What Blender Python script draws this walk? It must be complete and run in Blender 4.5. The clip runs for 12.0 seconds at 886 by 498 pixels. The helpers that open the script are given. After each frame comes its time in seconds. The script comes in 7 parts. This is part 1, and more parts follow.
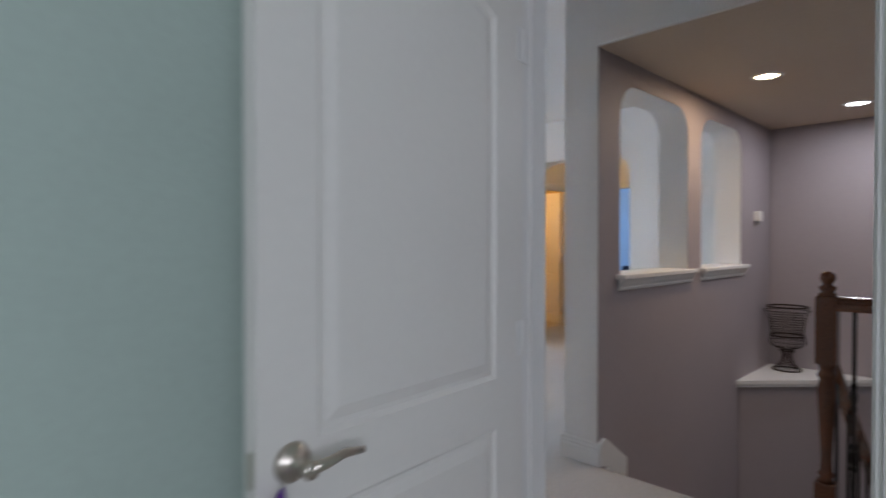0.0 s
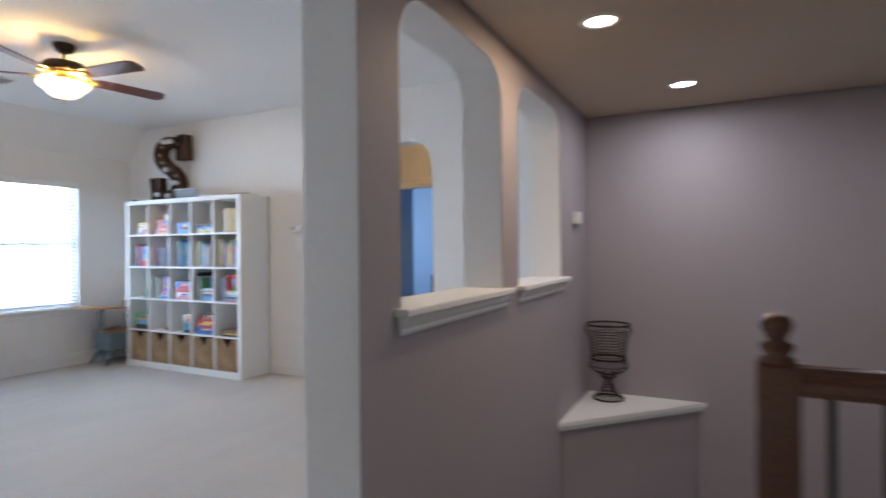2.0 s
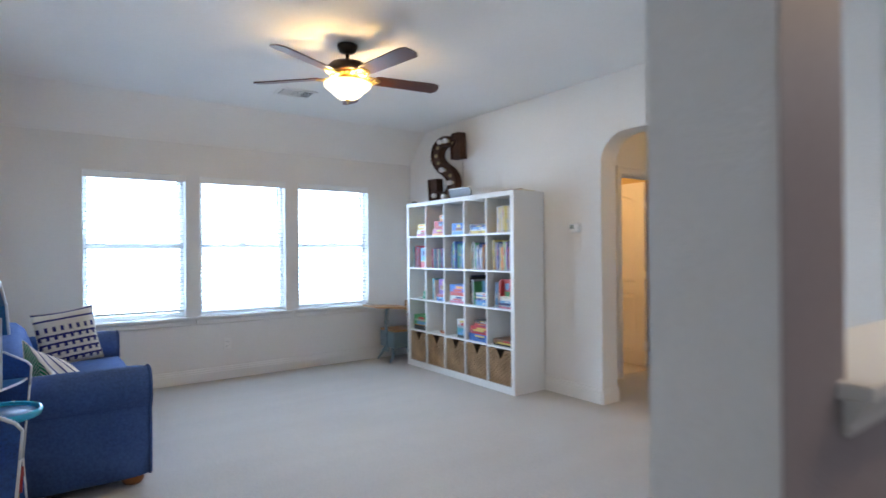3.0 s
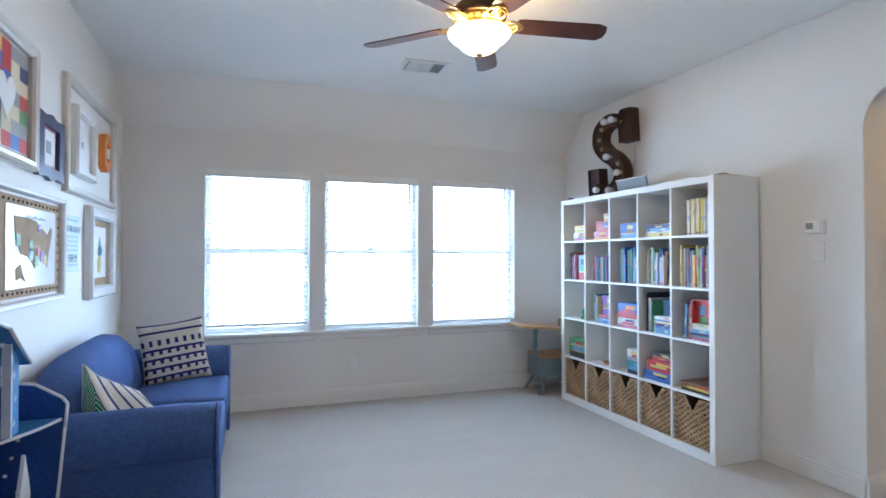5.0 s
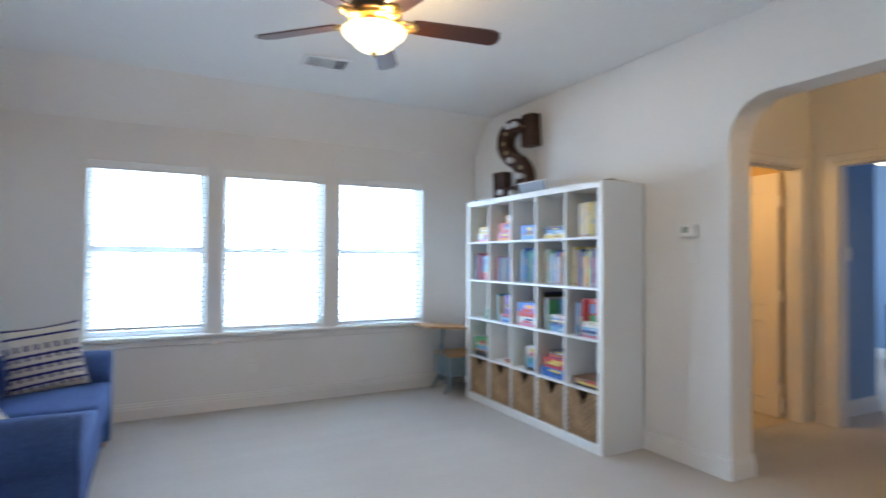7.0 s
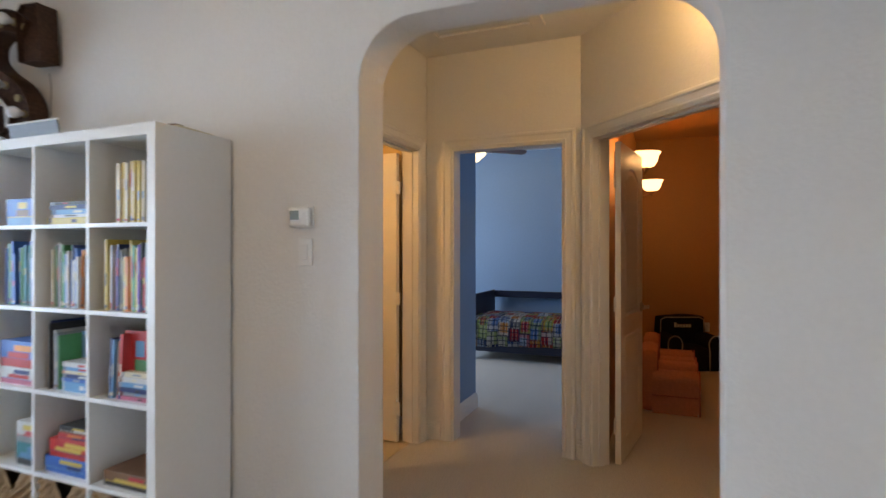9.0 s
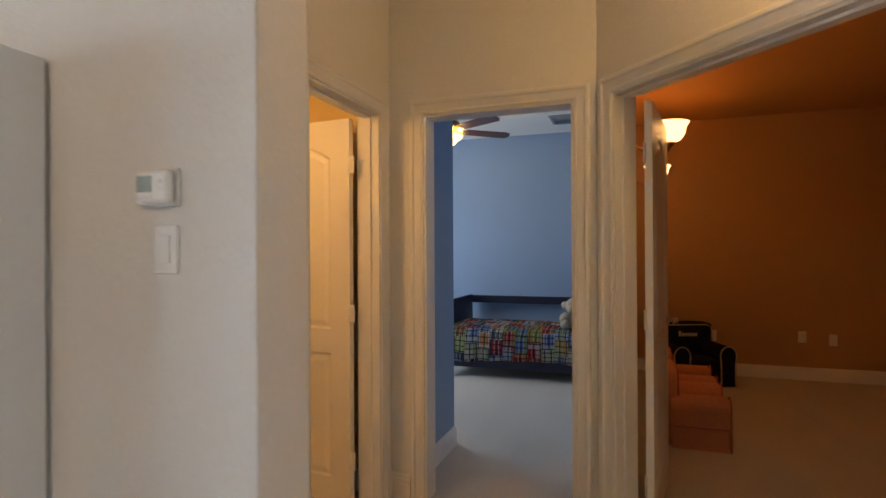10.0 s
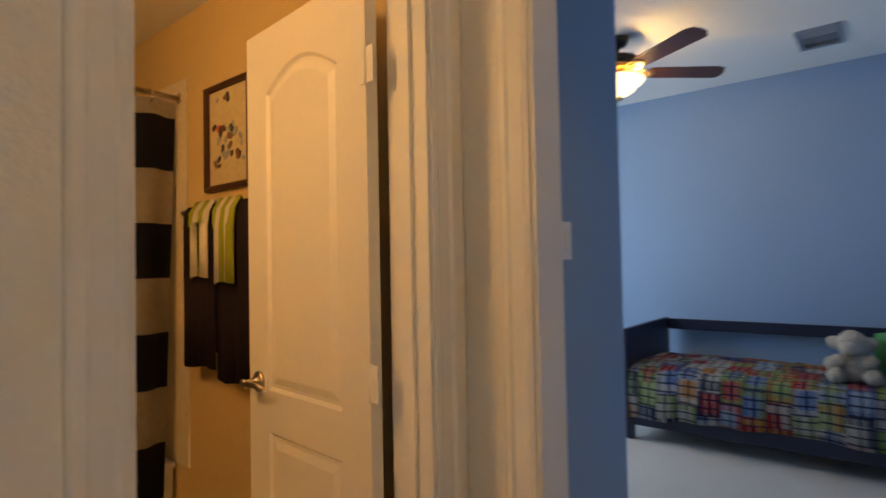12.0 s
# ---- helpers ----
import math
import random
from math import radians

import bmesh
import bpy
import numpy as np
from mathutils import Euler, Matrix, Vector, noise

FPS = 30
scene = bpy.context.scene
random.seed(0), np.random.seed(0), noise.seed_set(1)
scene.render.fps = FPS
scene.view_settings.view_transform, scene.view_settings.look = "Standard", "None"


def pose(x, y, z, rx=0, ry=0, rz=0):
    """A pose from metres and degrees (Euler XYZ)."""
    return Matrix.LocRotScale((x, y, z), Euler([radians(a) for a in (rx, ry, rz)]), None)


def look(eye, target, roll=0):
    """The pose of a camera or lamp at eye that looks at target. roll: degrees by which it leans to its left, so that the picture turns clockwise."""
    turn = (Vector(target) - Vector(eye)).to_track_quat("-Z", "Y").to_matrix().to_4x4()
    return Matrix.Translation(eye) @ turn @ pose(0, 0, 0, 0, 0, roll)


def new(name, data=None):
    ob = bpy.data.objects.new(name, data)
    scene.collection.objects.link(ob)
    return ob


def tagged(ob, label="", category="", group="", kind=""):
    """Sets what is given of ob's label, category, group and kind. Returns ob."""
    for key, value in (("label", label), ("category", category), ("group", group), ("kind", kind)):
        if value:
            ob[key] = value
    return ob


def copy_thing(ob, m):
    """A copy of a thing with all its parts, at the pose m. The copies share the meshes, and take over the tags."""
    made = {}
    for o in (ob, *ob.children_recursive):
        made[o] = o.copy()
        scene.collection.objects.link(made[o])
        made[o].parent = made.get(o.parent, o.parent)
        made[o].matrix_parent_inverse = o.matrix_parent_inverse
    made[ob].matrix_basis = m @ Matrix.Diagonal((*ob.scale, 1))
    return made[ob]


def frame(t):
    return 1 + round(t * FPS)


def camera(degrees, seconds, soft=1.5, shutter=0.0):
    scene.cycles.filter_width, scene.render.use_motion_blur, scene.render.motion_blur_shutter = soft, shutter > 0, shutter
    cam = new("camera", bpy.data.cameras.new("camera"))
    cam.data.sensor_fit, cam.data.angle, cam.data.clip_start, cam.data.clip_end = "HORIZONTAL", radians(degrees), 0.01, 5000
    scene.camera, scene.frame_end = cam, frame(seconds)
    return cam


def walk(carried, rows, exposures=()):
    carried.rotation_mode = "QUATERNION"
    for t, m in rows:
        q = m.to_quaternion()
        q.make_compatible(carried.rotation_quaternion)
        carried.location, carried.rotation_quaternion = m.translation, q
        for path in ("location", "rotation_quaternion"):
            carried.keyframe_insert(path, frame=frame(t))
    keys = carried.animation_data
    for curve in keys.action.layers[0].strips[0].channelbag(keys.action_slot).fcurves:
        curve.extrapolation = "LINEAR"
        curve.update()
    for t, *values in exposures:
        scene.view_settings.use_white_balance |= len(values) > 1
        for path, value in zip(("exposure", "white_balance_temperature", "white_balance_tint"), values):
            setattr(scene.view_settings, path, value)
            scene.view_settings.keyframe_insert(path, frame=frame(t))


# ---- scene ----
cam = camera(78.0, 12.0, shutter=0.5)
PATH = [
    (0, (-0.269, -0.078, 1.274), (1.127, 1.353, 1.25), 0.0),
    (0.5, (0.055, 0.124, 1.259), (1.748, 1.189, 1.249), 0.2),
    (1, (0.414, 0.23, 1.279), (2.281, 0.947, 1.266), 0.2),
    (1.5, (0.793, 0.323, 1.276), (2.663, 1.033, 1.273), -0.3),
    (2, (1.123, 0.517, 1.292), (2.905, 1.425, 1.289), -0.5),
    (2.5, (1.393, 0.805, 1.306), (2.82, 2.207, 1.305), -0.4),
    (3, (1.65, 1.166, 1.313), (2.822, 2.786, 1.317), -0.5),
    (5, (2.236, 2.076, 1.32), (2.913, 3.957, 1.351), 0.0),
    (5.5, (2.251, 2.093, 1.318), (2.824, 4.008, 1.357), 0.1),
    (6, (2.271, 2.08, 1.324), (2.803, 4.008, 1.363), 0.2),
    (6.5, (2.327, 2.043, 1.313), (2.911, 3.955, 1.354), 0.3),
    (7, (2.383, 2.02, 1.314), (3.315, 3.789, 1.349), 0.3),
    (7.5, (2.450, 2.145, 1.263), (3.8565, 3.5635, 1.325), 0.3),
    (7.7, (2.540, 2.200, 1.253), (4.0785, 3.477, 1.317), 0.0),
    (9.3, (3.800, 3.128, 1.375), (5.669, 3.842, 1.378), -0.2),
    (9.5, (3.974, 3.195, 1.354), (5.850, 3.888, 1.361), -0.4),
    (9.8, (4.258, 3.242, 1.377), (6.127, 3.952, 1.38), 0.2),
    (10, (4.425, 3.325, 1.349), (6.311, 3.99, 1.354), -0.3),
    (10.5, (4.871, 3.426, 1.333), (6.761, 4.081, 1.347), -0.6),
    (11, (5.292, 3.515, 1.33), (7.161, 4.228, 1.349), -1.0),
    (11.5, (5.673, 3.597, 1.315), (7.421, 4.567, 1.352), -1.3),
    (12, (6.043, 3.758, 1.309), (7.596, 5.017, 1.36), -1.1),
]
walk(cam, [(t, look(eye, target, roll)) for t, eye, target, roll in PATH], [
    (0, -0.22, 6450, 17), (0.75, -0.22, 6550, 20), (1.5, -0.07, 6480, 18), (3, -0.07, 6150, 14), (5.5, 0.0, 5980, 13), (7.0, -0.1, 6250, 13), (7.5, -0.18, 6450, 14),
    (9.5, -0.3, 7250, 17), (10.5, -0.26, 7900, 18), (12, -0.24, 7050, 16)])

# ---- world and light ----
world = bpy.data.worlds.new("sky")
scene.world = world
world.use_nodes = True
sky = world.node_tree.nodes.new("ShaderNodeTexSky")
sky.sky_type, sky.sun_disc = "NISHITA", False
sky.sun_elevation, sky.sun_rotation = radians(50), radians(200)
backdrop_node = world.node_tree.nodes["Background"]
backdrop_node.inputs["Strength"].default_value = 0.1
world.node_tree.links.new(sky.outputs["Color"], backdrop_node.inputs["Color"])

sun = new("sun", bpy.data.lights.new("sun", "SUN"))
sun.data.energy, sun.data.angle, sun.data.color = 2.0, radians(1), (1, 0.96, 0.9)
sun.matrix_world = look((0, -20, 25), (3, 0, 0))

scene.view_settings.exposure = 0.0


def area_lamp(name, eye, target, w, h, watts, color):
    lamp = new(name, bpy.data.lights.new(name, "AREA"))
    lamp.data.shape, lamp.data.size, lamp.data.size_y = "RECTANGLE", w, h
    lamp.data.energy, lamp.data.color = watts, color
    lamp.matrix_world = look(eye, target)
    return lamp


def point_lamp(name, place, watts, color, radius=0.04):
    lamp = new(name, bpy.data.lights.new(name, "POINT"))
    lamp.data.energy, lamp.data.color, lamp.data.shadow_soft_size = watts, color, radius
    lamp.location = place
    return lamp


WINDOWS = ((1.91, 2.77), (2.91, 3.79), (3.94, 4.82))
DAY = (0.54, 0.76, 1.0)
for a, b in WINDOWS:
    area_lamp("window_daylight", ((a + b) / 2, 7.33, 1.37), ((a + b) / 2 - 2.2, 0, 1.3), b - a + 0.1, 1.5, 64, DAY)
area_lamp("blue_room_daylight", (9.6, 7.1, 1.5), (9.6, 0, 1.2), 1.6, 1.4, 57, DAY)
# panel inside the windowless bedroom, added for daylight from out of view
area_lamp("bedroom_day_fill", (-1.6, -2.35, 1.5), (0, 2, 1.2), 1.6, 1.4, 47, (0.80, 0.86, 1.0))
area_lamp("living_daylight", (10.4, -3.4, -0.9), (5, -2, -1.5), 3.0, 1.6, 45, DAY)
WARM = (1.0, 0.66, 0.32)
for dx, dy in ((0.11, 0.06), (-0.11, 0.06), (0.0, -0.125)):
    point_lamp("fan_bulb", (3.37 + dx, 4.67 + dy, 2.480), 8.5, (1.0, 0.68, 0.27), 0.02)
    point_lamp("blue_fan_bulb", (9.55 + dx, 5.09 + dy, 2.480), 6.5, (1.0, 0.70, 0.28), 0.02)
for place, watts, color in (((3.82, 1.03, 2.365), 10, (1.0, 0.74, 0.45)), ((5.13, 0.74, 2.365), 10, (0.86, 0.92, 1.0)), ((3.93, -0.25, 2.365), 11, (0.86, 0.92, 1.0))):
    lamp = area_lamp("recessed_bulb", place, (place[0], place[1], 0), 0.13, 0.13, watts, color)
    lamp.data.shape = "DISK"
point_lamp("bath_bulb", (5.85, 5.25, 2.05), 24, (1.0, 0.62, 0.25), 0.12)
# lamp added for an assumed, unseen ceiling light that warms the nook
point_lamp("assumed_nook_bulb", (6.15, 2.75, 2.60), 14.5, (1.0, 0.61, 0.22), 0.08)
point_lamp("sconce_bulb", (7.93, 3.14, 2.05), 8.5, (1.0, 0.50, 0.16))
point_lamp("sconce_bulb", (9.70, 3.14, 2.05), 8.5, (1.0, 0.50, 0.16))


# ---- materials ----
def material(name, color, rough=0.6, metal=0.0, vary=0.08, scale=6.0, bump=0.0, bump_scale=200.0, spec=0.5, blotch=0.0):
    """Plain surface with two scales of variation and fine relief."""
    m = bpy.data.materials.new(name)
    m.use_nodes = True
    n, l = m.node_tree.nodes, m.node_tree.links
    b = n["Principled BSDF"]
    b.inputs["Roughness"].default_value, b.inputs["Metallic"].default_value = rough, metal
    b.inputs["Specular IOR Level"].default_value = spec
    co = n.new("ShaderNodeTexCoord")
    big, fine, mix = n.new("ShaderNodeTexNoise"), n.new("ShaderNodeTexNoise"), n.new("ShaderNodeMix")
    big.inputs["Scale"].default_value, fine.inputs["Scale"].default_value = scale * 0.25, scale * 8
    big.inputs["Detail"].default_value = 4
    add = n.new("ShaderNodeMath")
    add.operation = "ADD"
    l.new(co.outputs["Object"], big.inputs["Vector"])
    l.new(co.outputs["Object"], fine.inputs["Vector"])
    l.new(big.outputs["Fac"], add.inputs[0])
    l.new(fine.outputs["Fac"], add.inputs[1])
    ramp = n.new("ShaderNodeMapRange")
    ramp.inputs["From Min"].default_value, ramp.inputs["From Max"].default_value = 0.7, 1.3
    l.new(add.outputs[0], ramp.inputs["Value"])
    mix.data_type = "RGBA"
    mix.inputs["A"].default_value = (*[c * (1 - vary) for c in color], 1)
    mix.inputs["B"].default_value = (*[min(1, c * (1 + vary)) for c in color], 1)
    l.new(ramp.outputs["Result"], mix.inputs["Factor"])
    l.new(mix.outputs["Result"], b.inputs["Base Color"])
    if bump:
        tex, bm_ = n.new("ShaderNodeTexNoise"), n.new("ShaderNodeBump")
        tex.inputs["Scale"].default_value, tex.inputs["Detail"].default_value = bump_scale, 3
        bm_.inputs["Strength"].default_value, bm_.inputs["Distance"].default_value = bump, 0.004
        l.new(co.outputs["Object"], tex.inputs["Vector"])
        l.new(tex.outputs["Fac"], bm_.inputs["Height"])
        l.new(bm_.outputs["Normal"], b.inputs["Normal"])
    return m


def glow(name, color, strength):
    m = bpy.data.materials.new(name)
    m.use_nodes = True
    b = m.node_tree.nodes["Principled BSDF"]
    b.inputs["Base Color"].default_value = (*[min(1, c) for c in color], 1)
    b.inputs["Emission Color"].default_value, b.inputs["Emission Strength"].default_value = (*color, 1), strength
    b.inputs["Roughness"].default_value = 0.4
    return m


WALL = material("cream wall paint", (0.79, 0.775, 0.745), 0.75, vary=0.02, bump=0.45, bump_scale=70)
CEIL = material("ceiling paint", (0.83, 0.815, 0.78), 0.85, vary=0.02, bump=0.3, bump_scale=60)
PLUM = material("taupe stair wall paint", (0.375, 0.325, 0.33), 0.6, vary=0.03, bump=0.25, bump_scale=70)
TAN = material("tan ceiling paint", (0.60, 0.49, 0.385), 0.8, vary=0.03, bump=0.3, bump_scale=60)
GREEN = material("sage wall paint", (0.50, 0.61, 0.545), 0.7, vary=0.03, bump=0.25, bump_scale=70)
BLUE = material("blue wall paint", (0.25, 0.37, 0.54), 0.65, vary=0.03, bump=0.25, bump_scale=70)
ORANGE = material("orange wall paint", (0.46, 0.25, 0.10), 0.55, vary=0.04, bump=0.25, bump_scale=70)
GOLD = material("gold wall paint", (0.62, 0.46, 0.22), 0.6, vary=0.03, bump=0.25, bump_scale=70)
TRIM = material("white trim paint", (0.80, 0.785, 0.755), 0.5, vary=0.01)
CARPET = material("beige cut-pile carpet", (0.57, 0.54, 0.505), 0.95, vary=0.05, scale=5, bump=1.0, bump_scale=330, spec=0.1)


def brush_marks(m, speckle, strokes):
    """Pile speckle and long pale strokes left by a vacuum cleaner."""
    n, l = m.node_tree.nodes, m.node_tree.links
    b = n["Principled BSDF"]
    base = b.inputs["Base Color"].links[0].from_socket
    co, mp = n.new("ShaderNodeTexCoord"), n.new("ShaderNodeMapping")
    mp.inputs["Rotation"].default_value[2], mp.inputs["Scale"].default_value = 0.5, (0.55, 3.2, 1.0)
    l.new(co.outputs["Object"], mp.inputs["Vector"])
    long_, pile = n.new("ShaderNodeTexNoise"), n.new("ShaderNodeTexNoise")
    long_.inputs["Scale"].default_value, long_.inputs["Detail"].default_value = 1.6, 1
    pile.inputs["Scale"].default_value, pile.inputs["Detail"].default_value = 130, 2
    l.new(mp.outputs[0], long_.inputs["Vector"])
    l.new(co.outputs["Object"], pile.inputs["Vector"])
    total = None
    for tex, lo, hi, amount in ((long_, 0.35, 0.65, strokes), (pile, 0.3, 0.7, speckle)):
        r = n.new("ShaderNodeMapRange")
        r.inputs["From Min"].default_value, r.inputs["From Max"].default_value = lo, hi
        r.inputs["To Min"].default_value, r.inputs["To Max"].default_value = 1 - amount, 1 + amount
        l.new(tex.outputs["Fac"], r.inputs["Value"])
        if total is None:
            total = r.outputs[0]
        else:
            mu = n.new("ShaderNodeMath")
            mu.operation = "MULTIPLY"
            l.new(total, mu.inputs[0])
            l.new(r.outputs[0], mu.inputs[1])
            total = mu.outputs[0]
    vm = n.new("ShaderNodeVectorMath")
    vm.operation = "SCALE"
    l.new(base, vm.inputs[0])
    l.new(total, vm.inputs["Scale"])
    l.new(vm.outputs[0], b.inputs["Base Color"])


brush_marks(CARPET, 0.15, 0.016)


def round_corners(m, radius):
    """Bullnose plaster corners."""
    n, l = m.node_tree.nodes, m.node_tree.links
    bev = n.new("ShaderNodeBevel")
    bev.samples, bev.inputs["Radius"].default_value = 4, radius
    l.new(bev.outputs["Normal"], n["Bump"].inputs["Normal"])


for m_ in (WALL, PLUM):
    round_corners(m_, 0.014)
TILE = material("cream floor tile", (0.55, 0.47, 0.36), 0.35, vary=0.06)
WHITE = material("white laminate", (0.80, 0.79, 0.76), 0.4, vary=0.02)
DENIM = material("blue slipcover cloth", (0.070, 0.130, 0.325), 0.9, vary=0.22, scale=9, bump=0.6, bump_scale=500, spec=0.2)
WOOD = material("dark stained wood", (0.125, 0.044, 0.021), 0.22, vary=0.25, scale=14)
IRON = material("black wrought iron", (0.02, 0.016, 0.014), 0.45, 0.6)


# ---- building helpers ----
def part(name, bm, mats, parent=None, label="", smooth=False):
    """Links a bmesh as one mesh object, under parent where given."""
    me = bpy.data.meshes.new(name)
    if smooth:
        for f in bm.faces:
            f.smooth = True
    bm.normal_update()
    bm.to_mesh(me)
    bm.free()
    for m in mats if isinstance(mats, (list, tuple)) else (mats,):
        me.materials.append(m)
    ob = new(name, me)
    if parent:
        ob.parent = parent
    return tagged(ob, label)


def thing(name, m, label, category, group="", kind=""):
    ob = new(name)
    ob.empty_display_size = 0.1
    ob.matrix_world = m
    return tagged(ob, label, category, group, kind)


def box(bm, x0, y0, z0, x1, y1, z1, bevel=0.0, seg=2, mi=0):
    vs = bmesh.ops.create_cube(bm, size=1)["verts"]
    for v in vs:
        v.co = Vector(((x0 + x1) / 2 + v.co.x * (x1 - x0), (y0 + y1) / 2 + v.co.y * (y1 - y0), (z0 + z1) / 2 + v.co.z * (z1 - z0)))
    fs = {f for v in vs for f in v.link_faces}
    for f in fs:
        f.material_index = mi
    if bevel:
        es = list({e for v in vs for e in v.link_edges})
        bmesh.ops.bevel(bm, geom=es, offset=bevel, segments=seg, affect="EDGES", profile=0.5)
    return bm


def boxed(*a, **k):
    return box(bmesh.new(), *a, **k)


def lathe(bm, profile, seg=24, m=None, mi=0, cap=True):
    """Turns a profile of (radius, z) about z."""
    m = m or Matrix()
    rings = []
    for r, z in profile:
        rings.append([bm.verts.new(m @ Vector((r * math.cos(2 * math.pi * i / seg), r * math.sin(2 * math.pi * i / seg), z))) for i in range(seg)])
    for a, b in zip(rings, rings[1:]):
        for i in range(seg):
            f = bm.faces.new((a[i], a[(i + 1) % seg], b[(i + 1) % seg], b[i]))
            f.smooth, f.material_index = True, mi
    if cap:
        bm.faces.new(rings[0][::-1]).material_index = mi
        bm.faces.new(rings[-1]).material_index = mi
    return bm


def tube(bm, pts, r, seg=8, mi=0, closed=False):
    """A round rod along points; r a number or one for each point."""
    pts = [Vector(p) for p in pts]
    rings, side = [], None
    for i, p in enumerate(pts):
        a, b = (pts[i - 1], pts[(i + 1) % len(pts)]) if closed else (pts[max(i - 1, 0)], pts[min(i + 1, len(pts) - 1)])
        d = (b - a).normalized()
        if side is None:
            side = d.cross(Vector((0, 0, 1)))
            side = side if side.length > 0.1 else d.cross(Vector((1, 0, 0)))
        side = (side - d * side.dot(d)).normalized()
        up = d.cross(side)
        rr = r[i] if isinstance(r, (list, tuple)) else r
        rings.append([bm.verts.new(p + rr * (math.cos(2 * math.pi * k / seg) * side + math.sin(2 * math.pi * k / seg) * up)) for k in range(seg)])
    pairs = list(zip(rings, rings[1:])) + ([(rings[-1], rings[0])] if closed else [])
    for a, b in pairs:
        for k in range(seg):
            f = bm.faces.new((a[k], a[(k + 1) % seg], b[(k + 1) % seg], b[k]))
            f.smooth, f.material_index = True, mi
    if not closed:
        bm.faces.new(rings[0][::-1]).material_index = mi
        bm.faces.new(rings[-1]).material_index = mi
    return bm


def prism(bm, outline, y0, y1, m=None, mi=0):
    """A flat outline of (x, z) given depth from y0 to y1."""
    m = m or Matrix()
    a = [bm.verts.new(m @ Vector((x, y0, z))) for x, z in outline]
    b = [bm.verts.new(m @ Vector((x, y1, z))) for x, z in outline]
    fs = [bm.faces.new(a), bm.faces.new(b[::-1])]
    for i in range(len(a)):
        j = (i + 1) % len(a)
        fs.append(bm.faces.new((a[j], a[i], b[i], b[j])))
    for f in fs:
        f.material_index = mi
    bmesh.ops.recalc_face_normals(bm, faces=fs)
    return bm


def along(p0, p1):
    """A frame at p0 with x along p0-p1, y into the body on the left, z up."""
    d = Vector((p1[0] - p0[0], p1[1] - p0[1], 0))
    return Matrix.Translation((p0[0], p0[1], 0)) @ Matrix.Rotation(math.atan2(d.y, d.x), 4, "Z"), d.length


def arch_curve(s0, s1, zt, r, steps=10):
    pts = [(s0, zt - r)] if r else [(s0, zt)]
    if r:
        pts += [(s0 + r - r * math.cos(k * math.pi / 2 / steps), zt - r + r * math.sin(k * math.pi / 2 / steps)) for k in range(1, steps + 1)]
        pts += [(s1 - r + r * math.sin(k * math.pi / 2 / steps), zt - r + r * math.cos(k * math.pi / 2 / steps)) for k in range(0, steps + 1)]
    else:
        pts.append((s1, zt))
    return pts


def wall(name, p0, p1, z0, z1, thick, mats, holes=(), label=""):
    """Front face on the line p0-p1 (seen from its right), body to the left. holes: s0, s1, bottom, top, corner radius. mats: front, back, jamb."""
    bm = bmesh.new()
    m, length = along(p0, p1)

    def quad(pts, mi):
        bm.faces.new([bm.verts.new(m @ Vector(p)) for p in pts]).material_index = mi

    def column(curve_lo, curve_hi):
        for (a, za), (b, zb), (_, ya), (_, yb) in zip(curve_lo, curve_lo[1:], curve_hi, curve_hi[1:]):
            if b - a < 1e-6:
                continue
            quad(((a, 0, za), (b, 0, zb), (b, 0, yb), (a, 0, ya)), 0)
            quad(((b, thick, zb), (a, thick, za), (a, thick, ya), (b, thick, yb)), 1)

    s = 0.0
    for s0, s1, zb, zt, r in sorted(holes):
        column([(s, z0), (s0, z0)], [(s, z1), (s0, z1)])
        if zb > z0:
            column([(s0, z0), (s1, z0)], [(s0, zb), (s1, zb)])
            quad(((s0, 0, zb), (s1, 0, zb), (s1, thick, zb), (s0, thick, zb)), 2)
        curve = arch_curve(s0, s1, zt, r)
        column(curve, [(a, z1) for a, _ in curve])
        for (a, za), (b, zc) in zip(curve, curve[1:]):
            quad(((b, 0, zc), (a, 0, za), (a, thick, za), (b, thick, zc)), 2)
        for e, flip in ((s0, False), (s1, True)):
            pts = ((e, 0, zb), (e, thick, zb), (e, thick, zt - r), (e, 0, zt - r))
            quad(pts[::-1] if flip else pts, 2)
        s = s1
    column([(s, z0), (length, z0)], [(s, z1), (length, z1)])
    for e, flip in ((0, True), (length, False)):
        pts = ((e, 0, z0), (e, thick, z0), (e, thick, z1), (e, 0, z1))
        quad(pts[::-1] if flip else pts, 2)
    quad(((0, 0, z1), (length, 0, z1), (length, thick, z1), (0, thick, z1)), 2)
    return tagged(part(name, bm, mats), label, kind="structure")


def slab(name, pts, z0, z1, mat, label=""):
    bm = bmesh.new()
    a = [bm.verts.new((x, y, z0)) for x, y in pts]
    b = [bm.verts.new((x, y, z1)) for x, y in pts]
    fs = [bm.faces.new(a[::-1]), bm.faces.new(b)]
    for i in range(len(a)):
        j = (i + 1) % len(a)
        fs.append(bm.faces.new((a[i], a[j], b[j], b[i])))
    bmesh.ops.recalc_face_normals(bm, faces=fs)
    return tagged(part(name, bm, mat), label, kind="structure")


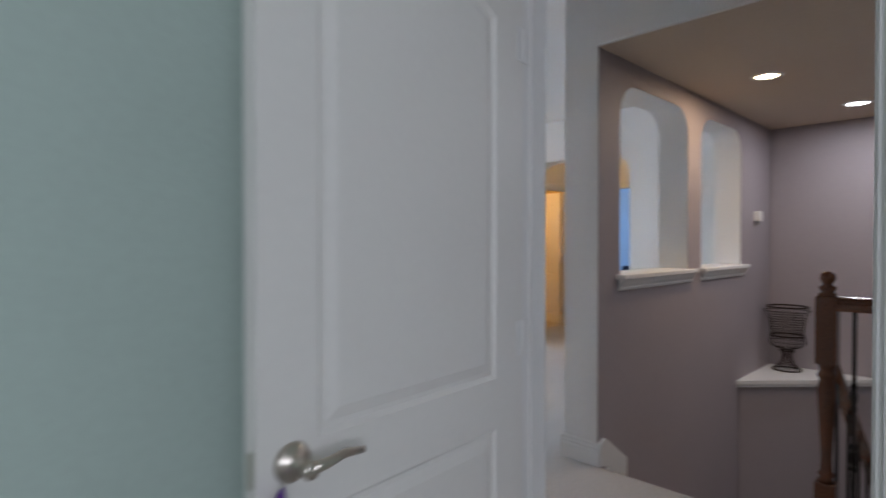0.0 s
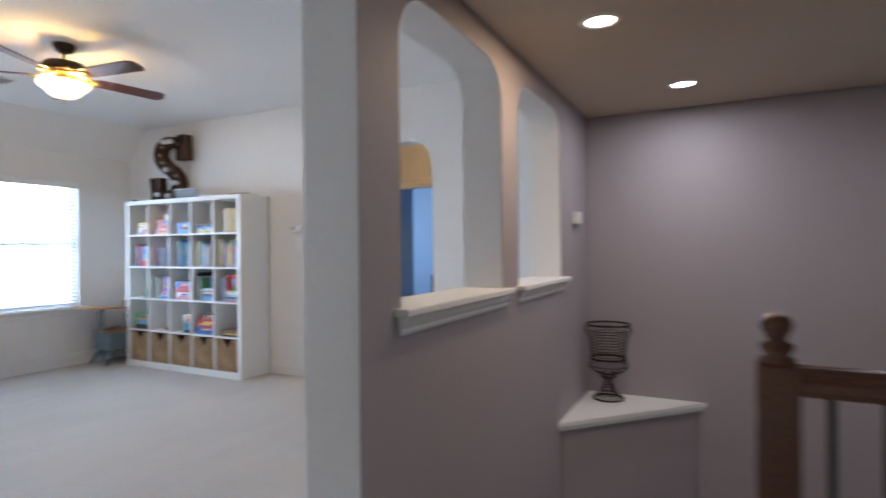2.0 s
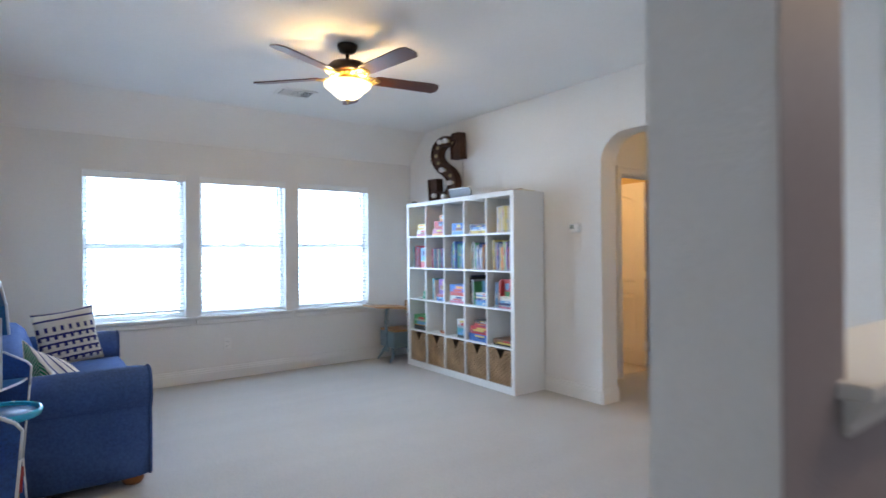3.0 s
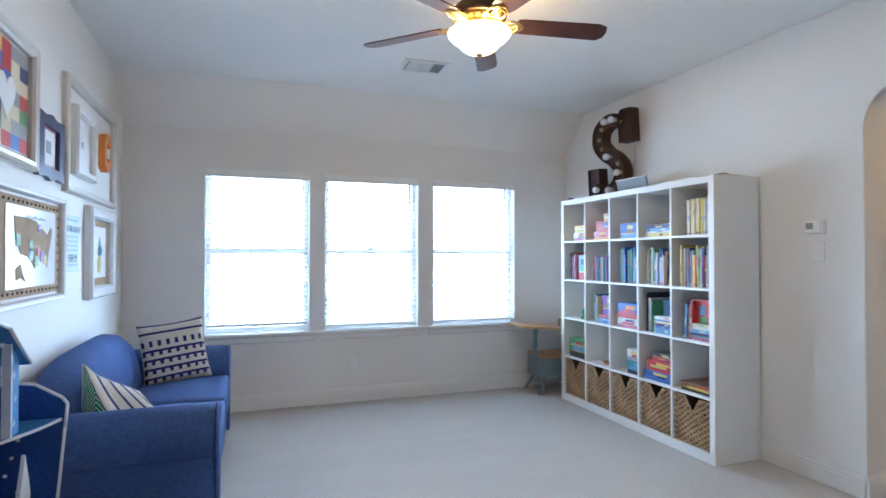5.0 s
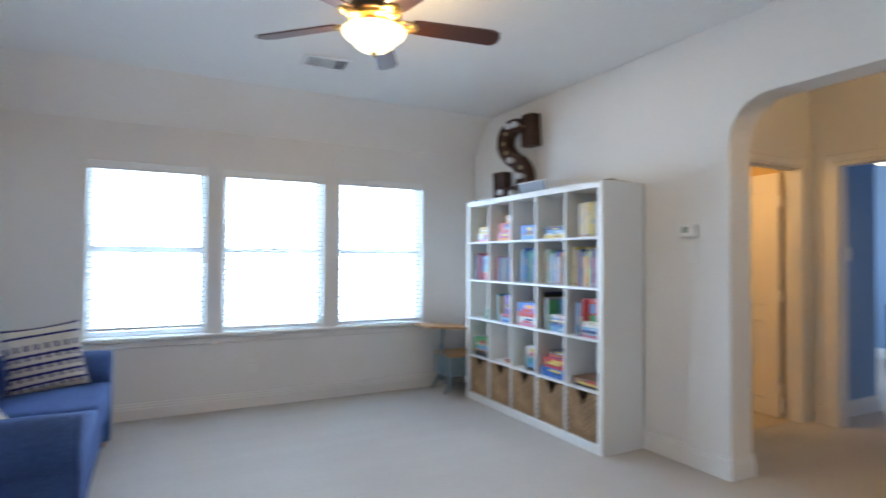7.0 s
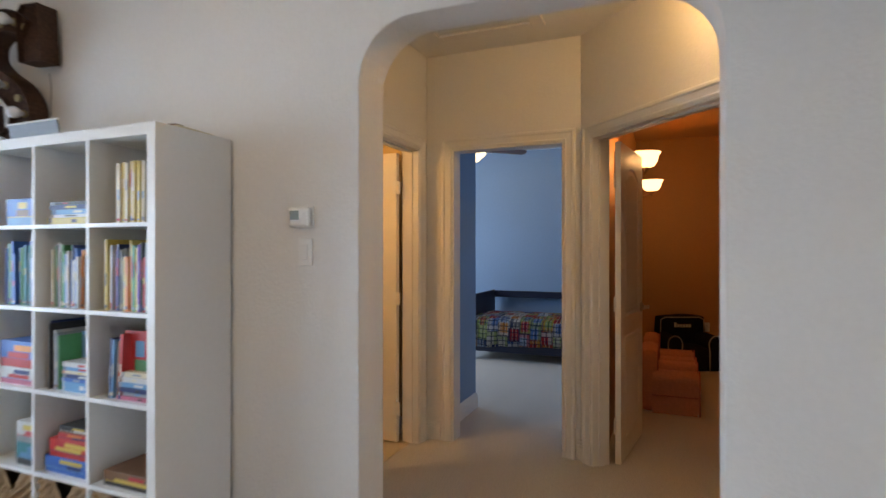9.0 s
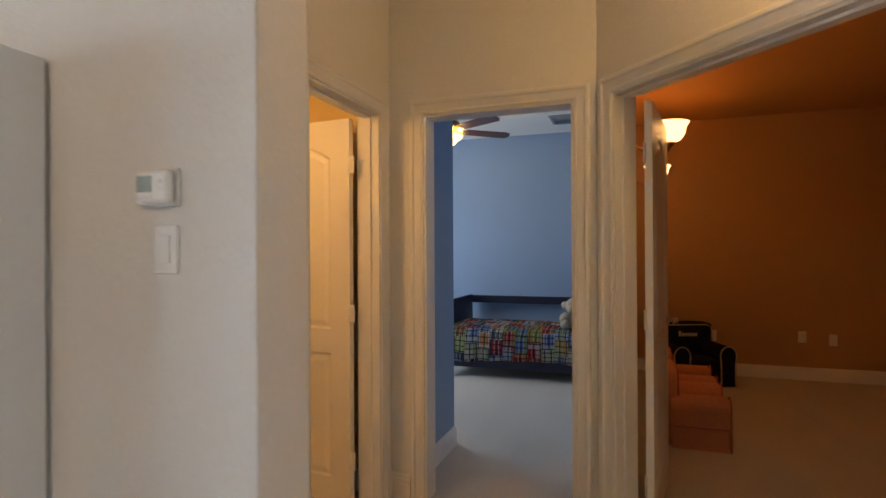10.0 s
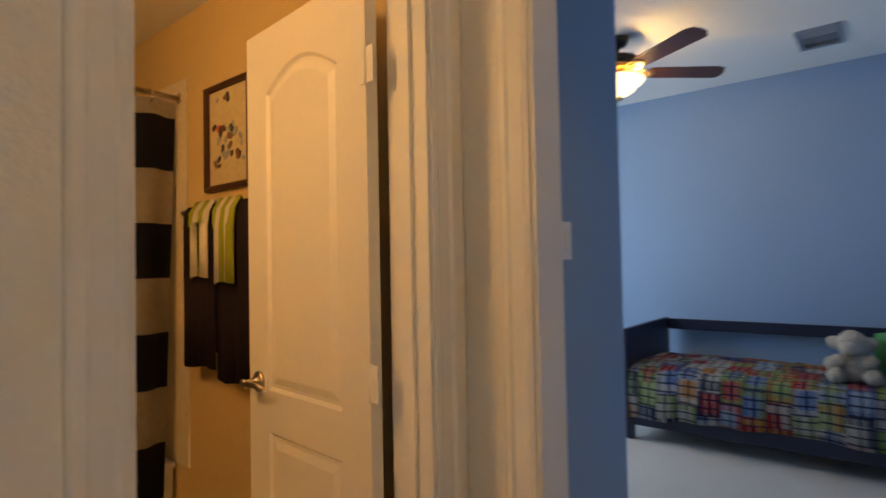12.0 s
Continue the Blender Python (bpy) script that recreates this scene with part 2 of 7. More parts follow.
def sweep(bm, path, profile, m, closed=False, mi=0):
    """A moulding: profile of (outward, forward) mitred round a path of (x, z) in the plane y = 0; forward is -y, outward is left of the path."""
    n = len(path)
    rings = []
    for i, p in enumerate(path):
        p = Vector(p)
        a = Vector(path[i - 1]) if (i or closed) else None
        b = Vector(path[(i + 1) % n]) if (i < n - 1 or closed) else None
        d0 = (p - a).normalized() if a is not None else (b - p).normalized()
        d1 = (b - p).normalized() if b is not None else d0
        n0, n1 = Vector((-d0.y, d0.x)), Vector((-d1.y, d1.x))
        k = (n0 + n1) / max(0.3, 1 + n0.dot(n1))
        rings.append([bm.verts.new(m @ Vector((p.x + k.x * o, -f, p.y + k.y * o))) for o, f in profile])
    fs = []
    for a, b in list(zip(rings, rings[1:])) + ([(rings[-1], rings[0])] if closed else []):
        for i in range(len(profile)):
            j = (i + 1) % len(profile)
            fs.append(bm.faces.new((a[i], b[i], b[j], a[j])))
    if not closed:
        fs += [bm.faces.new(rings[0]), bm.faces.new(rings[-1][::-1])]
    for f in fs:
        f.material_index = mi
    bmesh.ops.recalc_face_normals(bm, faces=fs)
    return bm


BASE_PROFILE = [(0, 0), (0, 0.016), (0.085, 0.016), (0.092, 0.012), (0.104, 0.013), (0.112, 0.008), (0.126, 0.007), (0.132, 0.0)]


def baseboard(p0, p1, gaps=()):
    """Runs along p0-p1 on the wall's front, but for the gaps."""
    m, length = along(p0, p1)
    edges = [0.0] + [e for g in gaps for e in g] + [length]
    for a, b in zip(edges[::2], edges[1::2]):
        if b - a > 0.02:
            bm = sweep(bmesh.new(), [(a, 0.0), (b, 0.0)], BASE_PROFILE, m)
            tagged(part("baseboard", bm, TRIM), "white moulded baseboard at the foot of the wall", kind="structure")


CASE_PROFILE = [(0.0, 0.0), (0.0, 0.012), (0.012, 0.016), (0.018, 0.012), (0.05, 0.017), (0.058, 0.024), (0.072, 0.024), (0.078, 0.018), (0.078, 0.0)]


def door_frame(name, p0, p1, s0, s1, top, thick, sides=(True, True), stop=True):
    """White jamb lining and moulded casing round an opening in the wall p0-p1."""
    m, length = along(p0, p1)
    fr = thing(name, Matrix(), "white painted door frame with moulded casing", "door frame", kind="structure")
    bm = bmesh.new()
    j = 0.018
    for a, b in ((s0 - 0.002, s0 + j), (s1 - j, s1 + 0.002)):
        box(bm, a, -0.004, 0, b, thick + 0.004, top)
    box(bm, s0 + j, -0.004, top - j, s1 - j, thick + 0.004, top + 0.002)
    if stop:
        for a, b in ((s0 + j, s0 + j + 0.012), (s1 - j - 0.012, s1 - j)):
            box(bm, a, thick * 0.35, 0, b, thick * 0.65, top - j)
        box(bm, s0 + j + 0.012, thick * 0.35, top - j - 0.012, s1 - j - 0.012, thick * 0.65, top - j)
    bmesh.ops.transform(bm, matrix=m, verts=bm.verts)
    part("jamb", bm, TRIM, fr)
    path = [(s0 + 0.006, 0.0), (s0 + 0.006, top - 0.006), (s1 - 0.006, top - 0.006), (s1 - 0.006, 0.0)]
    for front, on in zip((True, False), sides):
        if on:
            mm = m if front else m @ Matrix.Translation((0, thick, 0)) @ Matrix.Diagonal((1, -1, 1, 1))
            part("casing", sweep(bmesh.new(), path, CASE_PROFILE, mm), TRIM, fr)
    return fr


# ---- structure ----
H = 2.76
# floors
slab("floor", [(-3.2, -2.7), (2.52, -2.7), (2.52, 1.56), (11.3, 1.56), (11.3, 8.2), (-3.2, 8.2)], -0.24, 0.0, CARPET, "beige cut-pile carpet through the rooms")
slab("floor_media", [(5.86, 0.2), (11.3, 0.2), (11.3, 1.56), (5.86, 1.56)], -0.24, 0.0, CARPET, "beige carpet of the dark orange room")
slab("floor_lower", [(2.0, -5.5), (11.5, -5.5), (11.5, 1.6), (2.0, 1.6)], -2.84, -2.6, CARPET, "carpet of the lower storey")
slab("floor_bath", [(5.66, 4.66), (7.29, 4.66), (7.29, 7.6), (5.66, 7.6)], 0.0, 0.006, TILE, "cream tile floor of the bathroom")
# ceilings
slab("ceiling", [(-3.2, -2.7), (2.53, -2.7), (2.53, 1.53), (5.86, 1.53), (5.86, 0.2), (11.3, 0.2), (11.3, 8.2), (-3.2, 8.2)], H, H + 0.2, CEIL, "cream textured ceiling")
slab("ceiling_stair", [(2.53, -5.5), (5.80, -5.5), (5.80, 1.53), (2.53, 1.53)], 2.38, 2.58, TAN, "tan ceiling over the stairwell")
slab("header_stair", [(2.50, -5.5), (2.53, -5.5), (2.53, 1.53), (2.50, 1.53)], 2.38, H, WALL, "cream face of the dropped ceiling")
slab("ceiling_lower", [(5.92, -5.5), (11.5, -5.5), (11.5, 0.2), (5.92, 0.2)], 0.9, 1.1, CEIL, "pale ceiling of the living room below")
slab("ceiling_media", [(7.20, 3.36), (5.97, 2.20), (5.97, 0.3), (10.95, 0.3), (10.95, 3.36)], H - 0.012, H - 0.004, ORANGE, "orange painted ceiling of the dark room")
# sloped ceiling over the windows
bm = prism(bmesh.new(), [(7.10, 2.40), (7.10, H), (6.75, H)], 1.29, 5.43, Matrix(((0, 1, 0, 0), (1, 0, 0, 0), (0, 0, 1, 0), (0, 0, 0, 1))))
tagged(part("ceiling_slope", bm, CEIL), "sloped strip of ceiling above the windows", kind="structure")
# starting bedroom
wall("wall_bedroom_east", (0.945, -2.6), (0.945, 1.15), 0, H, -0.12, (GREEN, WALL, TRIM), [(2.658, 3.48, 0, 2.08, 0)])
wall("wall_bedroom_north", (-3.1, 1.15), (1.245, 1.15), 0, H, 0.12, (GREEN, WALL, WALL))
wall("wall_bedroom_west", (-3.1, 1.15), (-3.1, -2.6), 0, H, -0.12, (GREEN, GREEN, GREEN))
wall("wall_bedroom_south", (-3.1, -2.6), (2.5, -2.6), 0, H, -0.12, (GREEN, GREEN, GREEN))
# playroom
wall("wall_west", (1.29, 8.2), (1.29, 1.27), 0, H, -0.12, (WALL, WALL, WALL))
wall("wall_north", (1.29, 7.10), (5.43, 7.10), 0, H, 0.16, (WALL, WALL, WALL), [(a - 1.29, b - 1.29, 0.66, 2.08, 0) for a, b in WINDOWS])
wall("wall_east", (5.43, 7.10), (5.43, 1.75), 0, H, 0.20, (WALL, WALL, WALL), [(2.985, 4.29, 0, 2.27, 0.24)])
wall("wall_arches", (2.53, 1.53), (5.80, 1.53), -2.6, H, 0.22, (PLUM, WALL, WALL), [(0.25, 1.26, 1.075, 2.235, 0.2), (1.51, 2.41, 1.075, 2.235, 0.2)])
# stairwell
wall("wall_stair_east", (5.80, 1.53), (5.80, -5.5), -2.6, 2.4, 0.12, (PLUM, WALL, WALL), [(2.51, 4.6, -2.6, 0.62, 0.28)])
wall("wall_stair_south", (5.92, -5.5), (2.4, -5.5), -2.6, H, 0.12, (PLUM, PLUM, PLUM))
wall("wall_stair_west", (2.50, -2.7), (2.50, 1.53), -2.6, -0.24, 0.06, (PLUM, PLUM, PLUM))
wall("wall_living_east", (10.0, 0.2), (10.0, -5.5), -2.6, 0.9, 0.15, (WALL, WALL, WALL), [(2.22, 2.92, -1.6, -0.32, 0), (3.05, 3.75, -1.6, -0.32, 0)])
wall("wall_living_north", (5.92, 0.2), (10.0, 0.2), -2.6, 0.9, 0.12, (WALL, WALL, WALL))
# nook
wall("wall_nook_north", (5.63, 4.60), (7.17, 4.60), 0, H, 0.12, (WALL, GOLD, TRIM), [(0.727, 1.412, 0, 2.08, 0)])
wall("wall_nook_east", (7.17, 4.60), (7.17, 3.50), 0, H, 0.12, (WALL, BLUE, TRIM), [(0.195, 0.995, 0, 2.085, 0)])
U = Vector((-0.731, -0.682))
A0 = (7.17, 3.50)
A1 = (7.17 + U.x * 2.10, 3.50 + U.y * 2.10)
wall("wall_nook_angled", A0, A1, 0, H, 0.12, (WALL, ORANGE, TRIM), [(0.11, 1.52, 0, 2.085, 0)])
# blue room
wall("wall_blue_entry", (7.29, 4.52), (8.03, 4.52), 0, H, 0.12, (BLUE, BLUE, BLUE))
wall("wall_blue_east", (11.1, 8.0), (11.1, 3.36), 0, H, 0.12, (BLUE, BLUE, BLUE))
wall("wall_blue_north", (7.29, 7.2), (11.1, 7.2), 0, H, 0.12, (BLUE, BLUE, BLUE))
wall("wall_blue_south", (11.1, 3.48), (7.2, 3.48), 0, H, 0.12, (BLUE, ORANGE, ORANGE))
# orange room
wall("wall_media_east", (10.95, 3.36), (10.95, 0.2), 0, H, 0.12, (ORANGE, ORANGE, ORANGE))
wall("wall_media_south", (10.95, 0.3), (5.93, 0.3), 0, H, 0.12, (ORANGE, ORANGE, ORANGE))
wall("wall_media_west", (5.92, 0.3), (5.92, 1.75), 0, H, 0.05, (ORANGE, ORANGE, ORANGE))
# bathroom
wall("wall_bath_east", (7.17, 7.5), (7.17, 4.72), 0, H, 0.12, (GOLD, BLUE, GOLD))
wall("wall_bath_west", (5.65, 4.72), (5.65, 7.5), 0, H, 0.015, (GOLD, GOLD, GOLD))
wall("wall_bath_north", (5.63, 7.5), (7.17, 7.5), 0, H, 0.10, (GOLD, GOLD, GOLD))
slab("ceiling_bath", [(5.66, 4.72), (7.17, 4.72), (7.17, 7.5), (5.66, 7.5)], 2.40, 2.46, CEIL, "cream ceiling of the bathroom")
# sills under the two arched openings, with apron moulding
for a, b in ((2.74, 3.86), (4.00, 5.03)):
    sill = thing("window_sill", Matrix(), "white moulded sill of an arched opening", "sill", "arched opening sills", "structure")
    part("stool", boxed(a, 1.478, 1.052, b, 1.756, 1.082, 0.006), TRIM, sill)
    m = Matrix.Translation((a + 0.02, 1.528, 0.985))
    part("apron", sweep(bmesh.new(), [(0, 0), (b - a - 0.04, 0)], [(0, 0), (0, 0.008), (0.012, 0.014), (0.022, 0.012), (0.04, 0.026), (0.066, 0.038), (0.066, 0)], m), TRIM, sill)
# corner ledge of the stairwell
bm = bmesh.new()

a = [bm.verts.new((x, y, -2.6)) for x, y in ((4.90, 1.528), (5.798, 0.70), (5.798, 1.528))]
b = [bm.verts.new((x, y, 0.02)) for x, y in ((4.90, 1.528), (5.798, 0.70), (5.798, 1.528))]
for i in range(3):
    bm.faces.new((a[i], a[(i + 1) % 3], b[(i + 1) % 3], b[i]))
bm.faces.new(b)
bmesh.ops.recalc_face_normals(bm, faces=bm.faces)
tagged(part("wall_ledge", bm, PLUM), "taupe diagonal wall below the corner ledge", kind="structure")
ledge = thing("corner_ledge", Matrix(), "white triangular ledge in the stairwell corner", "ledge", kind="structure")
for name, grow, z0, z1 in (("ledge_top", 0.03, 0.048, 0.08), ("ledge_moulding", 0.012, 0.02, 0.048)):
    bm = bmesh.new()
    pts = [(4.86 - grow, 1.527), (5.797, 0.66 - grow), (5.797, 1.527)]
    a = [bm.verts.new((x, y, z0)) for x, y in pts]
    b = [bm.verts.new((x, y, z1)) for x, y in pts]
    for i in range(3):
        bm.faces.new((a[i], a[(i + 1) % 3], b[(i + 1) % 3], b[i]))
    bm.faces.new(b), bm.faces.new(a[::-1])
    bmesh.ops.recalc_face_normals(bm, faces=bm.faces)
    part(name, bm, TRIM, ledge)
# stairs going down along the arched wall
stairs = thing("staircase", Matrix(), "carpeted staircase going down along the taupe wall", "stairs", kind="structure")
for i in range(12):
    x0, z1 = 2.52 + 0.26 * i, -0.19 * (i + 1)
    part("step", boxed(x0, 0.46, z1 - 0.19 if i < 11 else -2.6, x0 + 0.26, 1.525, z1, 0.012), CARPET, stairs)
# white skirting beside the first steps
bm = prism(bmesh.new(), [(2.535, 0.0), (2.535, 0.13), (2.57, 0.15), (2.60, 0.14), (2.84, -0.03), (2.84, -0.19), (2.62, -0.19), (2.62, -0.02)], 1.508, 1.528)
tagged(part("trim", bm, TRIM), "white sloping skirting beside the stairs", kind="structure")

# door frames
door_frame("door_frame_bedroom", (0.945, 1.15), (0.945, -2.6), 0.27, 1.092, 2.08, 0.12)
door_frame("door_frame_bath", (5.63, 4.60), (7.17, 4.60), 0.727, 1.412, 2.08, 0.12, (True, True))
door_frame("door_frame_blue", (7.17, 4.60), (7.17, 3.50), 0.195, 0.995, 2.085, 0.12, (True, False), False)
door_frame("door_frame_media", A0, A1, 0.11, 1.52, 2.085, 0.12)
# baseboards
baseboard((1.29, 7.10), (5.43, 7.10))
baseboard((5.43, 7.10), (5.43, 1.75), [(2.98, 4.295)])
baseboard((1.29, 1.27), (1.29, 7.10))
baseboard((5.43, 1.75), (2.53, 1.75))
baseboard((2.53, 1.77), (2.53, 1.51))
baseboard((5.42, 4.115), (5.64, 4.115))
baseboard((5.64, 2.81), (5.42, 2.81))
baseboard((5.63, 4.60), (7.17, 4.60), [(0.647, 1.492)])
baseboard((7.17, 4.60), (7.17, 3.50), [(0.115, 1.075)])
baseboard(A0, A1, [(0.03, 1.60)])
baseboard((7.29, 4.52), (8.045, 4.52))
baseboard((8.03, 4.51), (8.03, 4.64))
baseboard((11.1, 7.2), (11.1, 3.48))
baseboard((10.95, 3.36), (10.95, 0.3))
baseboard((-3.1, 1.15), (0.945, 1.15))
baseboard((0.945, 1.15), (0.945, -2.6), [(0.21, 1.152)])
baseboard((7.17, 7.5), (7.17, 4.72))

# ---- doors ----
NICKEL = material("satin nickel", (0.55, 0.50, 0.43), 0.28, 1.0, vary=0.05)
DOOR = material("white moulded door paint", (0.80, 0.77, 0.72), 0.38, vary=0.015, bump=0.08, bump_scale=300)


def inset(path, d):
    out, n = [], len(path)
    for i, p in enumerate(path):
        p, a, b = Vector(p), Vector(path[i - 1]), Vector(path[(i + 1) % n])
        d0, d1 = (p - a).normalized(), (b - p).normalized()
        n0, n1 = Vector((-d0.y, d0.x)), Vector((-d1.y, d1.x))
        k = (n0 + n1) / max(0.3, 1 + n0.dot(n1))
        out.append((p.x + k.x * d, p.y + k.y * d))
    return out


def hinge(parent, z, y):
    bm = bmesh.new()
    box(bm, -0.03, y - 0.002, z - 0.045, 0.0, y + 0.002, z + 0.045)
    box(bm, 0.0, y - 0.002, z - 0.045, 0.03, y + 0.002, z + 0.045)
    tube(bm, [(0, y, z - 0.047), (0, y, z + 0.047)], 0.006, 8)
    part("hinge", bm, TRIM, parent, "white painted hinge")


def door_leaf(name, m, w, h, label, side=1, lever=True, grip=0.95):
    """Leaf from the hinge along x, its thickness along -y*side; two moulded panels on both faces, the upper one arched."""
    t, z0 = 0.035, 0.012
    door = thing(name, m, label, "door", kind="structure")
    ms, lo, hi = 0.115, (0.14, 0.81), (0.925, h - 0.20)
    rise = 0.075
    n = 10
    arc = [(w - ms - (w - 2 * ms) * k / n, hi[1] + rise * math.sin(math.pi * k / n)) for k in range(n + 1)]
    upper = [(ms, hi[0]), (w - ms, hi[0])] + arc
    lower = [(ms, lo[0]), (w - ms, lo[0]), (w - ms, lo[1]), (ms, lo[1])]
    y_a, y_b = 0.0, -t
    bm = bmesh.new()
    box(bm, 0, y_b, z0, ms, y_a, h)
    box(bm, w - ms, y_b, z0, w, y_a, h)
    box(bm, ms, y_b, z0, w - ms, y_a, lo[0])
    box(bm, ms, y_b, lo[1], w - ms, y_a, hi[0])
    for (xa, za), (xb, zb) in zip(arc[::-1], arc[::-1][1:]):
        pts = [(xa, za), (xb, zb), (xb, h), (xa, h)]
        prism(bm, pts, y_a, y_b)
    box(bm, ms, y_b + 0.011, lo[0], w - ms, y_a - 0.011, lo[1])
    box(bm, ms, y_b + 0.011, hi[0], w - ms, y_a - 0.011, hi[1] + rise)
    part("door_slab", bm, DOOR, door)
    ring = [(0, 0), (0.006, 0.0), (0.016, -0.008), (0.026, -0.008), (0.05, -0.001), (0.05, -0.012), (0, -0.012)]
    for path in (upper, lower):
        for flip in (False, True):
            mm = Matrix.Translation((0, y_b, 0)) if not flip else Matrix.Translation((0, y_a, 0)) @ Matrix.Diagonal((1, -1, 1, 1))
            bm = sweep(bmesh.new(), path, ring, mm, closed=True)
            inner = inset(path, 0.05)
            prism(bm, inner, 0.001, 0.012, mm)
            part("door_panel", bm, DOOR, door)
    if lever:
        for s, yy in ((-1, y_b), (1, y_a)):
            x, z = w - 0.065, grip
            bm = bmesh.new()
            rot = Matrix.Translation((x, yy, z)) @ Matrix.Rotation(radians(90 * -s), 4, "X")
            lathe(bm, [(0.034, 0), (0.034, 0.006), (0.028, 0.012), (0.013, 0.014), (0.012, 0.045), (0.015, 0.05), (0.0155, 0.058), (0.006, 0.06)], 20, rot)
            pts = [(x, yy + s * 0.05, z), (x - 0.03, yy + s * 0.054, z + 0.002), (x - 0.075, yy + s * 0.05, z + 0.006), (x - 0.118, yy + s * 0.046, z - 0.002)]
            tube(bm, pts, [0.011, 0.0095, 0.008, 0.0065], 10)
            part("door_handle", bm, NICKEL, door, "satin nickel lever handle")
        part("latch_plate", boxed(w - 0.001, -t * 0.75, grip - 0.03, w + 0.0015, -t * 0.25, grip + 0.03), NICKEL, door)
    for z in (0.25, 1.02, 1.80):
        hinge(door, z, y_a if side > 0 else y_b)
    return door


# bedroom door, open against the wall; its lever carries a purple ribbon
door_leaf("door_bedroom", pose(0.908, 0.842, 0, 0, 0, 180 + 5.5) @ Matrix.Translation((0, 0.0175, 0)), 0.79, 2.045, "white two-panel arched door standing open in the sage bedroom", grip=0.905)
door_leaf("door_bath", pose(7.006, 4.737, 0, 0, 0, 85) @ Matrix.Translation((0, 0.04, 0)), 0.62, 2.045, "white two-panel arched bathroom door standing open")
door_leaf("door_media", pose(7.15, 3.285, 0, 0, 0, -8), 0.70, 2.045, "white two-panel door open into the dark orange room")


# ---- stair rail ----
guard = thing("stair_guard", pose(2.40, 0.42, 0), "dark-stained wooden guard rail with black iron balusters", "railing")
bm = bmesh.new()
box(bm, -0.037, -0.037, 0.78, 0.037, 0.037, 1.055, 0.004)
box(bm, -0.037, -0.037, 0.0, 0.037, 0.037, 0.30, 0.004)
lathe(bm, [(0.034, 0.30), (0.022, 0.315), (0.03, 0.33), (0.022, 0.345), (0.020, 0.40), (0.025, 0.50), (0.032, 0.62), (0.034, 0.68), (0.026, 0.715), (0.034, 0.73), (0.034, 0.74), (0.024, 0.755), (0.028, 0.765), (0.035, 0.782)], 20)
lathe(bm, [(0.033, 1.054), (0.034, 1.066), (0.022, 1.072), (0.030, 1.086), (0.031, 1.094), (0.017, 1.102), (0.021, 1.112), (0.028, 1.124), (0.029, 1.135), (0.024, 1.148), (0.01, 1.157)], 20)
part("newel_post", bm, WOOD, guard, "turned newel post with a ball top")
rail_prof = [(-0.03, 0.0), (-0.034, 0.012), (-0.030, 0.026), (-0.024, 0.034), (-0.027, 0.044), (-0.018, 0.054), (0.0, 0.057), (0.018, 0.054), (0.027, 0.044), (0.024, 0.034), (0.030, 0.026), (0.034, 0.012), (0.03, 0.0)]
bm = prism(bmesh.new(), [(x, z + 1.0) for x, z in rail_prof], -3.0, -0.03)
part("handrail", bm, WOOD, guard)
# stair handrail going down along +x
bm = bmesh.new()
rings = []
for x, z in ((0.035, 0.78), (3.0, -1.39)):
    rings.append([bm.verts.new((x, py * 0.85, z + pz)) for py, pz in rail_prof])
for i in range(len(rail_prof)):
    j = (i + 1) % len(rail_prof)
    bm.faces.new((rings[0][i], rings[0][j], rings[1][j], rings[1][i]))
bm.faces.new(rings[0][::-1]), bm.faces.new(rings[1])
bmesh.ops.recalc_face_normals(bm, faces=bm.faces)
part("stair_handrail", bm, WOOD, guard)
part("shoe_rail", boxed(-0.03, -3.0, 0.0, 0.03, -0.037, 0.025, 0.005), WOOD, guard)


def baluster_bar(bm, y, z0, z1):
    box(bm, -0.0065, y - 0.0065, z0, 0.0065, y + 0.0065, z1)


def spiral(cx, cy, r0, r1, a0, a1, n=26):
    return [(cx + (r0 + (r1 - r0) * k / n) * math.cos(a0 + (a1 - a0) * k / n), cy + (r0 + (r1 - r0) * k / n) * math.sin(a0 + (a1 - a0) * k / n)) for k in range(n + 1)]


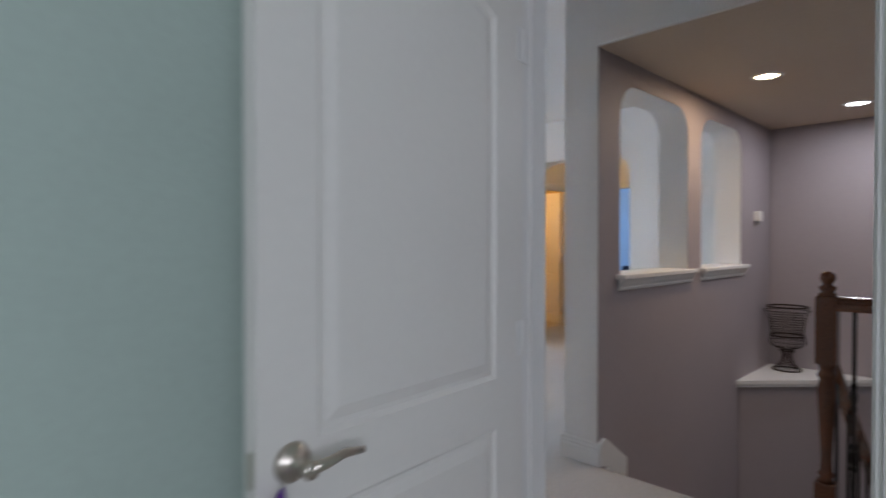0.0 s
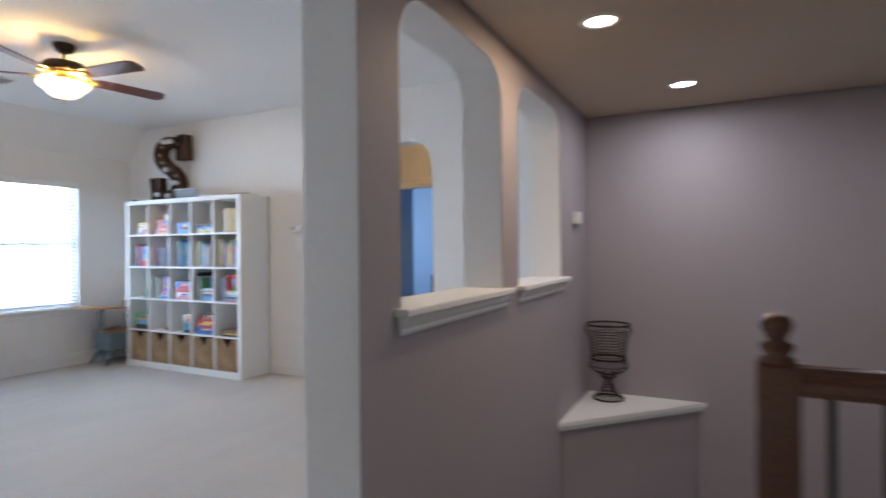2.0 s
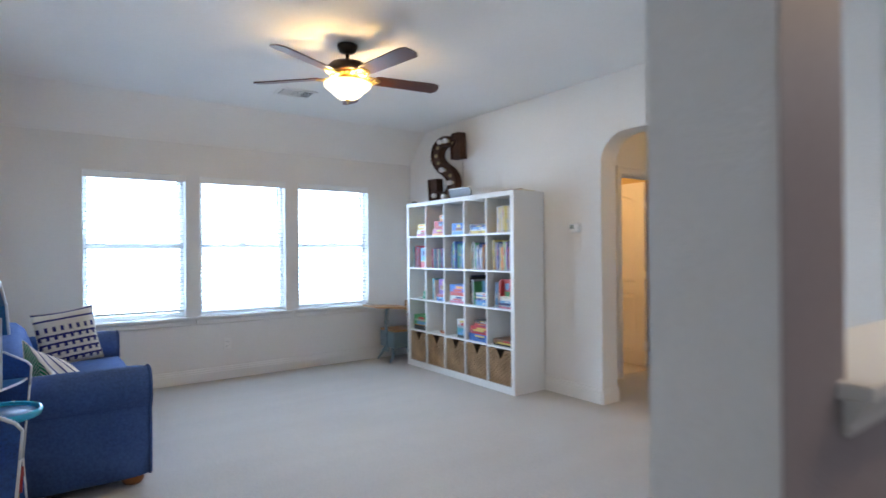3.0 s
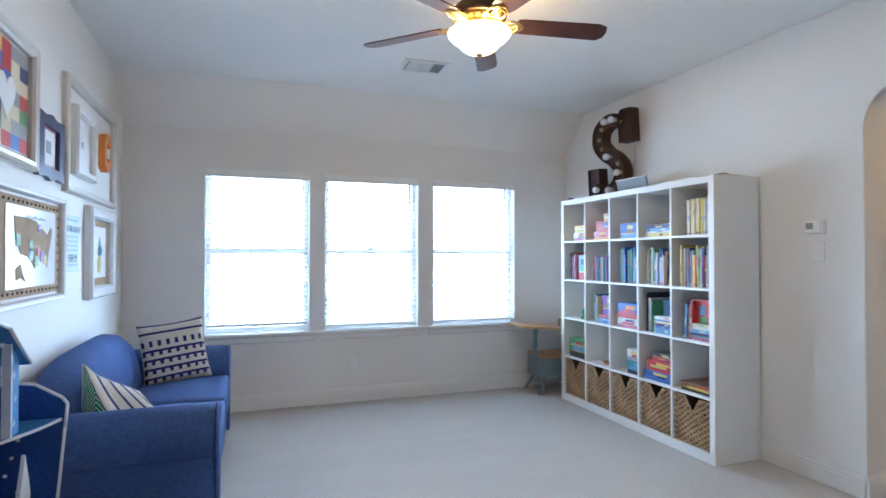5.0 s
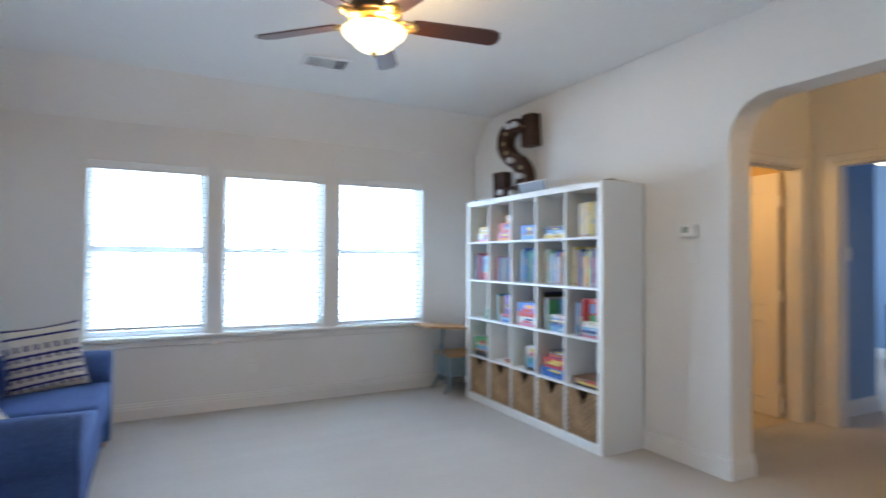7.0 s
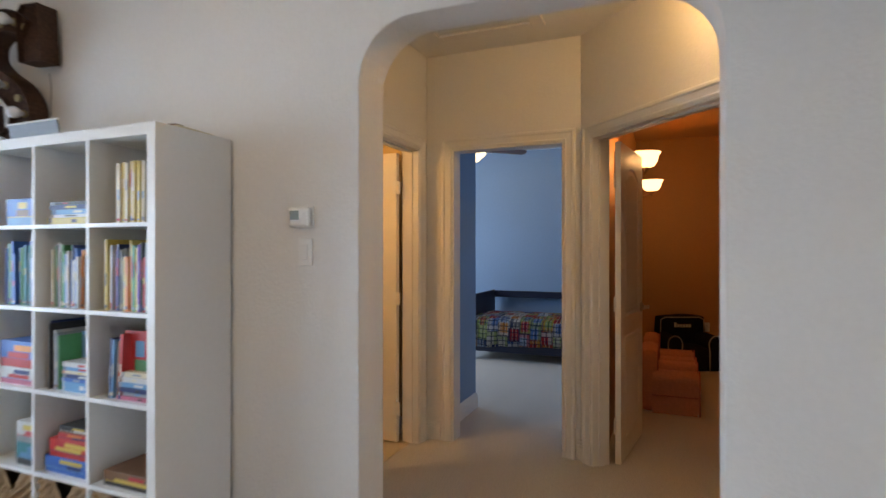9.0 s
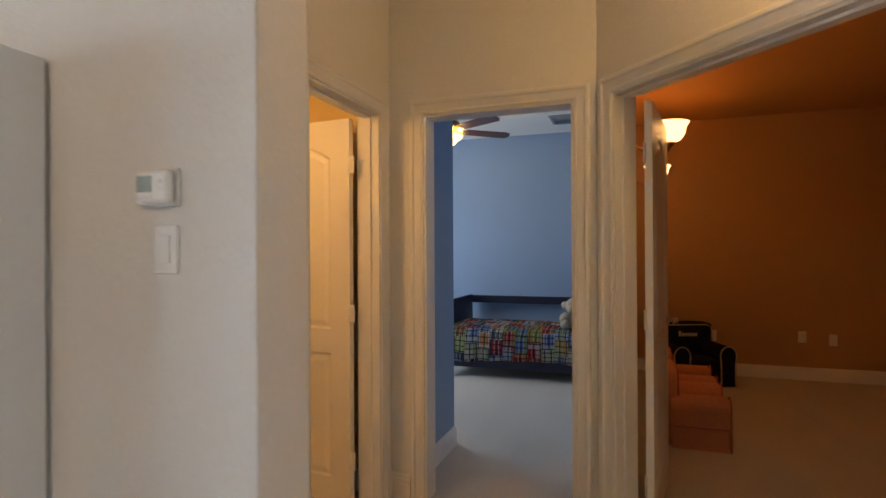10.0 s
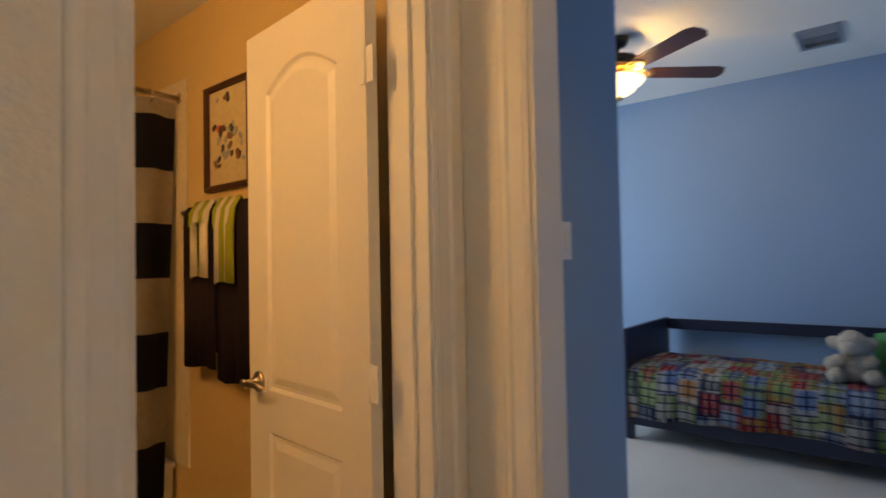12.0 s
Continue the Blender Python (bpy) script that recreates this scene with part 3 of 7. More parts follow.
for i in range(32):
    y = -0.09 - 0.088 * i
    bm = bmesh.new()
    if i % 6 == 3:
        baluster_bar(bm, y, 0.90, 1.002)
        baluster_bar(bm, y, 0.025, 0.14)
        lathe(bm, [(0.006, 0.888), (0.014, 0.893), (0.014, 0.902), (0.006, 0.908)], 8, Matrix.Translation((0, y, 0)))
        for flip in (1, -1):
            # S scroll: big curl above, mirrored below
            zc = 0.52
            big = [(0.0, 0.375), (0.035, 0.36), (0.058, 0.325), (0.063, 0.28), (0.05, 0.22), (0.02, 0.14), (-0.012, 0.06), (-0.02, 0.0)]
            pts = [(0, y - flip * u, zc + flip * v) for u, v in big]
            tube(bm, pts, 0.0065, 6)
            up = spiral(-0.022, 0.335, 0.050, 0.012, radians(60), radians(60 + 470))
            tube(bm, [(0, y - flip * u, zc + flip * v) for u, v in up], 0.0055, 6)
            dn = spiral(-0.028, 0.245, 0.044, 0.010, radians(80), radians(80 + 430))
            tube(bm, [(0, y - flip * u, zc + flip * v) for u, v in dn], 0.0055, 6)
            arc = [(-0.02, 0.29), (0.012, 0.26), (0.026, 0.21), (0.022, 0.15), (0.0, 0.08)]
            tube(bm, [(0, y - flip * u, zc + flip * v) for u, v in arc], 0.0055, 6)
            curl = spiral(-0.03, 0.005, 0.03, 0.009, radians(0), radians(400), 18)
            tube(bm, [(0, y - flip * u, zc + flip * v) for u, v in curl], 0.005, 6)
        lathe(bm, [(0.006, 0.505), (0.016, 0.512), (0.016, 0.528), (0.006, 0.535)], 8, Matrix.Translation((0, y, 0)))
    else:
        baluster_bar(bm, y, 0.025, 1.002)
        if i % 2 == 0:
            for zc in (0.66, 0.42):
                lathe(bm, [(0.006, zc - 0.06), (0.0125, zc - 0.045), (0.008, zc - 0.03), (0.0125, zc - 0.01), (0.0125, zc + 0.01), (0.008, zc + 0.03), (0.0125, zc + 0.045), (0.006, zc + 0.06)], 8, Matrix.Translation((0, y, 0)))
    part("baluster", bm, IRON, guard)
for i in range(10):
    x = 0.20 + i * 0.26
    z1 = 0.78 + (-1.39 - 0.78) * (x - 0.035) / 2.965
    part("baluster", boxed(x - 0.0065, -0.0065, -0.19 * (int((x - 0.12) / 0.26) + 1) - 0.02, x + 0.0065, 0.0065, z1 + 0.004), IRON, guard)

# wire urn on the ledge
WIRE = material("rusty dark wire", (0.035, 0.022, 0.016), 0.6, 0.7, vary=0.3, scale=20)
urn = thing("wire_urn", pose(5.60, 1.33, 0.08), "dark rusty wire urn standing on the white corner ledge", "urn")
uprof = [(0.115, 0.0), (0.105, 0.02), (0.06, 0.06), (0.038, 0.12), (0.034, 0.16), (0.055, 0.175), (0.055, 0.19), (0.03, 0.20), (0.10, 0.215), (0.145, 0.25), (0.15, 0.285), (0.135, 0.32), (0.13, 0.34), (0.14, 0.42), (0.155, 0.50), (0.185, 0.555), (0.165, 0.59), (0.16, 0.60)]
for k in range(20):
    c, s_ = math.cos(2 * math.pi * k / 20), math.sin(2 * math.pi * k / 20)
    bm = tube(bmesh.new(), [(r * c, r * s_, z) for r, z in uprof], 0.0022, 5)
    part("upright_wire", bm, WIRE, urn)
rings_ = [(0.115, 0.008, 0.007), (0.055, 0.182, 0.006), (0.15, 0.27, 0.0025), (0.135, 0.325, 0.008), (0.185, 0.555, 0.003), (0.165, 0.595, 0.008)]
rings_ += [(0.08, 0.04, 0.002), (0.05, 0.08, 0.002), (0.038, 0.12, 0.002)] + [(0.131 + 0.00025 * (k * k), 0.345 + 0.023 * k, 0.002) for k in range(9)]
for r, z, w in rings_:
    bm = tube(bmesh.new(), [(r * math.cos(2 * math.pi * k / 28), r * math.sin(2 * math.pi * k / 28), z) for k in range(28)], w, 6, closed=True)
    part("ring_wire", bm, WIRE, urn)


# ---- small wall fittings ----
PLASTIC = material("white plastic", (0.82, 0.81, 0.78), 0.35, vary=0.01)
DARK = material("dark plastic", (0.02, 0.02, 0.025), 0.4)
LCD = material("grey-green display", (0.26, 0.31, 0.27), 0.2)


def on_wall(x, y, z, facing):
    """A frame on a wall: x along it, y out of it, z up. facing: degrees of the outward normal."""
    return pose(x, y, z, 0, 0, facing - 90)


def outlet(m, label="white duplex wall outlet"):
    o = thing("wall_outlet", m, label, "outlet")
    part("cover_plate", boxed(-0.036, 0, -0.058, 0.036, 0.006, 0.058, 0.003), PLASTIC, o)
    for dz in (-0.021, 0.021):
        s = part("socket", boxed(-0.016, 0.006, dz - 0.014, 0.016, 0.008, dz + 0.014, 0.002), PLASTIC, o)
        bm = boxed(-0.008, 0.0078, dz - 0.005, -0.006, 0.0086, dz + 0.005)
        box(bm, 0.006, 0.0078, dz - 0.005, 0.008, 0.0086, dz + 0.005)
        part("slot", bm, DARK, s)


def rocker(m, label="white rocker light switch on the wall"):
    o = thing("light_switch", m, label, "switch")
    part("cover_plate", boxed(-0.036, 0, -0.058, 0.036, 0.006, 0.058, 0.003), PLASTIC, o)
    part("rocker", boxed(-0.016, 0.006, -0.033, 0.016, 0.010, 0.033, 0.002), PLASTIC, o)


outlet(on_wall(3.16, 7.098, 0.36, -90))
outlet(on_wall(10.948, 2.55, 0.42, 180))
outlet(on_wall(10.948, 1.45, 0.42, 180))
outlet(on_wall(10.948, 1.72, 0.44, 180))
rocker(on_wall(5.428, 4.37, 1.355, 180))
rocker(on_wall(7.57, 4.518, 1.37, -90))
th = thing("thermostat", on_wall(5.428, 4.385, 1.50, 180), "white digital thermostat on the cream wall", "thermostat")
part("back_plate", boxed(-0.058, 0, -0.045, 0.058, 0.008, 0.045, 0.003), PLASTIC, th)
part("housing", boxed(-0.052, 0.008, -0.04, 0.052, 0.034, 0.04, 0.01), PLASTIC, th)
part("display", boxed(-0.004, 0.0338, -0.012, 0.04, 0.035, 0.026), LCD, th)
for dx in (-0.04, -0.026):
    for dz in (-0.006, 0.012):
        part("button", boxed(dx - 0.005, 0.0338, dz - 0.004, dx + 0.005, 0.036, dz + 0.004, 0.001), PLASTIC, th)
for k in range(4):
    part("button", boxed(0.036 - 0.012 * k - 0.004, 0.0338, -0.028, 0.036 - 0.012 * k + 0.004, 0.0355, -0.022), PLASTIC, th)
se = thing("motion_sensor", on_wall(5.33, 1.528, 1.50, -90), "small white sensor box on the taupe wall", "sensor")
part("housing", boxed(-0.045, 0, -0.03, 0.045, 0.05, 0.06, 0.006), PLASTIC, se)
part("lens", boxed(-0.02, 0.012, -0.065, 0.02, 0.04, -0.03, 0.004), material("grey lens", (0.3, 0.3, 0.3), 0.3), se)

# recessed ceiling lamps over the stairs
LAMP_WARM = glow("warm lamp face", (1.0, 0.80, 0.50), 14)
LAMP_COOL = glow("cool lamp face", (0.86, 0.92, 1.0), 20)
for x, y, mat in ((3.82, 1.03, LAMP_WARM), (5.13, 0.74, LAMP_COOL), (3.93, -0.25, LAMP_COOL)):
    d = thing("recessed_light", pose(x, y, 2.38), "round recessed ceiling light, lit, with white trim", "ceiling light", "recessed lights over the stairs")
    part("trim_ring", lathe(bmesh.new(), [(0.068, -0.001), (0.07, -0.006), (0.095, -0.004), (0.098, 0.0)], 28, cap=False), TRIM, d)
    part("lamp_face", lathe(bmesh.new(), [(0.069, -0.0015), (0.03, -0.0025), (0.002, -0.003)], 28), mat, d)


def vent(x, y, z, w, h, angle, mat, slats, label, dark):
    v = thing("ceiling_vent", pose(x, y, z, 0, 0, angle), label, "vent")
    bm = bmesh.new()
    for a in ((-w / 2, -h / 2, -0.012, w / 2, -h / 2 + 0.025, 0), (-w / 2, h / 2 - 0.025, -0.012, w / 2, h / 2, 0), (-w / 2, -h / 2 + 0.025, -0.012, -w / 2 + 0.03, h / 2 - 0.025, 0), (w / 2 - 0.03, -h / 2 + 0.025, -0.012, w / 2, h / 2 - 0.025, 0)):
        box(bm, *a)
    part("frame", bm, mat, v)
    part("backing", boxed(-w / 2 + 0.03, -h / 2 + 0.025, -0.003, w / 2 - 0.03, h / 2 - 0.025, -0.001), dark, v)
    n = slats
    for k in range(n):
        xx = -w / 2 + 0.04 + (w - 0.08) * (k + 0.5) / n
        bm = boxed(-0.006, -h / 2 + 0.026, -0.0008, 0.006, h / 2 - 0.026, 0.0008)
        tilt = 50 if k < n / 3 else (-50 if k > 2 * n / 3 else 0)
        bmesh.ops.transform(bm, matrix=pose(xx, 0, -0.007, 0, tilt, 0), verts=bm.verts)
        part("slat", bm, mat, v)
    return v


SHADE = material("shadowed duct", (0.12, 0.12, 0.13), 0.8)
vent(3.49, 5.98, H, 0.34, 0.25, -3, TRIM, 15, "white metal air vent in the playroom ceiling", SHADE)
vent(10.42, 4.06, H, 0.40, 0.25, 0, material("blue-grey vent metal", (0.22, 0.26, 0.32), 0.5), 12, "blue-grey metal air vent in the ceiling", SHADE)
hatch = thing("attic_hatch", pose(6.35, 4.05, H), "white framed attic hatch in the nook ceiling", "hatch", kind="structure")
part("hatch_panel", boxed(-0.46, -0.30, -0.006, 0.46, 0.30, 0.0), CEIL, hatch)
for a in ((-0.54, -0.38, 0.54, -0.30), (-0.54, 0.30, 0.54, 0.38), (-0.54, -0.30, -0.46, 0.30), (0.46, -0.30, 0.54, 0.30)):
    part("hatch_trim", boxed(a[0], a[1], -0.02, a[2], a[3], 0.0, 0.004), TRIM, hatch)


# ---- playroom windows ----
GLASS = bpy.data.materials.new("window glass")
GLASS.use_nodes = True
_b = GLASS.node_tree.nodes["Principled BSDF"]
_b.inputs["Transmission Weight"].default_value, _b.inputs["Roughness"].default_value, _b.inputs["IOR"].default_value = 1.0, 0.0, 1.05
VINYL = material("white vinyl", (0.82, 0.82, 0.80), 0.35, vary=0.01)
BLIND = material("white blind slat", (0.82, 0.83, 0.83), 0.45, vary=0.01)
CORD = material("white cord", (0.75, 0.75, 0.75), 0.8)


def sash_window(name, a, b, y, z0, z1, label, outdir=1):
    """A single-hung window in an opening of a wall along x, its glass at y."""
    w = thing(name, Matrix(), label, "window", kind="structure")
    mid = (z0 + z1) / 2 + 0.01
    bm = bmesh.new()
    for q in ((a, z0, a + 0.04, z1), (b - 0.04, z0, b, z1), (a + 0.04, z0, b - 0.04, z0 + 0.05), (a + 0.04, z1 - 0.04, b - 0.04, z1)):
        box(bm, q[0], y - 0.03, q[1], q[2], y + 0.03, q[3])
    part("window_frame", bm, VINYL, w)
    bm = boxed(a + 0.04, y - 0.036, mid - 0.025, b - 0.04, y + 0.02, mid + 0.02, 0.004)
    part("meeting_rail", bm, VINYL, w)
    part("sash_lock", boxed((a + b) / 2 - 0.03, y - 0.05, mid + 0.02, (a + b) / 2 + 0.03, y - 0.01, mid + 0.035, 0.004), VINYL, w)
    for q in ((z0 + 0.05, mid - 0.025), (mid + 0.02, z1 - 0.04)):
        p = part("pane", boxed(a + 0.04, y - 0.003, q[0], b - 0.04, y + 0.003, q[1]), GLASS, w)
        p.visible_shadow = False
    return w


for n, (a, b) in enumerate(WINDOWS):
    w = sash_window(f"window_{n + 1}", a, b, 7.215, 0.66, 2.08, "white vinyl single-hung window with bright daylight behind")
    part("window_sill", boxed(a - 0.07, 7.045, 0.640, b + 0.07, 7.19, 0.664, 0.006), TRIM, w)
    m = Matrix.Translation((a - 0.045, 7.098, 0.575))
    part("apron", sweep(bmesh.new(), [(0, 0), (b - a + 0.09, 0)], [(0, 0), (0, 0.008), (0.01, 0.014), (0.05, 0.016), (0.058, 0.024), (0.065, 0.024), (0.065, 0)], m), TRIM, w)
    bl = thing("window_blind", Matrix(), "white slatted blind with open slats in the window", "blind", "playroom blinds")
    part("head_rail", boxed(a + 0.006, 7.105, 2.025, b - 0.006, 7.165, 2.078, 0.004), BLIND, bl)
    part("valance", boxed(a + 0.002, 7.090, 2.010, b - 0.002, 7.104, 2.080, 0.004), BLIND, bl)
    low = 0.735 if n == 0 else 0.70
    proto = None
    count = 30
    for k in range(count):
        z = low + 0.03 + (1.99 - low - 0.03) * k / (count - 1)
        if proto is None:
            bm = bmesh.new()
            pts = [(-0.024, 0.0), (-0.012, 0.0022), (0.0, 0.003), (0.012, 0.0022), (0.024, 0.0), (0.024, -0.0025), (0.0, 0.0005), (-0.024, -0.0025)]
            prism(bm, pts, -(b - a) / 2 + 0.012, (b - a) / 2 - 0.012, Matrix.Rotation(radians(90), 4, "Z"))
            sl = part("slat", bm, BLIND, bl)
            proto = sl
        else:
            sl = new("slat", proto.data)
            sl.parent = bl
        sl.matrix_world = pose((a + b) / 2, 7.136, z, 10, 0, 0)
    part("bottom_rail", boxed(a + 0.012, 7.112, low - 0.012, b - 0.012, 7.160, low + 0.010, 0.004), BLIND, bl)
    for x in (a + 0.12, (a + b) / 2, b - 0.12):
        bm = tube(bmesh.new(), [(x, 7.111, low), (x, 7.111, 2.02)], 0.0012, 5)
        tube(bm, [(x, 7.161, low), (x, 7.161, 2.02)], 0.0012, 5)
        part("ladder_cord", bm, CORD, bl)
    for x, zt in ((b - 0.10, 1.86), (b - 0.10, 1.27)) + (((a + 0.11, 1.33),) if n == 1 else ((a + 0.1, 1.42),)):
        bm = tube(bmesh.new(), [(x, 7.100, zt), (x, 7.100, 2.02)], 0.001, 5)
        lathe(bm, [(0.003, zt - 0.03), (0.006, zt - 0.02), (0.005, zt - 0.005), (0.002, zt)], 8, Matrix.Translation((x, 7.100, 0)))
        part("pull_cord", bm, material("grey tassel", (0.35, 0.35, 0.36), 0.6), bl)

# ---- ceiling fans ----
BRONZE = material("dark bronze", (0.045, 0.032, 0.024), 0.4, 0.7, vary=0.2)
BRASS = material("antique brass", (0.55, 0.38, 0.13), 0.28, 1.0, vary=0.15, scale=20)
BLADE = material("dark walnut fan blade", (0.085, 0.028, 0.016), 0.30, vary=0.3, scale=12)
BOWL = glow("lit frosted glass", (1.0, 0.80, 0.46), 2.6)


def ceiling_fan(x, y, top, first, label):
    f = thing("ceiling_fan", pose(x, y, top), label, "ceiling fan")
    part("canopy", lathe(bmesh.new(), [(0.07, 0.0), (0.07, -0.02), (0.055, -0.05), (0.02, -0.065)], 24), BRONZE, f)
    part("down_rod", lathe(bmesh.new(), [(0.013, -0.06), (0.013, -0.12), (0.03, -0.125), (0.03, -0.135)], 16), BRONZE, f)
    part("motor_housing", lathe(bmesh.new(), [(0.06, -0.125), (0.12, -0.135), (0.14, -0.16), (0.142, -0.195), (0.13, -0.205)], 32), BRONZE, f)
    bm = lathe(bmesh.new(), [(0.128, -0.203), (0.118, -0.222), (0.09, -0.238), (0.06, -0.25), (0.06, -0.262), (0.10, -0.268), (0.11, -0.276)], 32)
    for k in range(20):
        q = pose(0, 0, -0.221, 0, 0, 18 * k)
        b2 = boxed(0.098, -0.006, -0.016, 0.124, 0.006, 0.010, 0.003)
        bmesh.ops.transform(b2, matrix=q, verts=b2.verts)
        tmp = bpy.data.meshes.new("rib")
        b2.to_mesh(tmp), b2.free()
        bm.from_mesh(tmp)
        bpy.data.meshes.remove(tmp)
    part("motor_collar", bm, BRASS, f, "ribbed antique brass collar")
    for k in range(5):
        q = pose(0, 0, -0.225, 0, 0, first + 72 * k) @ pose(0, 0, 0, -12, 0, 0)
        bm = bmesh.new()
        outline = [(0.20, -0.052), (0.24, -0.058), (0.64, -0.066), (0.685, -0.05), (0.70, -0.01), (0.70, 0.035), (0.672, 0.066), (0.24, 0.058), (0.20, 0.052)]
        a = [bm.verts.new((u, v, 0.004)) for u, v in outline]
        c = [bm.verts.new((u, v, -0.004)) for u, v in outline]
        bm.faces.new(a), bm.faces.new(c[::-1])
        for i in range(len(a)):
            j = (i + 1) % len(a)
            bm.faces.new((a[j], a[i], c[i], c[j]))
        bmesh.ops.recalc_face_normals(bm, faces=bm.faces)
        bmesh.ops.transform(bm, matrix=q, verts=bm.verts)
        bl = part("blade", bm, BLADE, f)
        bm = boxed(0.10, -0.016, -0.010, 0.19, 0.016, -0.002, 0.003)
        tube(bm, [(0.165 + 0.045 * math.cos(t * math.pi / 8), 0.048 * math.sin(t * math.pi / 8), -0.009) for t in range(16)], 0.007, 6, closed=True)
        tube(bm, [(0.13 + 0.10 * t / 8, 0.022 * math.sin(t * math.pi / 4), -0.010) for t in range(9)], 0.006, 6)
        tube(bm, [(0.19, -0.045, -0.007), (0.225, -0.02, -0.007), (0.235, 0.0, -0.007), (0.225, 0.02, -0.007), (0.19, 0.045, -0.007)], 0.006, 6)
        bmesh.ops.transform(bm, matrix=q, verts=bm.verts)
        part("blade_iron", bm, BRASS, bl, "scrolled brass blade bracket")
    bowl = [(0.155, -0.270), (0.165, -0.276), (0.162, -0.29), (0.142, -0.312), (0.118, -0.326), (0.108, -0.335), (0.098, -0.352), (0.07, -0.372), (0.03, -0.384), (0.008, -0.386)]
    g = part("glass_bowl", lathe(bmesh.new(), bowl, 36, cap=False), BOWL, f, "lit frosted glass bowl")
    g.visible_shadow = False
    part("finial", lathe(bmesh.new(), [(0.006, -0.383), (0.016, -0.386), (0.018, -0.391), (0.01, -0.398), (0.005, -0.404), (0.006, -0.41), (0.002, -0.417)], 16), BRASS, f)
    return f


ceiling_fan(3.37, 4.67, H, -10, "dark walnut five-blade ceiling fan with a lit glass bowl")
ceiling_fan(9.55, 5.09, H, -49, "dark wooden ceiling fan with a lit glass bowl")

# ---- bookcase ----
rng = random.Random(7)
mark_rng = random.Random(21)
bc = thing("bookcase", pose(5.03, 4.76, 0), "white five-by-five cube bookcase filled with books and games", "bookcase")
BD, BW, BH = 0.385, 1.79, 1.85
OUT, IN = 0.045, 0.016
part("side_panel", boxed(0, 0, 0, BD, OUT, BH, 0.002), WHITE, bc)
part("side_panel", boxed(0, BW - OUT, 0, BD, BW, BH, 0.002), WHITE, bc)
part("top_panel", boxed(0.0005, OUT, BH - OUT, BD, BW - OUT, BH - 0.0005), WHITE, bc)
part("bottom_panel", boxed(0.0005, OUT, 0.0, BD, BW - OUT, OUT + 0.02), WHITE, bc)
cw = (BW - 2 * OUT - 4 * IN) / 5
ch = (BH - 2 * OUT - 0.02 - 4 * IN) / 5


def cell(col, row):
    """Corner (y, z) of a cube: col 0 at the far end by the window, row 0 at the top."""
    return OUT + (4 - col) * (cw + IN), OUT + 0.02 + (4 - row) * (ch + IN)


for k in range(1, 5):
    z = OUT + 0.02 + k * ch + (k - 1) * IN
    part("shelf", boxed(0.001, OUT, z, BD, BW - OUT, z + IN), WHITE, bc)
    y = OUT + k * cw + (k - 1) * IN
    for r in range(5):
        _, zc = cell(0, r)
        part("divider", boxed(0.0015, y, zc, BD, y + IN, zc + ch), WHITE, bc)

PAGES = material("book pages", (0.72, 0.68, 0.58), 0.9, vary=0.06, scale=60)
PAL = {"red": (0.50, 0.04, 0.04), "blue": (0.04, 0.14, 0.45), "navy": (0.02, 0.04, 0.14), "sky": (0.12, 0.30, 0.52), "yellow": (0.62, 0.46, 0.09), "green": (0.07, 0.28, 0.10), "white": (0.60, 0.59, 0.57),
       "cream": (0.68, 0.60, 0.42), "black": (0.03, 0.03, 0.03), "orange": (0.70, 0.24, 0.05), "purple": (0.16, 0.06, 0.30), "pink": (0.50, 0.13, 0.20), "teal": (0.04, 0.24, 0.27), "brown": (0.20, 0.10, 0.05), "grey": (0.30, 0.32, 0.33)}
COVER = {k: material(f"{k} printed cover", v, 0.38, vary=0.22, scale=22) for k, v in PAL.items()}


def book(m, thick, deep, tall, color, label=""):
    """A closed book: spine at x = 0 facing -x, thickness along y, standing."""
    b = thing("book", m, label or f"{color} book standing in the white bookcase" , "book", "books in the bookcase")
    bm = bmesh.new()
    c = min(0.0025, thick * 0.2)
    box(bm, 0, 0, 0, c, thick, tall)
    box(bm, c, 0, 0, deep, c, tall)
    box(bm, c, thick - c, 0, deep, thick, tall)
    part("cover", bm, COVER[color], b)
    part("pages", boxed(c, c, 0.003, deep - 0.004, thick - c, tall - 0.003), PAGES, b)
    if thick > 0.008:
        lo = mark_rng.uniform(0.35, 0.6)
        part("spine_label", boxed(-0.0008, thick * 0.28, tall * lo, 0.0, thick * 0.72, tall * (lo + mark_rng.uniform(0.1, 0.3))), COVER[mark_rng.choice([c_ for c_ in ("white", "yellow", "cream", "sky", "red", "black", "grey") if c_ != color])], b)
        part("spine_band", boxed(-0.0006, 0.0, tall * 0.04, 0.0, thick, tall * (0.04 + mark_rng.uniform(0.02, 0.08))), COVER[mark_rng.choice(["black", "grey", "brown", "navy", "red", "cream"])], b)
    return b


WX, WY = 5.03, 4.76


def row_of_books(col, row, spec, y_from, x_in=0.03, lean=0.0):
    """Books along a cube from its far side towards the near side. spec: (colour, thickness, height)."""
    y0, z0 = cell(col, row)
    y = WY + y0 + cw - y_from
    for color, t, hgt in spec:
        y -= t + 0.0015
        book(pose(WX + x_in + rng.uniform(0, 0.02), y, z0, 0, 0, 0) @ Matrix.Rotation(radians(lean), 4, "X"), t, min(0.24, hgt * 0.8), hgt, color)
    return y


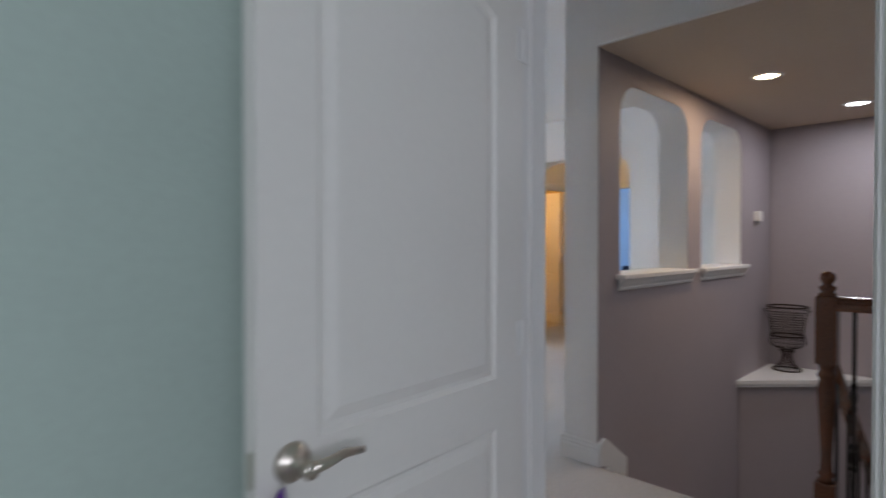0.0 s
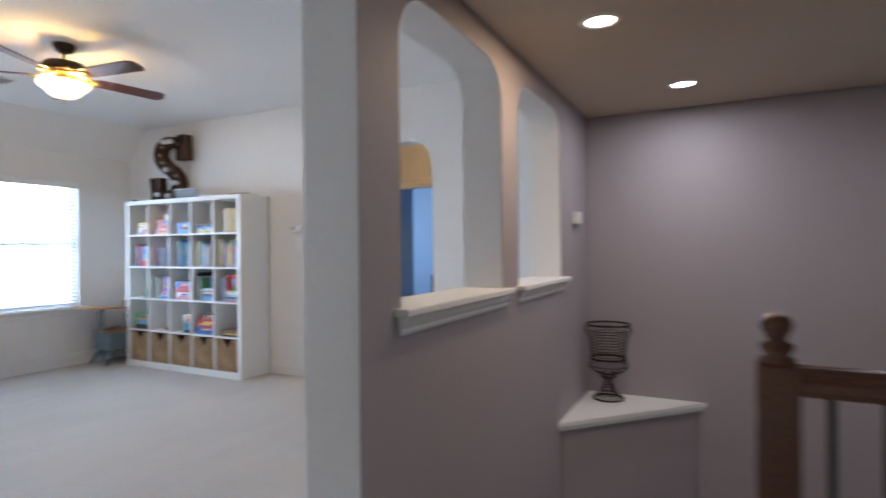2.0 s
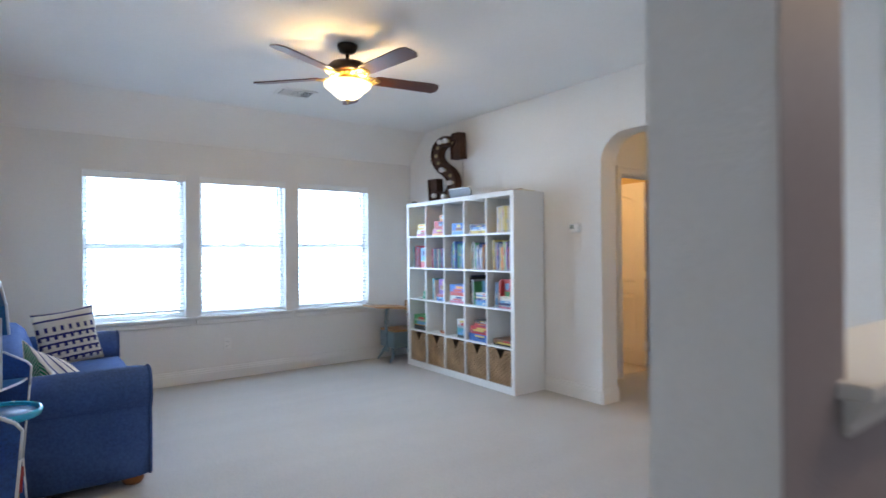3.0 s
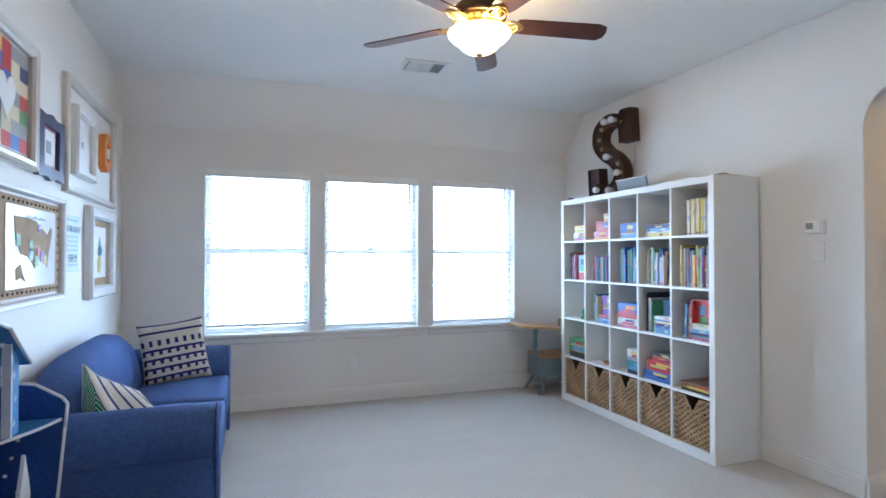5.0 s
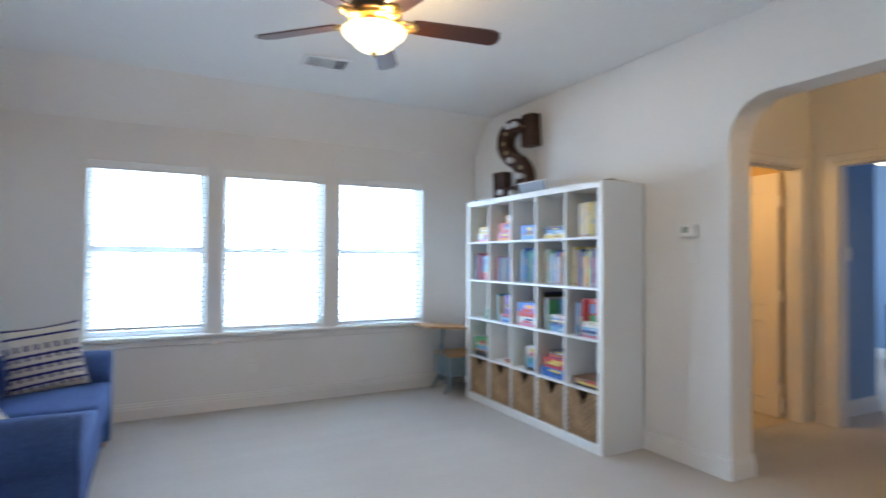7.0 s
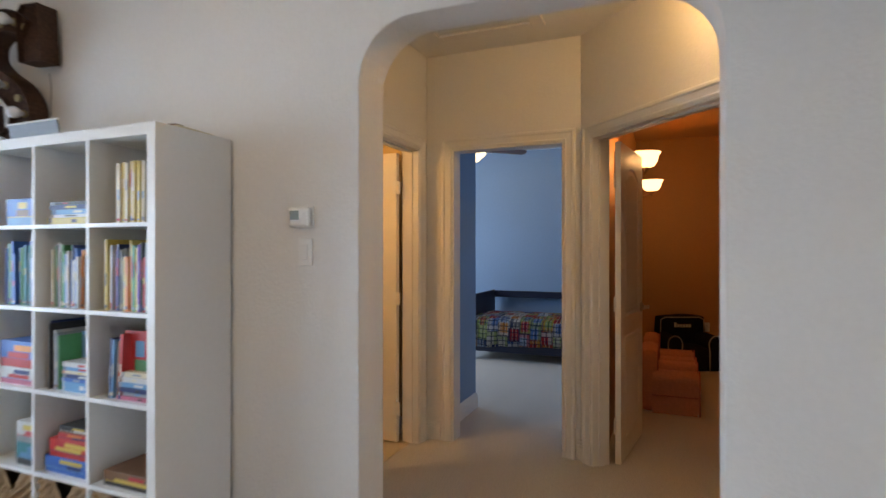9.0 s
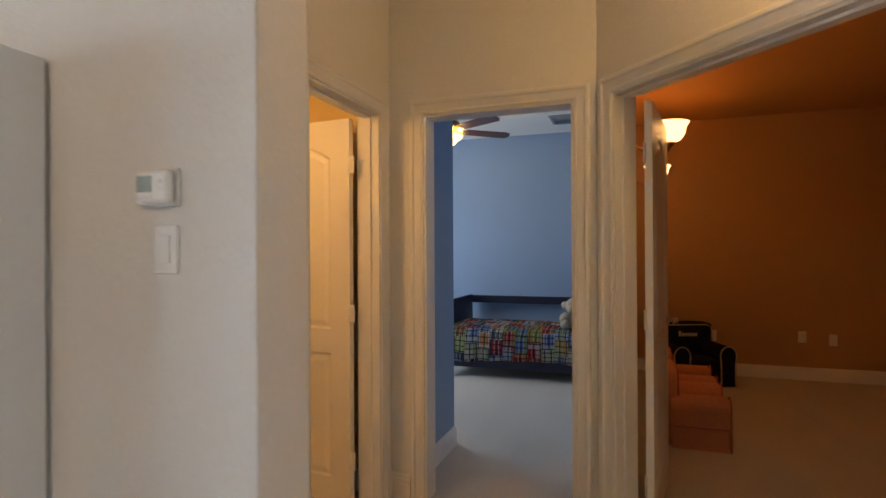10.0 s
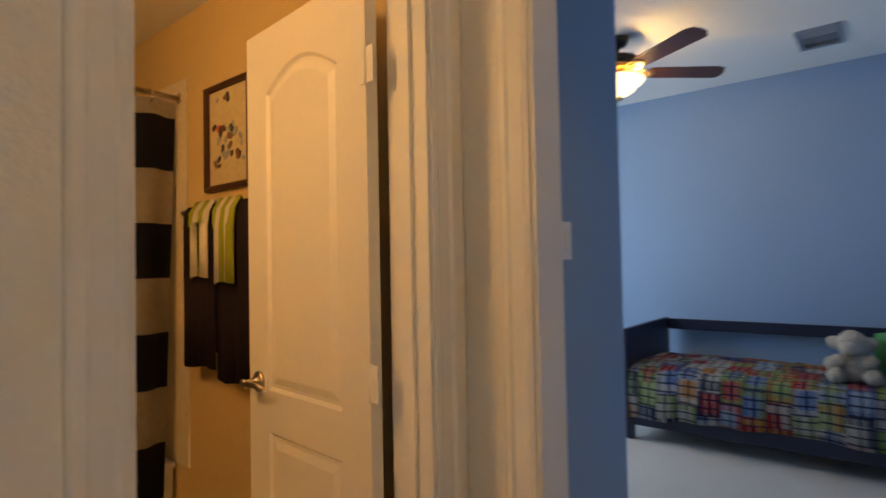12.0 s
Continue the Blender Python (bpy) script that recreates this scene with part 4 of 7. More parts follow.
def pile(col, row, spec, y_at, x_in=0.03):
    """Books lying flat. spec: (colour, thickness, width, depth)."""
    y0, z0 = cell(col, row)
    z = z0
    for color, t, wdt, dep in spec:
        m = pose(WX + x_in + rng.uniform(0, 0.01), WY + y0 + y_at + wdt, z, 0, 0, rng.uniform(-2, 2)) @ Matrix.Rotation(radians(90), 4, "X")
        book(m, t, dep, wdt, color, f"{color} book lying flat in the bookcase")
        z += t + 0.001


def game(col, row, y_at, w, d, hgt, color, lid, label, z_up=0.0, x_in=0.03, lean=0.0):
    y0, z0 = cell(col, row)
    g = thing("game_box", pose(WX + x_in, WY + y0 + y_at, z0 + z_up, 0, 0, lean), label, "game box", "board games in the bookcase")
    part("box_base", boxed(0.002, 0.002, 0, d - 0.002, w - 0.002, hgt * 0.55), COVER[lid], g)
    part("box_lid", boxed(0, 0, hgt * 0.3, d, w, hgt, 0.002), COVER[color], g)
    # printed front: a title block, a picture block and a stripe
    inks = [c_ for c_ in ("white", "yellow", "sky", "red", "navy", "orange") if c_ != color]
    k0 = mark_rng.uniform(0.08, 0.3)
    part("printed_title", boxed(-0.0009, w * k0, hgt * 0.62, 0, w * (k0 + mark_rng.uniform(0.3, 0.5)), hgt * 0.86), COVER[mark_rng.choice(inks)], g)
    part("printed_picture", boxed(-0.0007, w * mark_rng.uniform(0.05, 0.3), hgt * 0.36, 0, w * mark_rng.uniform(0.5, 0.9), hgt * 0.58), COVER[mark_rng.choice(inks + ["green", "brown"])], g)
    part("printed_stripe", boxed(-0.0006, w * 0.04, hgt * 0.31, 0, w * 0.96, hgt * 0.345), COVER[mark_rng.choice(inks)], g)
    return g


def many(n, colors, t0, t1, h0, h1):
    return [(rng.choice(colors), rng.uniform(t0, t1), rng.uniform(h0, h1)) for _ in range(n)]


# top row
game(0, 0, 0.02, 0.19, 0.22, 0.075, "white", "pink", "white game box lying in the bookcase")
game(0, 0, 0.02, 0.17, 0.2, 0.06, "yellow", "yellow", "yellow game box on top of a white one", 0.0755)
game(1, 0, 0.01, 0.23, 0.25, 0.07, "pink", "orange", "pink and orange game box lying in the bookcase")
game(1, 0, 0.01, 0.20, 0.22, 0.085, "red", "red", "red game box stacked on another", 0.0705)
game(1, 0, 0.015, 0.09, 0.1, 0.06, "orange", "orange", "small orange box on a red game box", 0.156)
game(2, 0, 0.03, 0.20, 0.22, 0.12, "blue", "sky", "blue game box lying in the bookcase")
game(2, 0, 0.005, 0.028, 0.2, 0.15, "navy", "navy", "narrow navy box standing in the bookcase")
pile(3, 0, [("yellow", 0.03, 0.27, 0.2), ("white", 0.012, 0.26, 0.2), ("sky", 0.02, 0.25, 0.2), ("navy", 0.018, 0.26, 0.2), ("black", 0.012, 0.25, 0.2)], 0.02)
row_of_books(4, 0, many(13, ["cream", "yellow", "cream", "grey", "yellow", "white"], 0.012, 0.02, 0.235, 0.25) + [("red", 0.012, 0.25), ("sky", 0.008, 0.25)], 0.10)
# second row
row_of_books(0, 1, many(9, ["red", "brown", "white", "pink", "black", "sky", "teal"], 0.007, 0.014, 0.2, 0.25), 0.03)
game(0, 1, 0.03, 0.10, 0.02, 0.22, "sky", "red", "pale blue picture book standing face out")
row_of_books(1, 1, many(19, ["purple", "white", "sky", "navy", "pink", "teal", "cream", "blue"], 0.006, 0.011, 0.20, 0.215), 0.06)
row_of_books(1, 1, [("green", 0.02, 0.2)], 0.285)
row_of_books(2, 1, many(18, ["green", "blue", "sky", "navy", "red", "blue", "teal", "white"], 0.007, 0.016, 0.19, 0.29), 0.06)
row_of_books(3, 1, many(17, ["red", "blue", "green", "navy", "orange", "brown", "grey", "black", "white", "cream"], 0.007, 0.016, 0.2, 0.285), 0.05)
row_of_books(3, 1, [("white", 0.016, 0.2), ("orange", 0.012, 0.2)], 0.27, lean=6)
row_of_books(4, 1, many(18, ["grey", "black", "red", "orange", "yellow", "navy", "green", "white", "purple", "sky"], 0.007, 0.017, 0.21, 0.29), 0.05)
# third row
row_of_books(1, 2, [("teal", 0.022, 0.235), ("teal", 0.014, 0.235), ("sky", 0.01, 0.225), ("cream", 0.01, 0.22)], 0.06)
game(1, 2, 0.02, 0.15, 0.02, 0.16, "purple", "purple", "purple book standing face out on a pile", 0.072, 0.06)
pile(1, 2, [("blue", 0.022, 0.18, 0.2), ("sky", 0.02, 0.18, 0.2), ("red", 0.015, 0.175, 0.2), ("pink", 0.012, 0.17, 0.2)], 0.005)
game(2, 2, 0.015, 0.26, 0.2, 0.075, "white", "pink", "white patterned game box lying in the bookcase")
game(2, 2, 0.012, 0.26, 0.2, 0.115, "blue", "red", "blue game box on top of another", 0.0755)
row_of_books(3, 2, [("navy", 0.012, 0.29), ("black", 0.008, 0.28), ("white", 0.018, 0.25), ("grey", 0.02, 0.24), ("green", 0.008, 0.23)], 0.03)
game(3, 2, 0.03, 0.17, 0.015, 0.24, "sky", "green", "tall blue picture book standing face out", 0.0, 0.12)
pile(3, 2, [("sky", 0.04, 0.2, 0.2), ("blue", 0.014, 0.2, 0.2), ("navy", 0.016, 0.2, 0.2), ("cream", 0.014, 0.2, 0.2), ("sky", 0.016, 0.19, 0.2), ("white", 0.02, 0.19, 0.2)], 0.005)
row_of_books(4, 2, [("navy", 0.014, 0.24), ("sky", 0.012, 0.235), ("teal", 0.01, 0.23), ("brown", 0.014, 0.23), ("red", 0.016, 0.26)], 0.07, lean=3)
game(4, 2, 0.06, 0.15, 0.015, 0.27, "red", "red", "red hardback book leaning face out", 0.0, 0.07)
pile(4, 2, [("pink", 0.016, 0.2, 0.2), ("grey", 0.014, 0.2, 0.2), ("navy", 0.018, 0.2, 0.2), ("sky", 0.02, 0.19, 0.2), ("white", 0.02, 0.19, 0.2), ("cream", 0.018, 0.18, 0.2)], 0.005)
# fourth row
crate = game(0, 3, 0.01, 0.27, 0.2, 0.165, "green", "black", "dark green construction game box in the bookcase")
title = bpy.data.curves.new("box_lettering", "FONT")
title.body, title.size, title.align_x, title.extrude = "contraptions", 0.044, "CENTER", 0.0004
title.materials.append(COVER["white"])
word = new("box_lettering", title)
word.parent = crate
word.matrix_basis = pose(-0.0016, 0.135, 0.10, 90, 0, -90)
game(2, 3, 0.005, 0.15, 0.2, 0.10, "teal", "black", "black game box lying in the bookcase")
game(2, 3, 0.005, 0.15, 0.2, 0.09, "white", "grey", "white game box on a black one", 0.1005)
game(3, 3, 0.005, 0.30, 0.24, 0.07, "blue", "blue", "flat blue game box lying in the bookcase")
game(3, 3, 0.005, 0.27, 0.22, 0.075, "red", "red", "red game box lying on a blue one", 0.0705)
game(3, 3, 0.008, 0.21, 0.2, 0.03, "red", "red", "small red game tin on the pile", 0.146)
game(3, 3, 0.008, 0.20, 0.2, 0.03, "black", "brown", "small black game tin on the pile", 0.1765)
game(4, 3, 0.02, 0.26, 0.24, 0.06, "brown", "black", "flat brown board game box in the bookcase")
# little toys
y0, z0 = cell(1, 3)
toy = thing("toy_sailboat", pose(WX + 0.08, WY + y0 + 0.09, z0), "small reddish wooden toy in the bookcase", "toy")
part("hull", prism(bmesh.new(), [(-0.07, 0.03), (-0.03, 0.0), (0.05, 0.0), (0.08, 0.025), (0.02, 0.018), (-0.02, 0.03), (-0.05, 0.055)], -0.02, 0.02, pose(0, 0, 0, 0, 0, 90)), material("reddish toy wood", (0.45, 0.15, 0.07), 0.5), toy)
y0, z0 = cell(0, 2)
toy = thing("toy_figure", pose(WX + 0.07, WY + y0 + 0.10, z0), "small green plastic toy in the bookcase", "toy")
bm = lathe(bmesh.new(), [(0.03, 0), (0.035, 0.02), (0.02, 0.04), (0.03, 0.06), (0.024, 0.085), (0.005, 0.095)], 14)
part("body", bm, material("green toy plastic", (0.03, 0.28, 0.17), 0.35), toy)
part("wheel", lathe(bmesh.new(), [(0.0005, 0), (0.03, 0), (0.03, 0.015), (0.0005, 0.015)], 14, pose(0.0, -0.05, 0.03, 90, 0, 0)), material("pink toy plastic", (0.5, 0.12, 0.2), 0.35), toy)

# wicker baskets in the bottom row
WICKER = material("woven water hyacinth", (0.46, 0.30, 0.16), 0.75, vary=0.45, scale=30, bump=0.5, bump_scale=160)
# baskets' inside: the shade in there is put into the colour
WICKER_SHADE = material("basket inside shade colour", (0.10, 0.06, 0.035), 0.9)


def basket(m):
    b = thing("wicker_basket", m, "brown woven wicker basket with a notched handle gap", "basket", "wicker baskets in the bookcase")
    w, d, hh = cw - 0.012, 0.33, 0.315
    # plain inner box, coloured as the shade seen through weave and notch
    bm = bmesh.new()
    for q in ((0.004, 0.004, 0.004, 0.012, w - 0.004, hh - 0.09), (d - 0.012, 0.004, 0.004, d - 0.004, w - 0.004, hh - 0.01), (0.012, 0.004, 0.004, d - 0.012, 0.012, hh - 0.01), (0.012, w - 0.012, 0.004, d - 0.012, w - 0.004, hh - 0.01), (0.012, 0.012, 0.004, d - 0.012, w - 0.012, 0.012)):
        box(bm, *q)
    part("lining", bm, WICKER_SHADE, b)
    bm = bmesh.new()
    cols, rows = 13, 17
    for c in range(cols):
        yc = w * (c + 0.5) / cols
        gap = 0.10 - abs(yc - w / 2) * 1.45
        top = hh - max(0.0, gap)
        n = max(3, int(rows * top / hh)) * 2
        pts = [(0.0 + 0.004 * math.cos(math.pi * k), yc + 0.0085 * math.sin(math.pi * k / 2 + (c % 2) * math.pi), top * k / n) for k in range(n + 1)]
        tube(bm, pts, 0.0092, 5)
    part("front_weave", bm, WICKER, b)
    for yy in (0.0, w):
        bm = bmesh.new()
        for c in range(10):
            xc = 0.012 + (d - 0.02) * (c + 0.5) / 10
            n = 26
            tube(bm, [(xc + 0.007 * math.sin(math.pi * k / 2 + (c % 2) * math.pi / 2), yy, hh * k / n) for k in range(n + 1)], 0.0075, 4)
        part("side_weave", bm, WICKER, b)
    rim = [(0.0, 0.0, hh), (0.0, w * 0.29, hh), (0.0, w * 0.5, hh - 0.10), (0.0, w * 0.71, hh), (0.0, w, hh), (d, w, hh), (d, 0, hh)]
    part("rim", tube(bmesh.new(), rim, 0.008, 6, closed=True), WICKER, b)
    return b


first = None
for c in range(5):
    y0, z0 = cell(c, 4)
    m = pose(WX + 0.02, WY + y0 + 0.006, z0)
    first = basket(m) if first is None else copy_thing(first, m)


# ---- on top of the bookcase ----
RUST = material("rusty brown sheet metal", (0.085, 0.045, 0.032), 0.55, 0.5, vary=0.45, scale=9, bump=0.3, bump_scale=90)
BULB = material("white glass bulb", (0.85, 0.86, 0.88), 0.15, vary=0.01)
SOCK = material("brass socket", (0.42, 0.33, 0.18), 0.4, 0.8)


def smooth_path(pts, n=8):
    """Catmull-Rom through points."""
    out = []
    p = [Vector(q) for q in ([pts[0]] + list(pts) + [pts[-1]])]
    for i in range(1, len(p) - 2):
        for k in range(n):
            t = k / n
            out.append(0.5 * ((2 * p[i]) + (p[i + 1] - p[i - 1]) * t + (2 * p[i - 1] - 5 * p[i] + 4 * p[i + 1] - p[i + 2]) * t * t + (3 * p[i] - p[i - 1] - 3 * p[i + 1] + p[i + 2]) * t ** 3))
    return out + [p[-2]]


def stroke(path, half):
    left, right = [], []
    for i, p in enumerate(path):
        d = (path[min(i + 1, len(path) - 1)] - path[max(i - 1, 0)]).normalized()
        n = Vector((-d.y, d.x))
        hw = half(i / (len(path) - 1)) if callable(half) else half
        left.append(p + n * hw), right.append(p - n * hw)
    return left, right


spine = smooth_path([(0.44, 0.63), (0.37, 0.675), (0.27, 0.675), (0.175, 0.61), (0.155, 0.50), (0.22, 0.405), (0.33, 0.325), (0.385, 0.23), (0.36, 0.125), (0.27, 0.062), (0.18, 0.062), (0.10, 0.11)], 6)
sl, sr = stroke(spine, lambda t: 0.046 + 0.012 * math.sin(math.pi * t))
letter = thing("marquee_letter", pose(5.25, 6.42, 1.85, 0, 0, -80) @ pose(0, 0, 0.0, 4, 0, 0), "large rusty metal marquee letter S with white bulbs on the bookcase", "sign letter")
bm = bmesh.new()
D0, D1 = 0.02, 0.10
for i in range(len(spine) - 1):
    q = (sl[i], sl[i + 1], sr[i + 1], sr[i])
    for y, flip in ((D0, False), (D1, True)):
        vs = [bm.verts.new((v.x, y, v.y)) for v in q]
        bm.faces.new(vs[::-1] if flip else vs)
bmesh.ops.remove_doubles(bm, verts=bm.verts, dist=0.0005)
SERIFS = ([(0.405, 0.47), (0.535, 0.47), (0.535, 0.745), (0.44, 0.745), (0.405, 0.70)], [(0.02, 0.0), (0.11, 0.0), (0.15, 0.04), (0.15, 0.275), (0.02, 0.275)])
for pts in SERIFS:
    prism(bm, pts, D0 - 0.002, D1)
part("face_plate", bm, RUST, letter)
bm = bmesh.new()
loop = sl + sr[::-1]
for i in range(len(loop)):
    a, b = loop[i], loop[(i + 1) % len(loop)]
    d = (b - a).normalized() * 0.001
    n = Vector((-d.y, d.x)).normalized() * 0.004
    prism(bm, [(a.x, a.y), (b.x, b.y), (b.x + n.x, b.y + n.y), (a.x + n.x, a.y + n.y)], -0.012, D1)
for pts in SERIFS:
    cx, cz = sum(p[0] for p in pts) / len(pts), sum(p[1] for p in pts) / len(pts)
    for (xa, za), (xb, zb) in zip(pts, pts[1:] + pts[:1]):
        ring = [(xa, za), (xb, zb)] + [(x + (x - cx) * 0.06, z + (z - cz) * 0.03) for x, z in ((xb, zb), (xa, za))]
        prism(bm, ring, -0.012, D1)
part("side_band", bm, RUST, letter)
for k in range(13):
    p = spine[int((k + 0.5) * (len(spine) - 1) / 13)]
    bm = lathe(bmesh.new(), [(0.019, 0), (0.021, 0.008), (0.016, 0.012), (0.014, 0.012)], 14, pose(p.x, D0, p.y, 90, 0, 0))
    s = part("bulb_socket", bm, SOCK, letter)
    if k in (1, 2, 6, 8, 10, 12):
        bm = lathe(bmesh.new(), [(0.012, 0.008), (0.014, 0.022), (0.026, 0.042), (0.031, 0.06), (0.026, 0.08), (0.012, 0.09), (0.002, 0.092)], 16, pose(p.x, D0, p.y, 90, 0, 0))
        part("bulb", bm, BULB, s, "unlit white globe bulb")
part("power_cord", tube(bmesh.new(), [(0.48, 0.09, 0.43), (0.475, 0.10, 0.36), (0.46, 0.10, 0.25), (0.455, 0.10, 0.06), (0.45, 0.10, 0.02)], 0.003, 6), material("grey cord", (0.4, 0.4, 0.4), 0.6), letter)
fl = thing("leaning_panel", pose(5.20, 5.92, 1.85, 0, -14, 0), "grey flat panel leaning on the bookcase top", "panel")
part("panel", boxed(0, -0.36, 0, 0.012, 0, 0.115, 0.002), material("slate grey board", (0.22, 0.25, 0.29), 0.5), fl)
part("panel_edge", boxed(-0.002, -0.366, 0.113, 0.014, 0.006, 0.121, 0.002), TRIM, fl)
mg = thing("magazine", pose(5.14, 4.765, 1.85, 0, 0, 6), "creased magazine lying on the white bookcase", "magazine")
bm = boxed(0, 0, 0, 0.20, 0.28, 0.01, 0.003)
for v in bm.verts:
    v.co.z += 0.012 * math.sin(v.co.y * 14) * (v.co.z > 0.003)
part("cover", bm, COVER["cream"], mg)
part("stripe", boxed(0.02, 0.03, 0.018, 0.06, 0.25, 0.0215), COVER["brown"], mg)
sm = thing("computer_mouse", pose(5.09, 6.48, 1.85), "small dark object lying on the bookcase top", "gadget")
bm = bmesh.new()
bmesh.ops.create_uvsphere(bm, u_segments=16, v_segments=10, radius=1)
for v in bm.verts:
    v.co = Vector((v.co.x * 0.03, v.co.y * 0.055, max(0, v.co.z) * 0.03))
part("shell", bm, DARK, sm)

# ---- school desk ----
STEEL = material("blue-grey painted steel", (0.16, 0.23, 0.26), 0.45, vary=0.12)
OAK = material("worn honey oak", (0.42, 0.22, 0.09), 0.4, vary=0.25, scale=14)
desk = thing("school_desk", pose(4.945, 6.83, 0), "old school desk with oak top and blue-grey steel base", "desk")
bm = prism(bmesh.new(), [(-0.26, 0.655), (-0.26, 0.675), (0.22, 0.64), (0.22, 0.62)], -0.19, 0.17)
part("desktop", bm, OAK, desk)
part("desk_column", tube(bmesh.new(), [(-0.02, -0.02, 0.63), (-0.045, -0.02, 0.60), (-0.05, -0.02, 0.50), (-0.05, -0.02, 0.30), (-0.04, -0.02, 0.12)], [0.022, 0.024, 0.02, 0.018, 0.02], 10), STEEL, desk)
part("column_collar", lathe(bmesh.new(), [(0.024, 0.44), (0.026, 0.45), (0.026, 0.48), (0.024, 0.49)], 12, Matrix.Translation((-0.05, -0.02, 0))), STEEL, desk)
part("book_box", boxed(-0.04, -0.18, 0.17, 0.34, 0.15, 0.358, 0.006), STEEL, desk)
bm = bmesh.new()
outline = [(-0.03, -0.18), (0.30, -0.18), (0.34, -0.14), (0.36, 0.0), (0.34, 0.12), (0.30, 0.16), (-0.03, 0.16)]
a = [bm.verts.new((x, y, 0.360)) for x, y in outline]
b = [bm.verts.new((x, y, 0.382)) for x, y in outline]
bm.faces.new(a[::-1]), bm.faces.new(b)
for i in range(len(a)):
    bm.faces.new((a[i], a[(i + 1) % len(a)], b[(i + 1) % len(a)], b[i]))
part("seat", bm, OAK, desk)
bm = boxed(0.335, -0.18, 0.56, 0.352, 0.16, 0.70, 0.03, 3)
for v in bm.verts:
    v.co.x += 0.02 * (1 - ((v.co.y + 0.01) / 0.17) ** 2)
part("backrest", bm, OAK, desk)
part("lower_slat", boxed(0.332, -0.17, 0.49, 0.346, 0.15, 0.53, 0.006), OAK, desk)
part("back_post", tube(bmesh.new(), [(0.30, -0.01, 0.375), (0.33, -0.01, 0.42), (0.36, -0.01, 0.55), (0.365, -0.01, 0.68)], [0.022, 0.02, 0.016, 0.012], 8), STEEL, desk)
for x0, s in ((0.0, -1), (0.30, 1)):
    for yy in (-0.15, 0.13):
        part("leg", tube(bmesh.new(), [(x0, yy * 0.6, 0.16), (x0 + s * 0.02, yy * 0.9, 0.11), (x0 + s * 0.05, yy, 0.05), (x0 + s * 0.08, yy * 1.05, 0.012)], [0.02, 0.018, 0.016, 0.012], 8), STEEL, desk)

# ---- sofa ----
PIPE = material("blue slipcover piping", (0.05, 0.10, 0.27), 0.9)


def puffy(bm, x0, y0, z0, x1, y1, z1, bulge, bevel, nx=10, ny=10, nz=4):
    """A stuffed block: a bevelled box that swells in the middle."""
    vs = bmesh.ops.create_cube(bm, size=1)["verts"]
    es = list({e for v in vs for e in v.link_edges})
    bmesh.ops.subdivide_edges(bm, edges=es, cuts=8, use_grid_fill=True)
    for v in bm.verts:
        if not v.tag:
            c = v.co * 2
            k = 0.14
            q = Vector((c.x * math.sqrt(1 - k * (c.y ** 2 + c.z ** 2) / 2), c.y * math.sqrt(1 - k * (c.x ** 2 + c.z ** 2) / 2), c.z * math.sqrt(1 - k * (c.x ** 2 + c.y ** 2) / 2)))
            sw = 1 + bulge * (1 - c.x ** 2) * (1 - c.y ** 2)
            v.co = Vector(((x0 + x1) / 2 + q.x * (x1 - x0) / 2, (y0 + y1) / 2 + q.y * (y1 - y0) / 2, (z0 + z1) / 2 + q.z * sw * (z1 - z0) / 2))
            v.co += 0.006 * Vector(noise.noise_vector(v.co * 7))
            v.tag = True
    for f in bm.faces:
        f.smooth = True
    return bm


SX0, SX1, SY0, SY1 = 1.33, 2.13, 4.66, 6.57
sofa = thing("sofa", pose(SX0, SY0, 0), "blue slipcovered camelback sofa with rolled arms", "sofa")
W, L = SX1 - SX0, SY1 - SY0


def rolled_arm(y0, y1, outer):
    """A padded arm with a fat roll on top that overhangs the outer side, with a seam under the roll."""
    bm = bmesh.new()
    yc = (y0 + y1) / 2 + outer * 0.015
    a0, a1 = math.pi + 0.85, -0.85
    roll = [(yc + 0.122 * math.cos(a0 + (a1 - a0) * k / 18), 0.548 + 0.120 * math.sin(a0 + (a1 - a0) * k / 18)) for k in range(19)]
    outline = [(y0 + 0.012, 0.055), (y0 + 0.008, 0.25), (y0 + 0.014, 0.43)] + roll + [(y1 - 0.014, 0.43), (y1 - 0.008, 0.25), (y1 - 0.012, 0.055)]
    mid = (y0 + y1) / 2
    n, rings = 14, []
    for k in range(n + 1):
        x = 0.06 + (W - 0.06) * k / n
        sc = 1 - 0.10 * max(0.0, (k - n + 2) / 2) ** 2
        rings.append([bm.verts.new((x + 0.004 * noise.noise(Vector((x * 6, py * 9, pz * 9))), mid + (py - mid) * sc + 0.005 * noise.noise(Vector((x * 7, py * 5, pz * 7))), 0.35 + (pz - 0.35) * (1 - (1 - sc) * 0.35))) for py, pz in outline])
    for a, b in zip(rings, rings[1:]):
        for i in range(len(outline)):
            j = (i + 1) % len(outline)
            f = bm.faces.new((a[i], a[j], b[j], b[i]))
            f.smooth = True
    bm.faces.new(rings[0]), bm.faces.new(rings[-1][::-1])
    bmesh.ops.recalc_face_normals(bm, faces=bm.faces)
    ob = part("arm", bm, DENIM, sofa)
    part("piping", tube(bmesh.new(), [(W - 0.012, mid + (py - mid) * 0.955, 0.35 + (pz - 0.35) * 0.985) for py, pz in outline], 0.006, 6), PIPE, ob)
    for e in (3, 21):
        y, z = outline[e]
        part("seam", tube(bmesh.new(), [(0.10 + (W - 0.14) * k / 8, y, z - 0.004) for k in range(9)], 0.0035, 5), PIPE, ob)


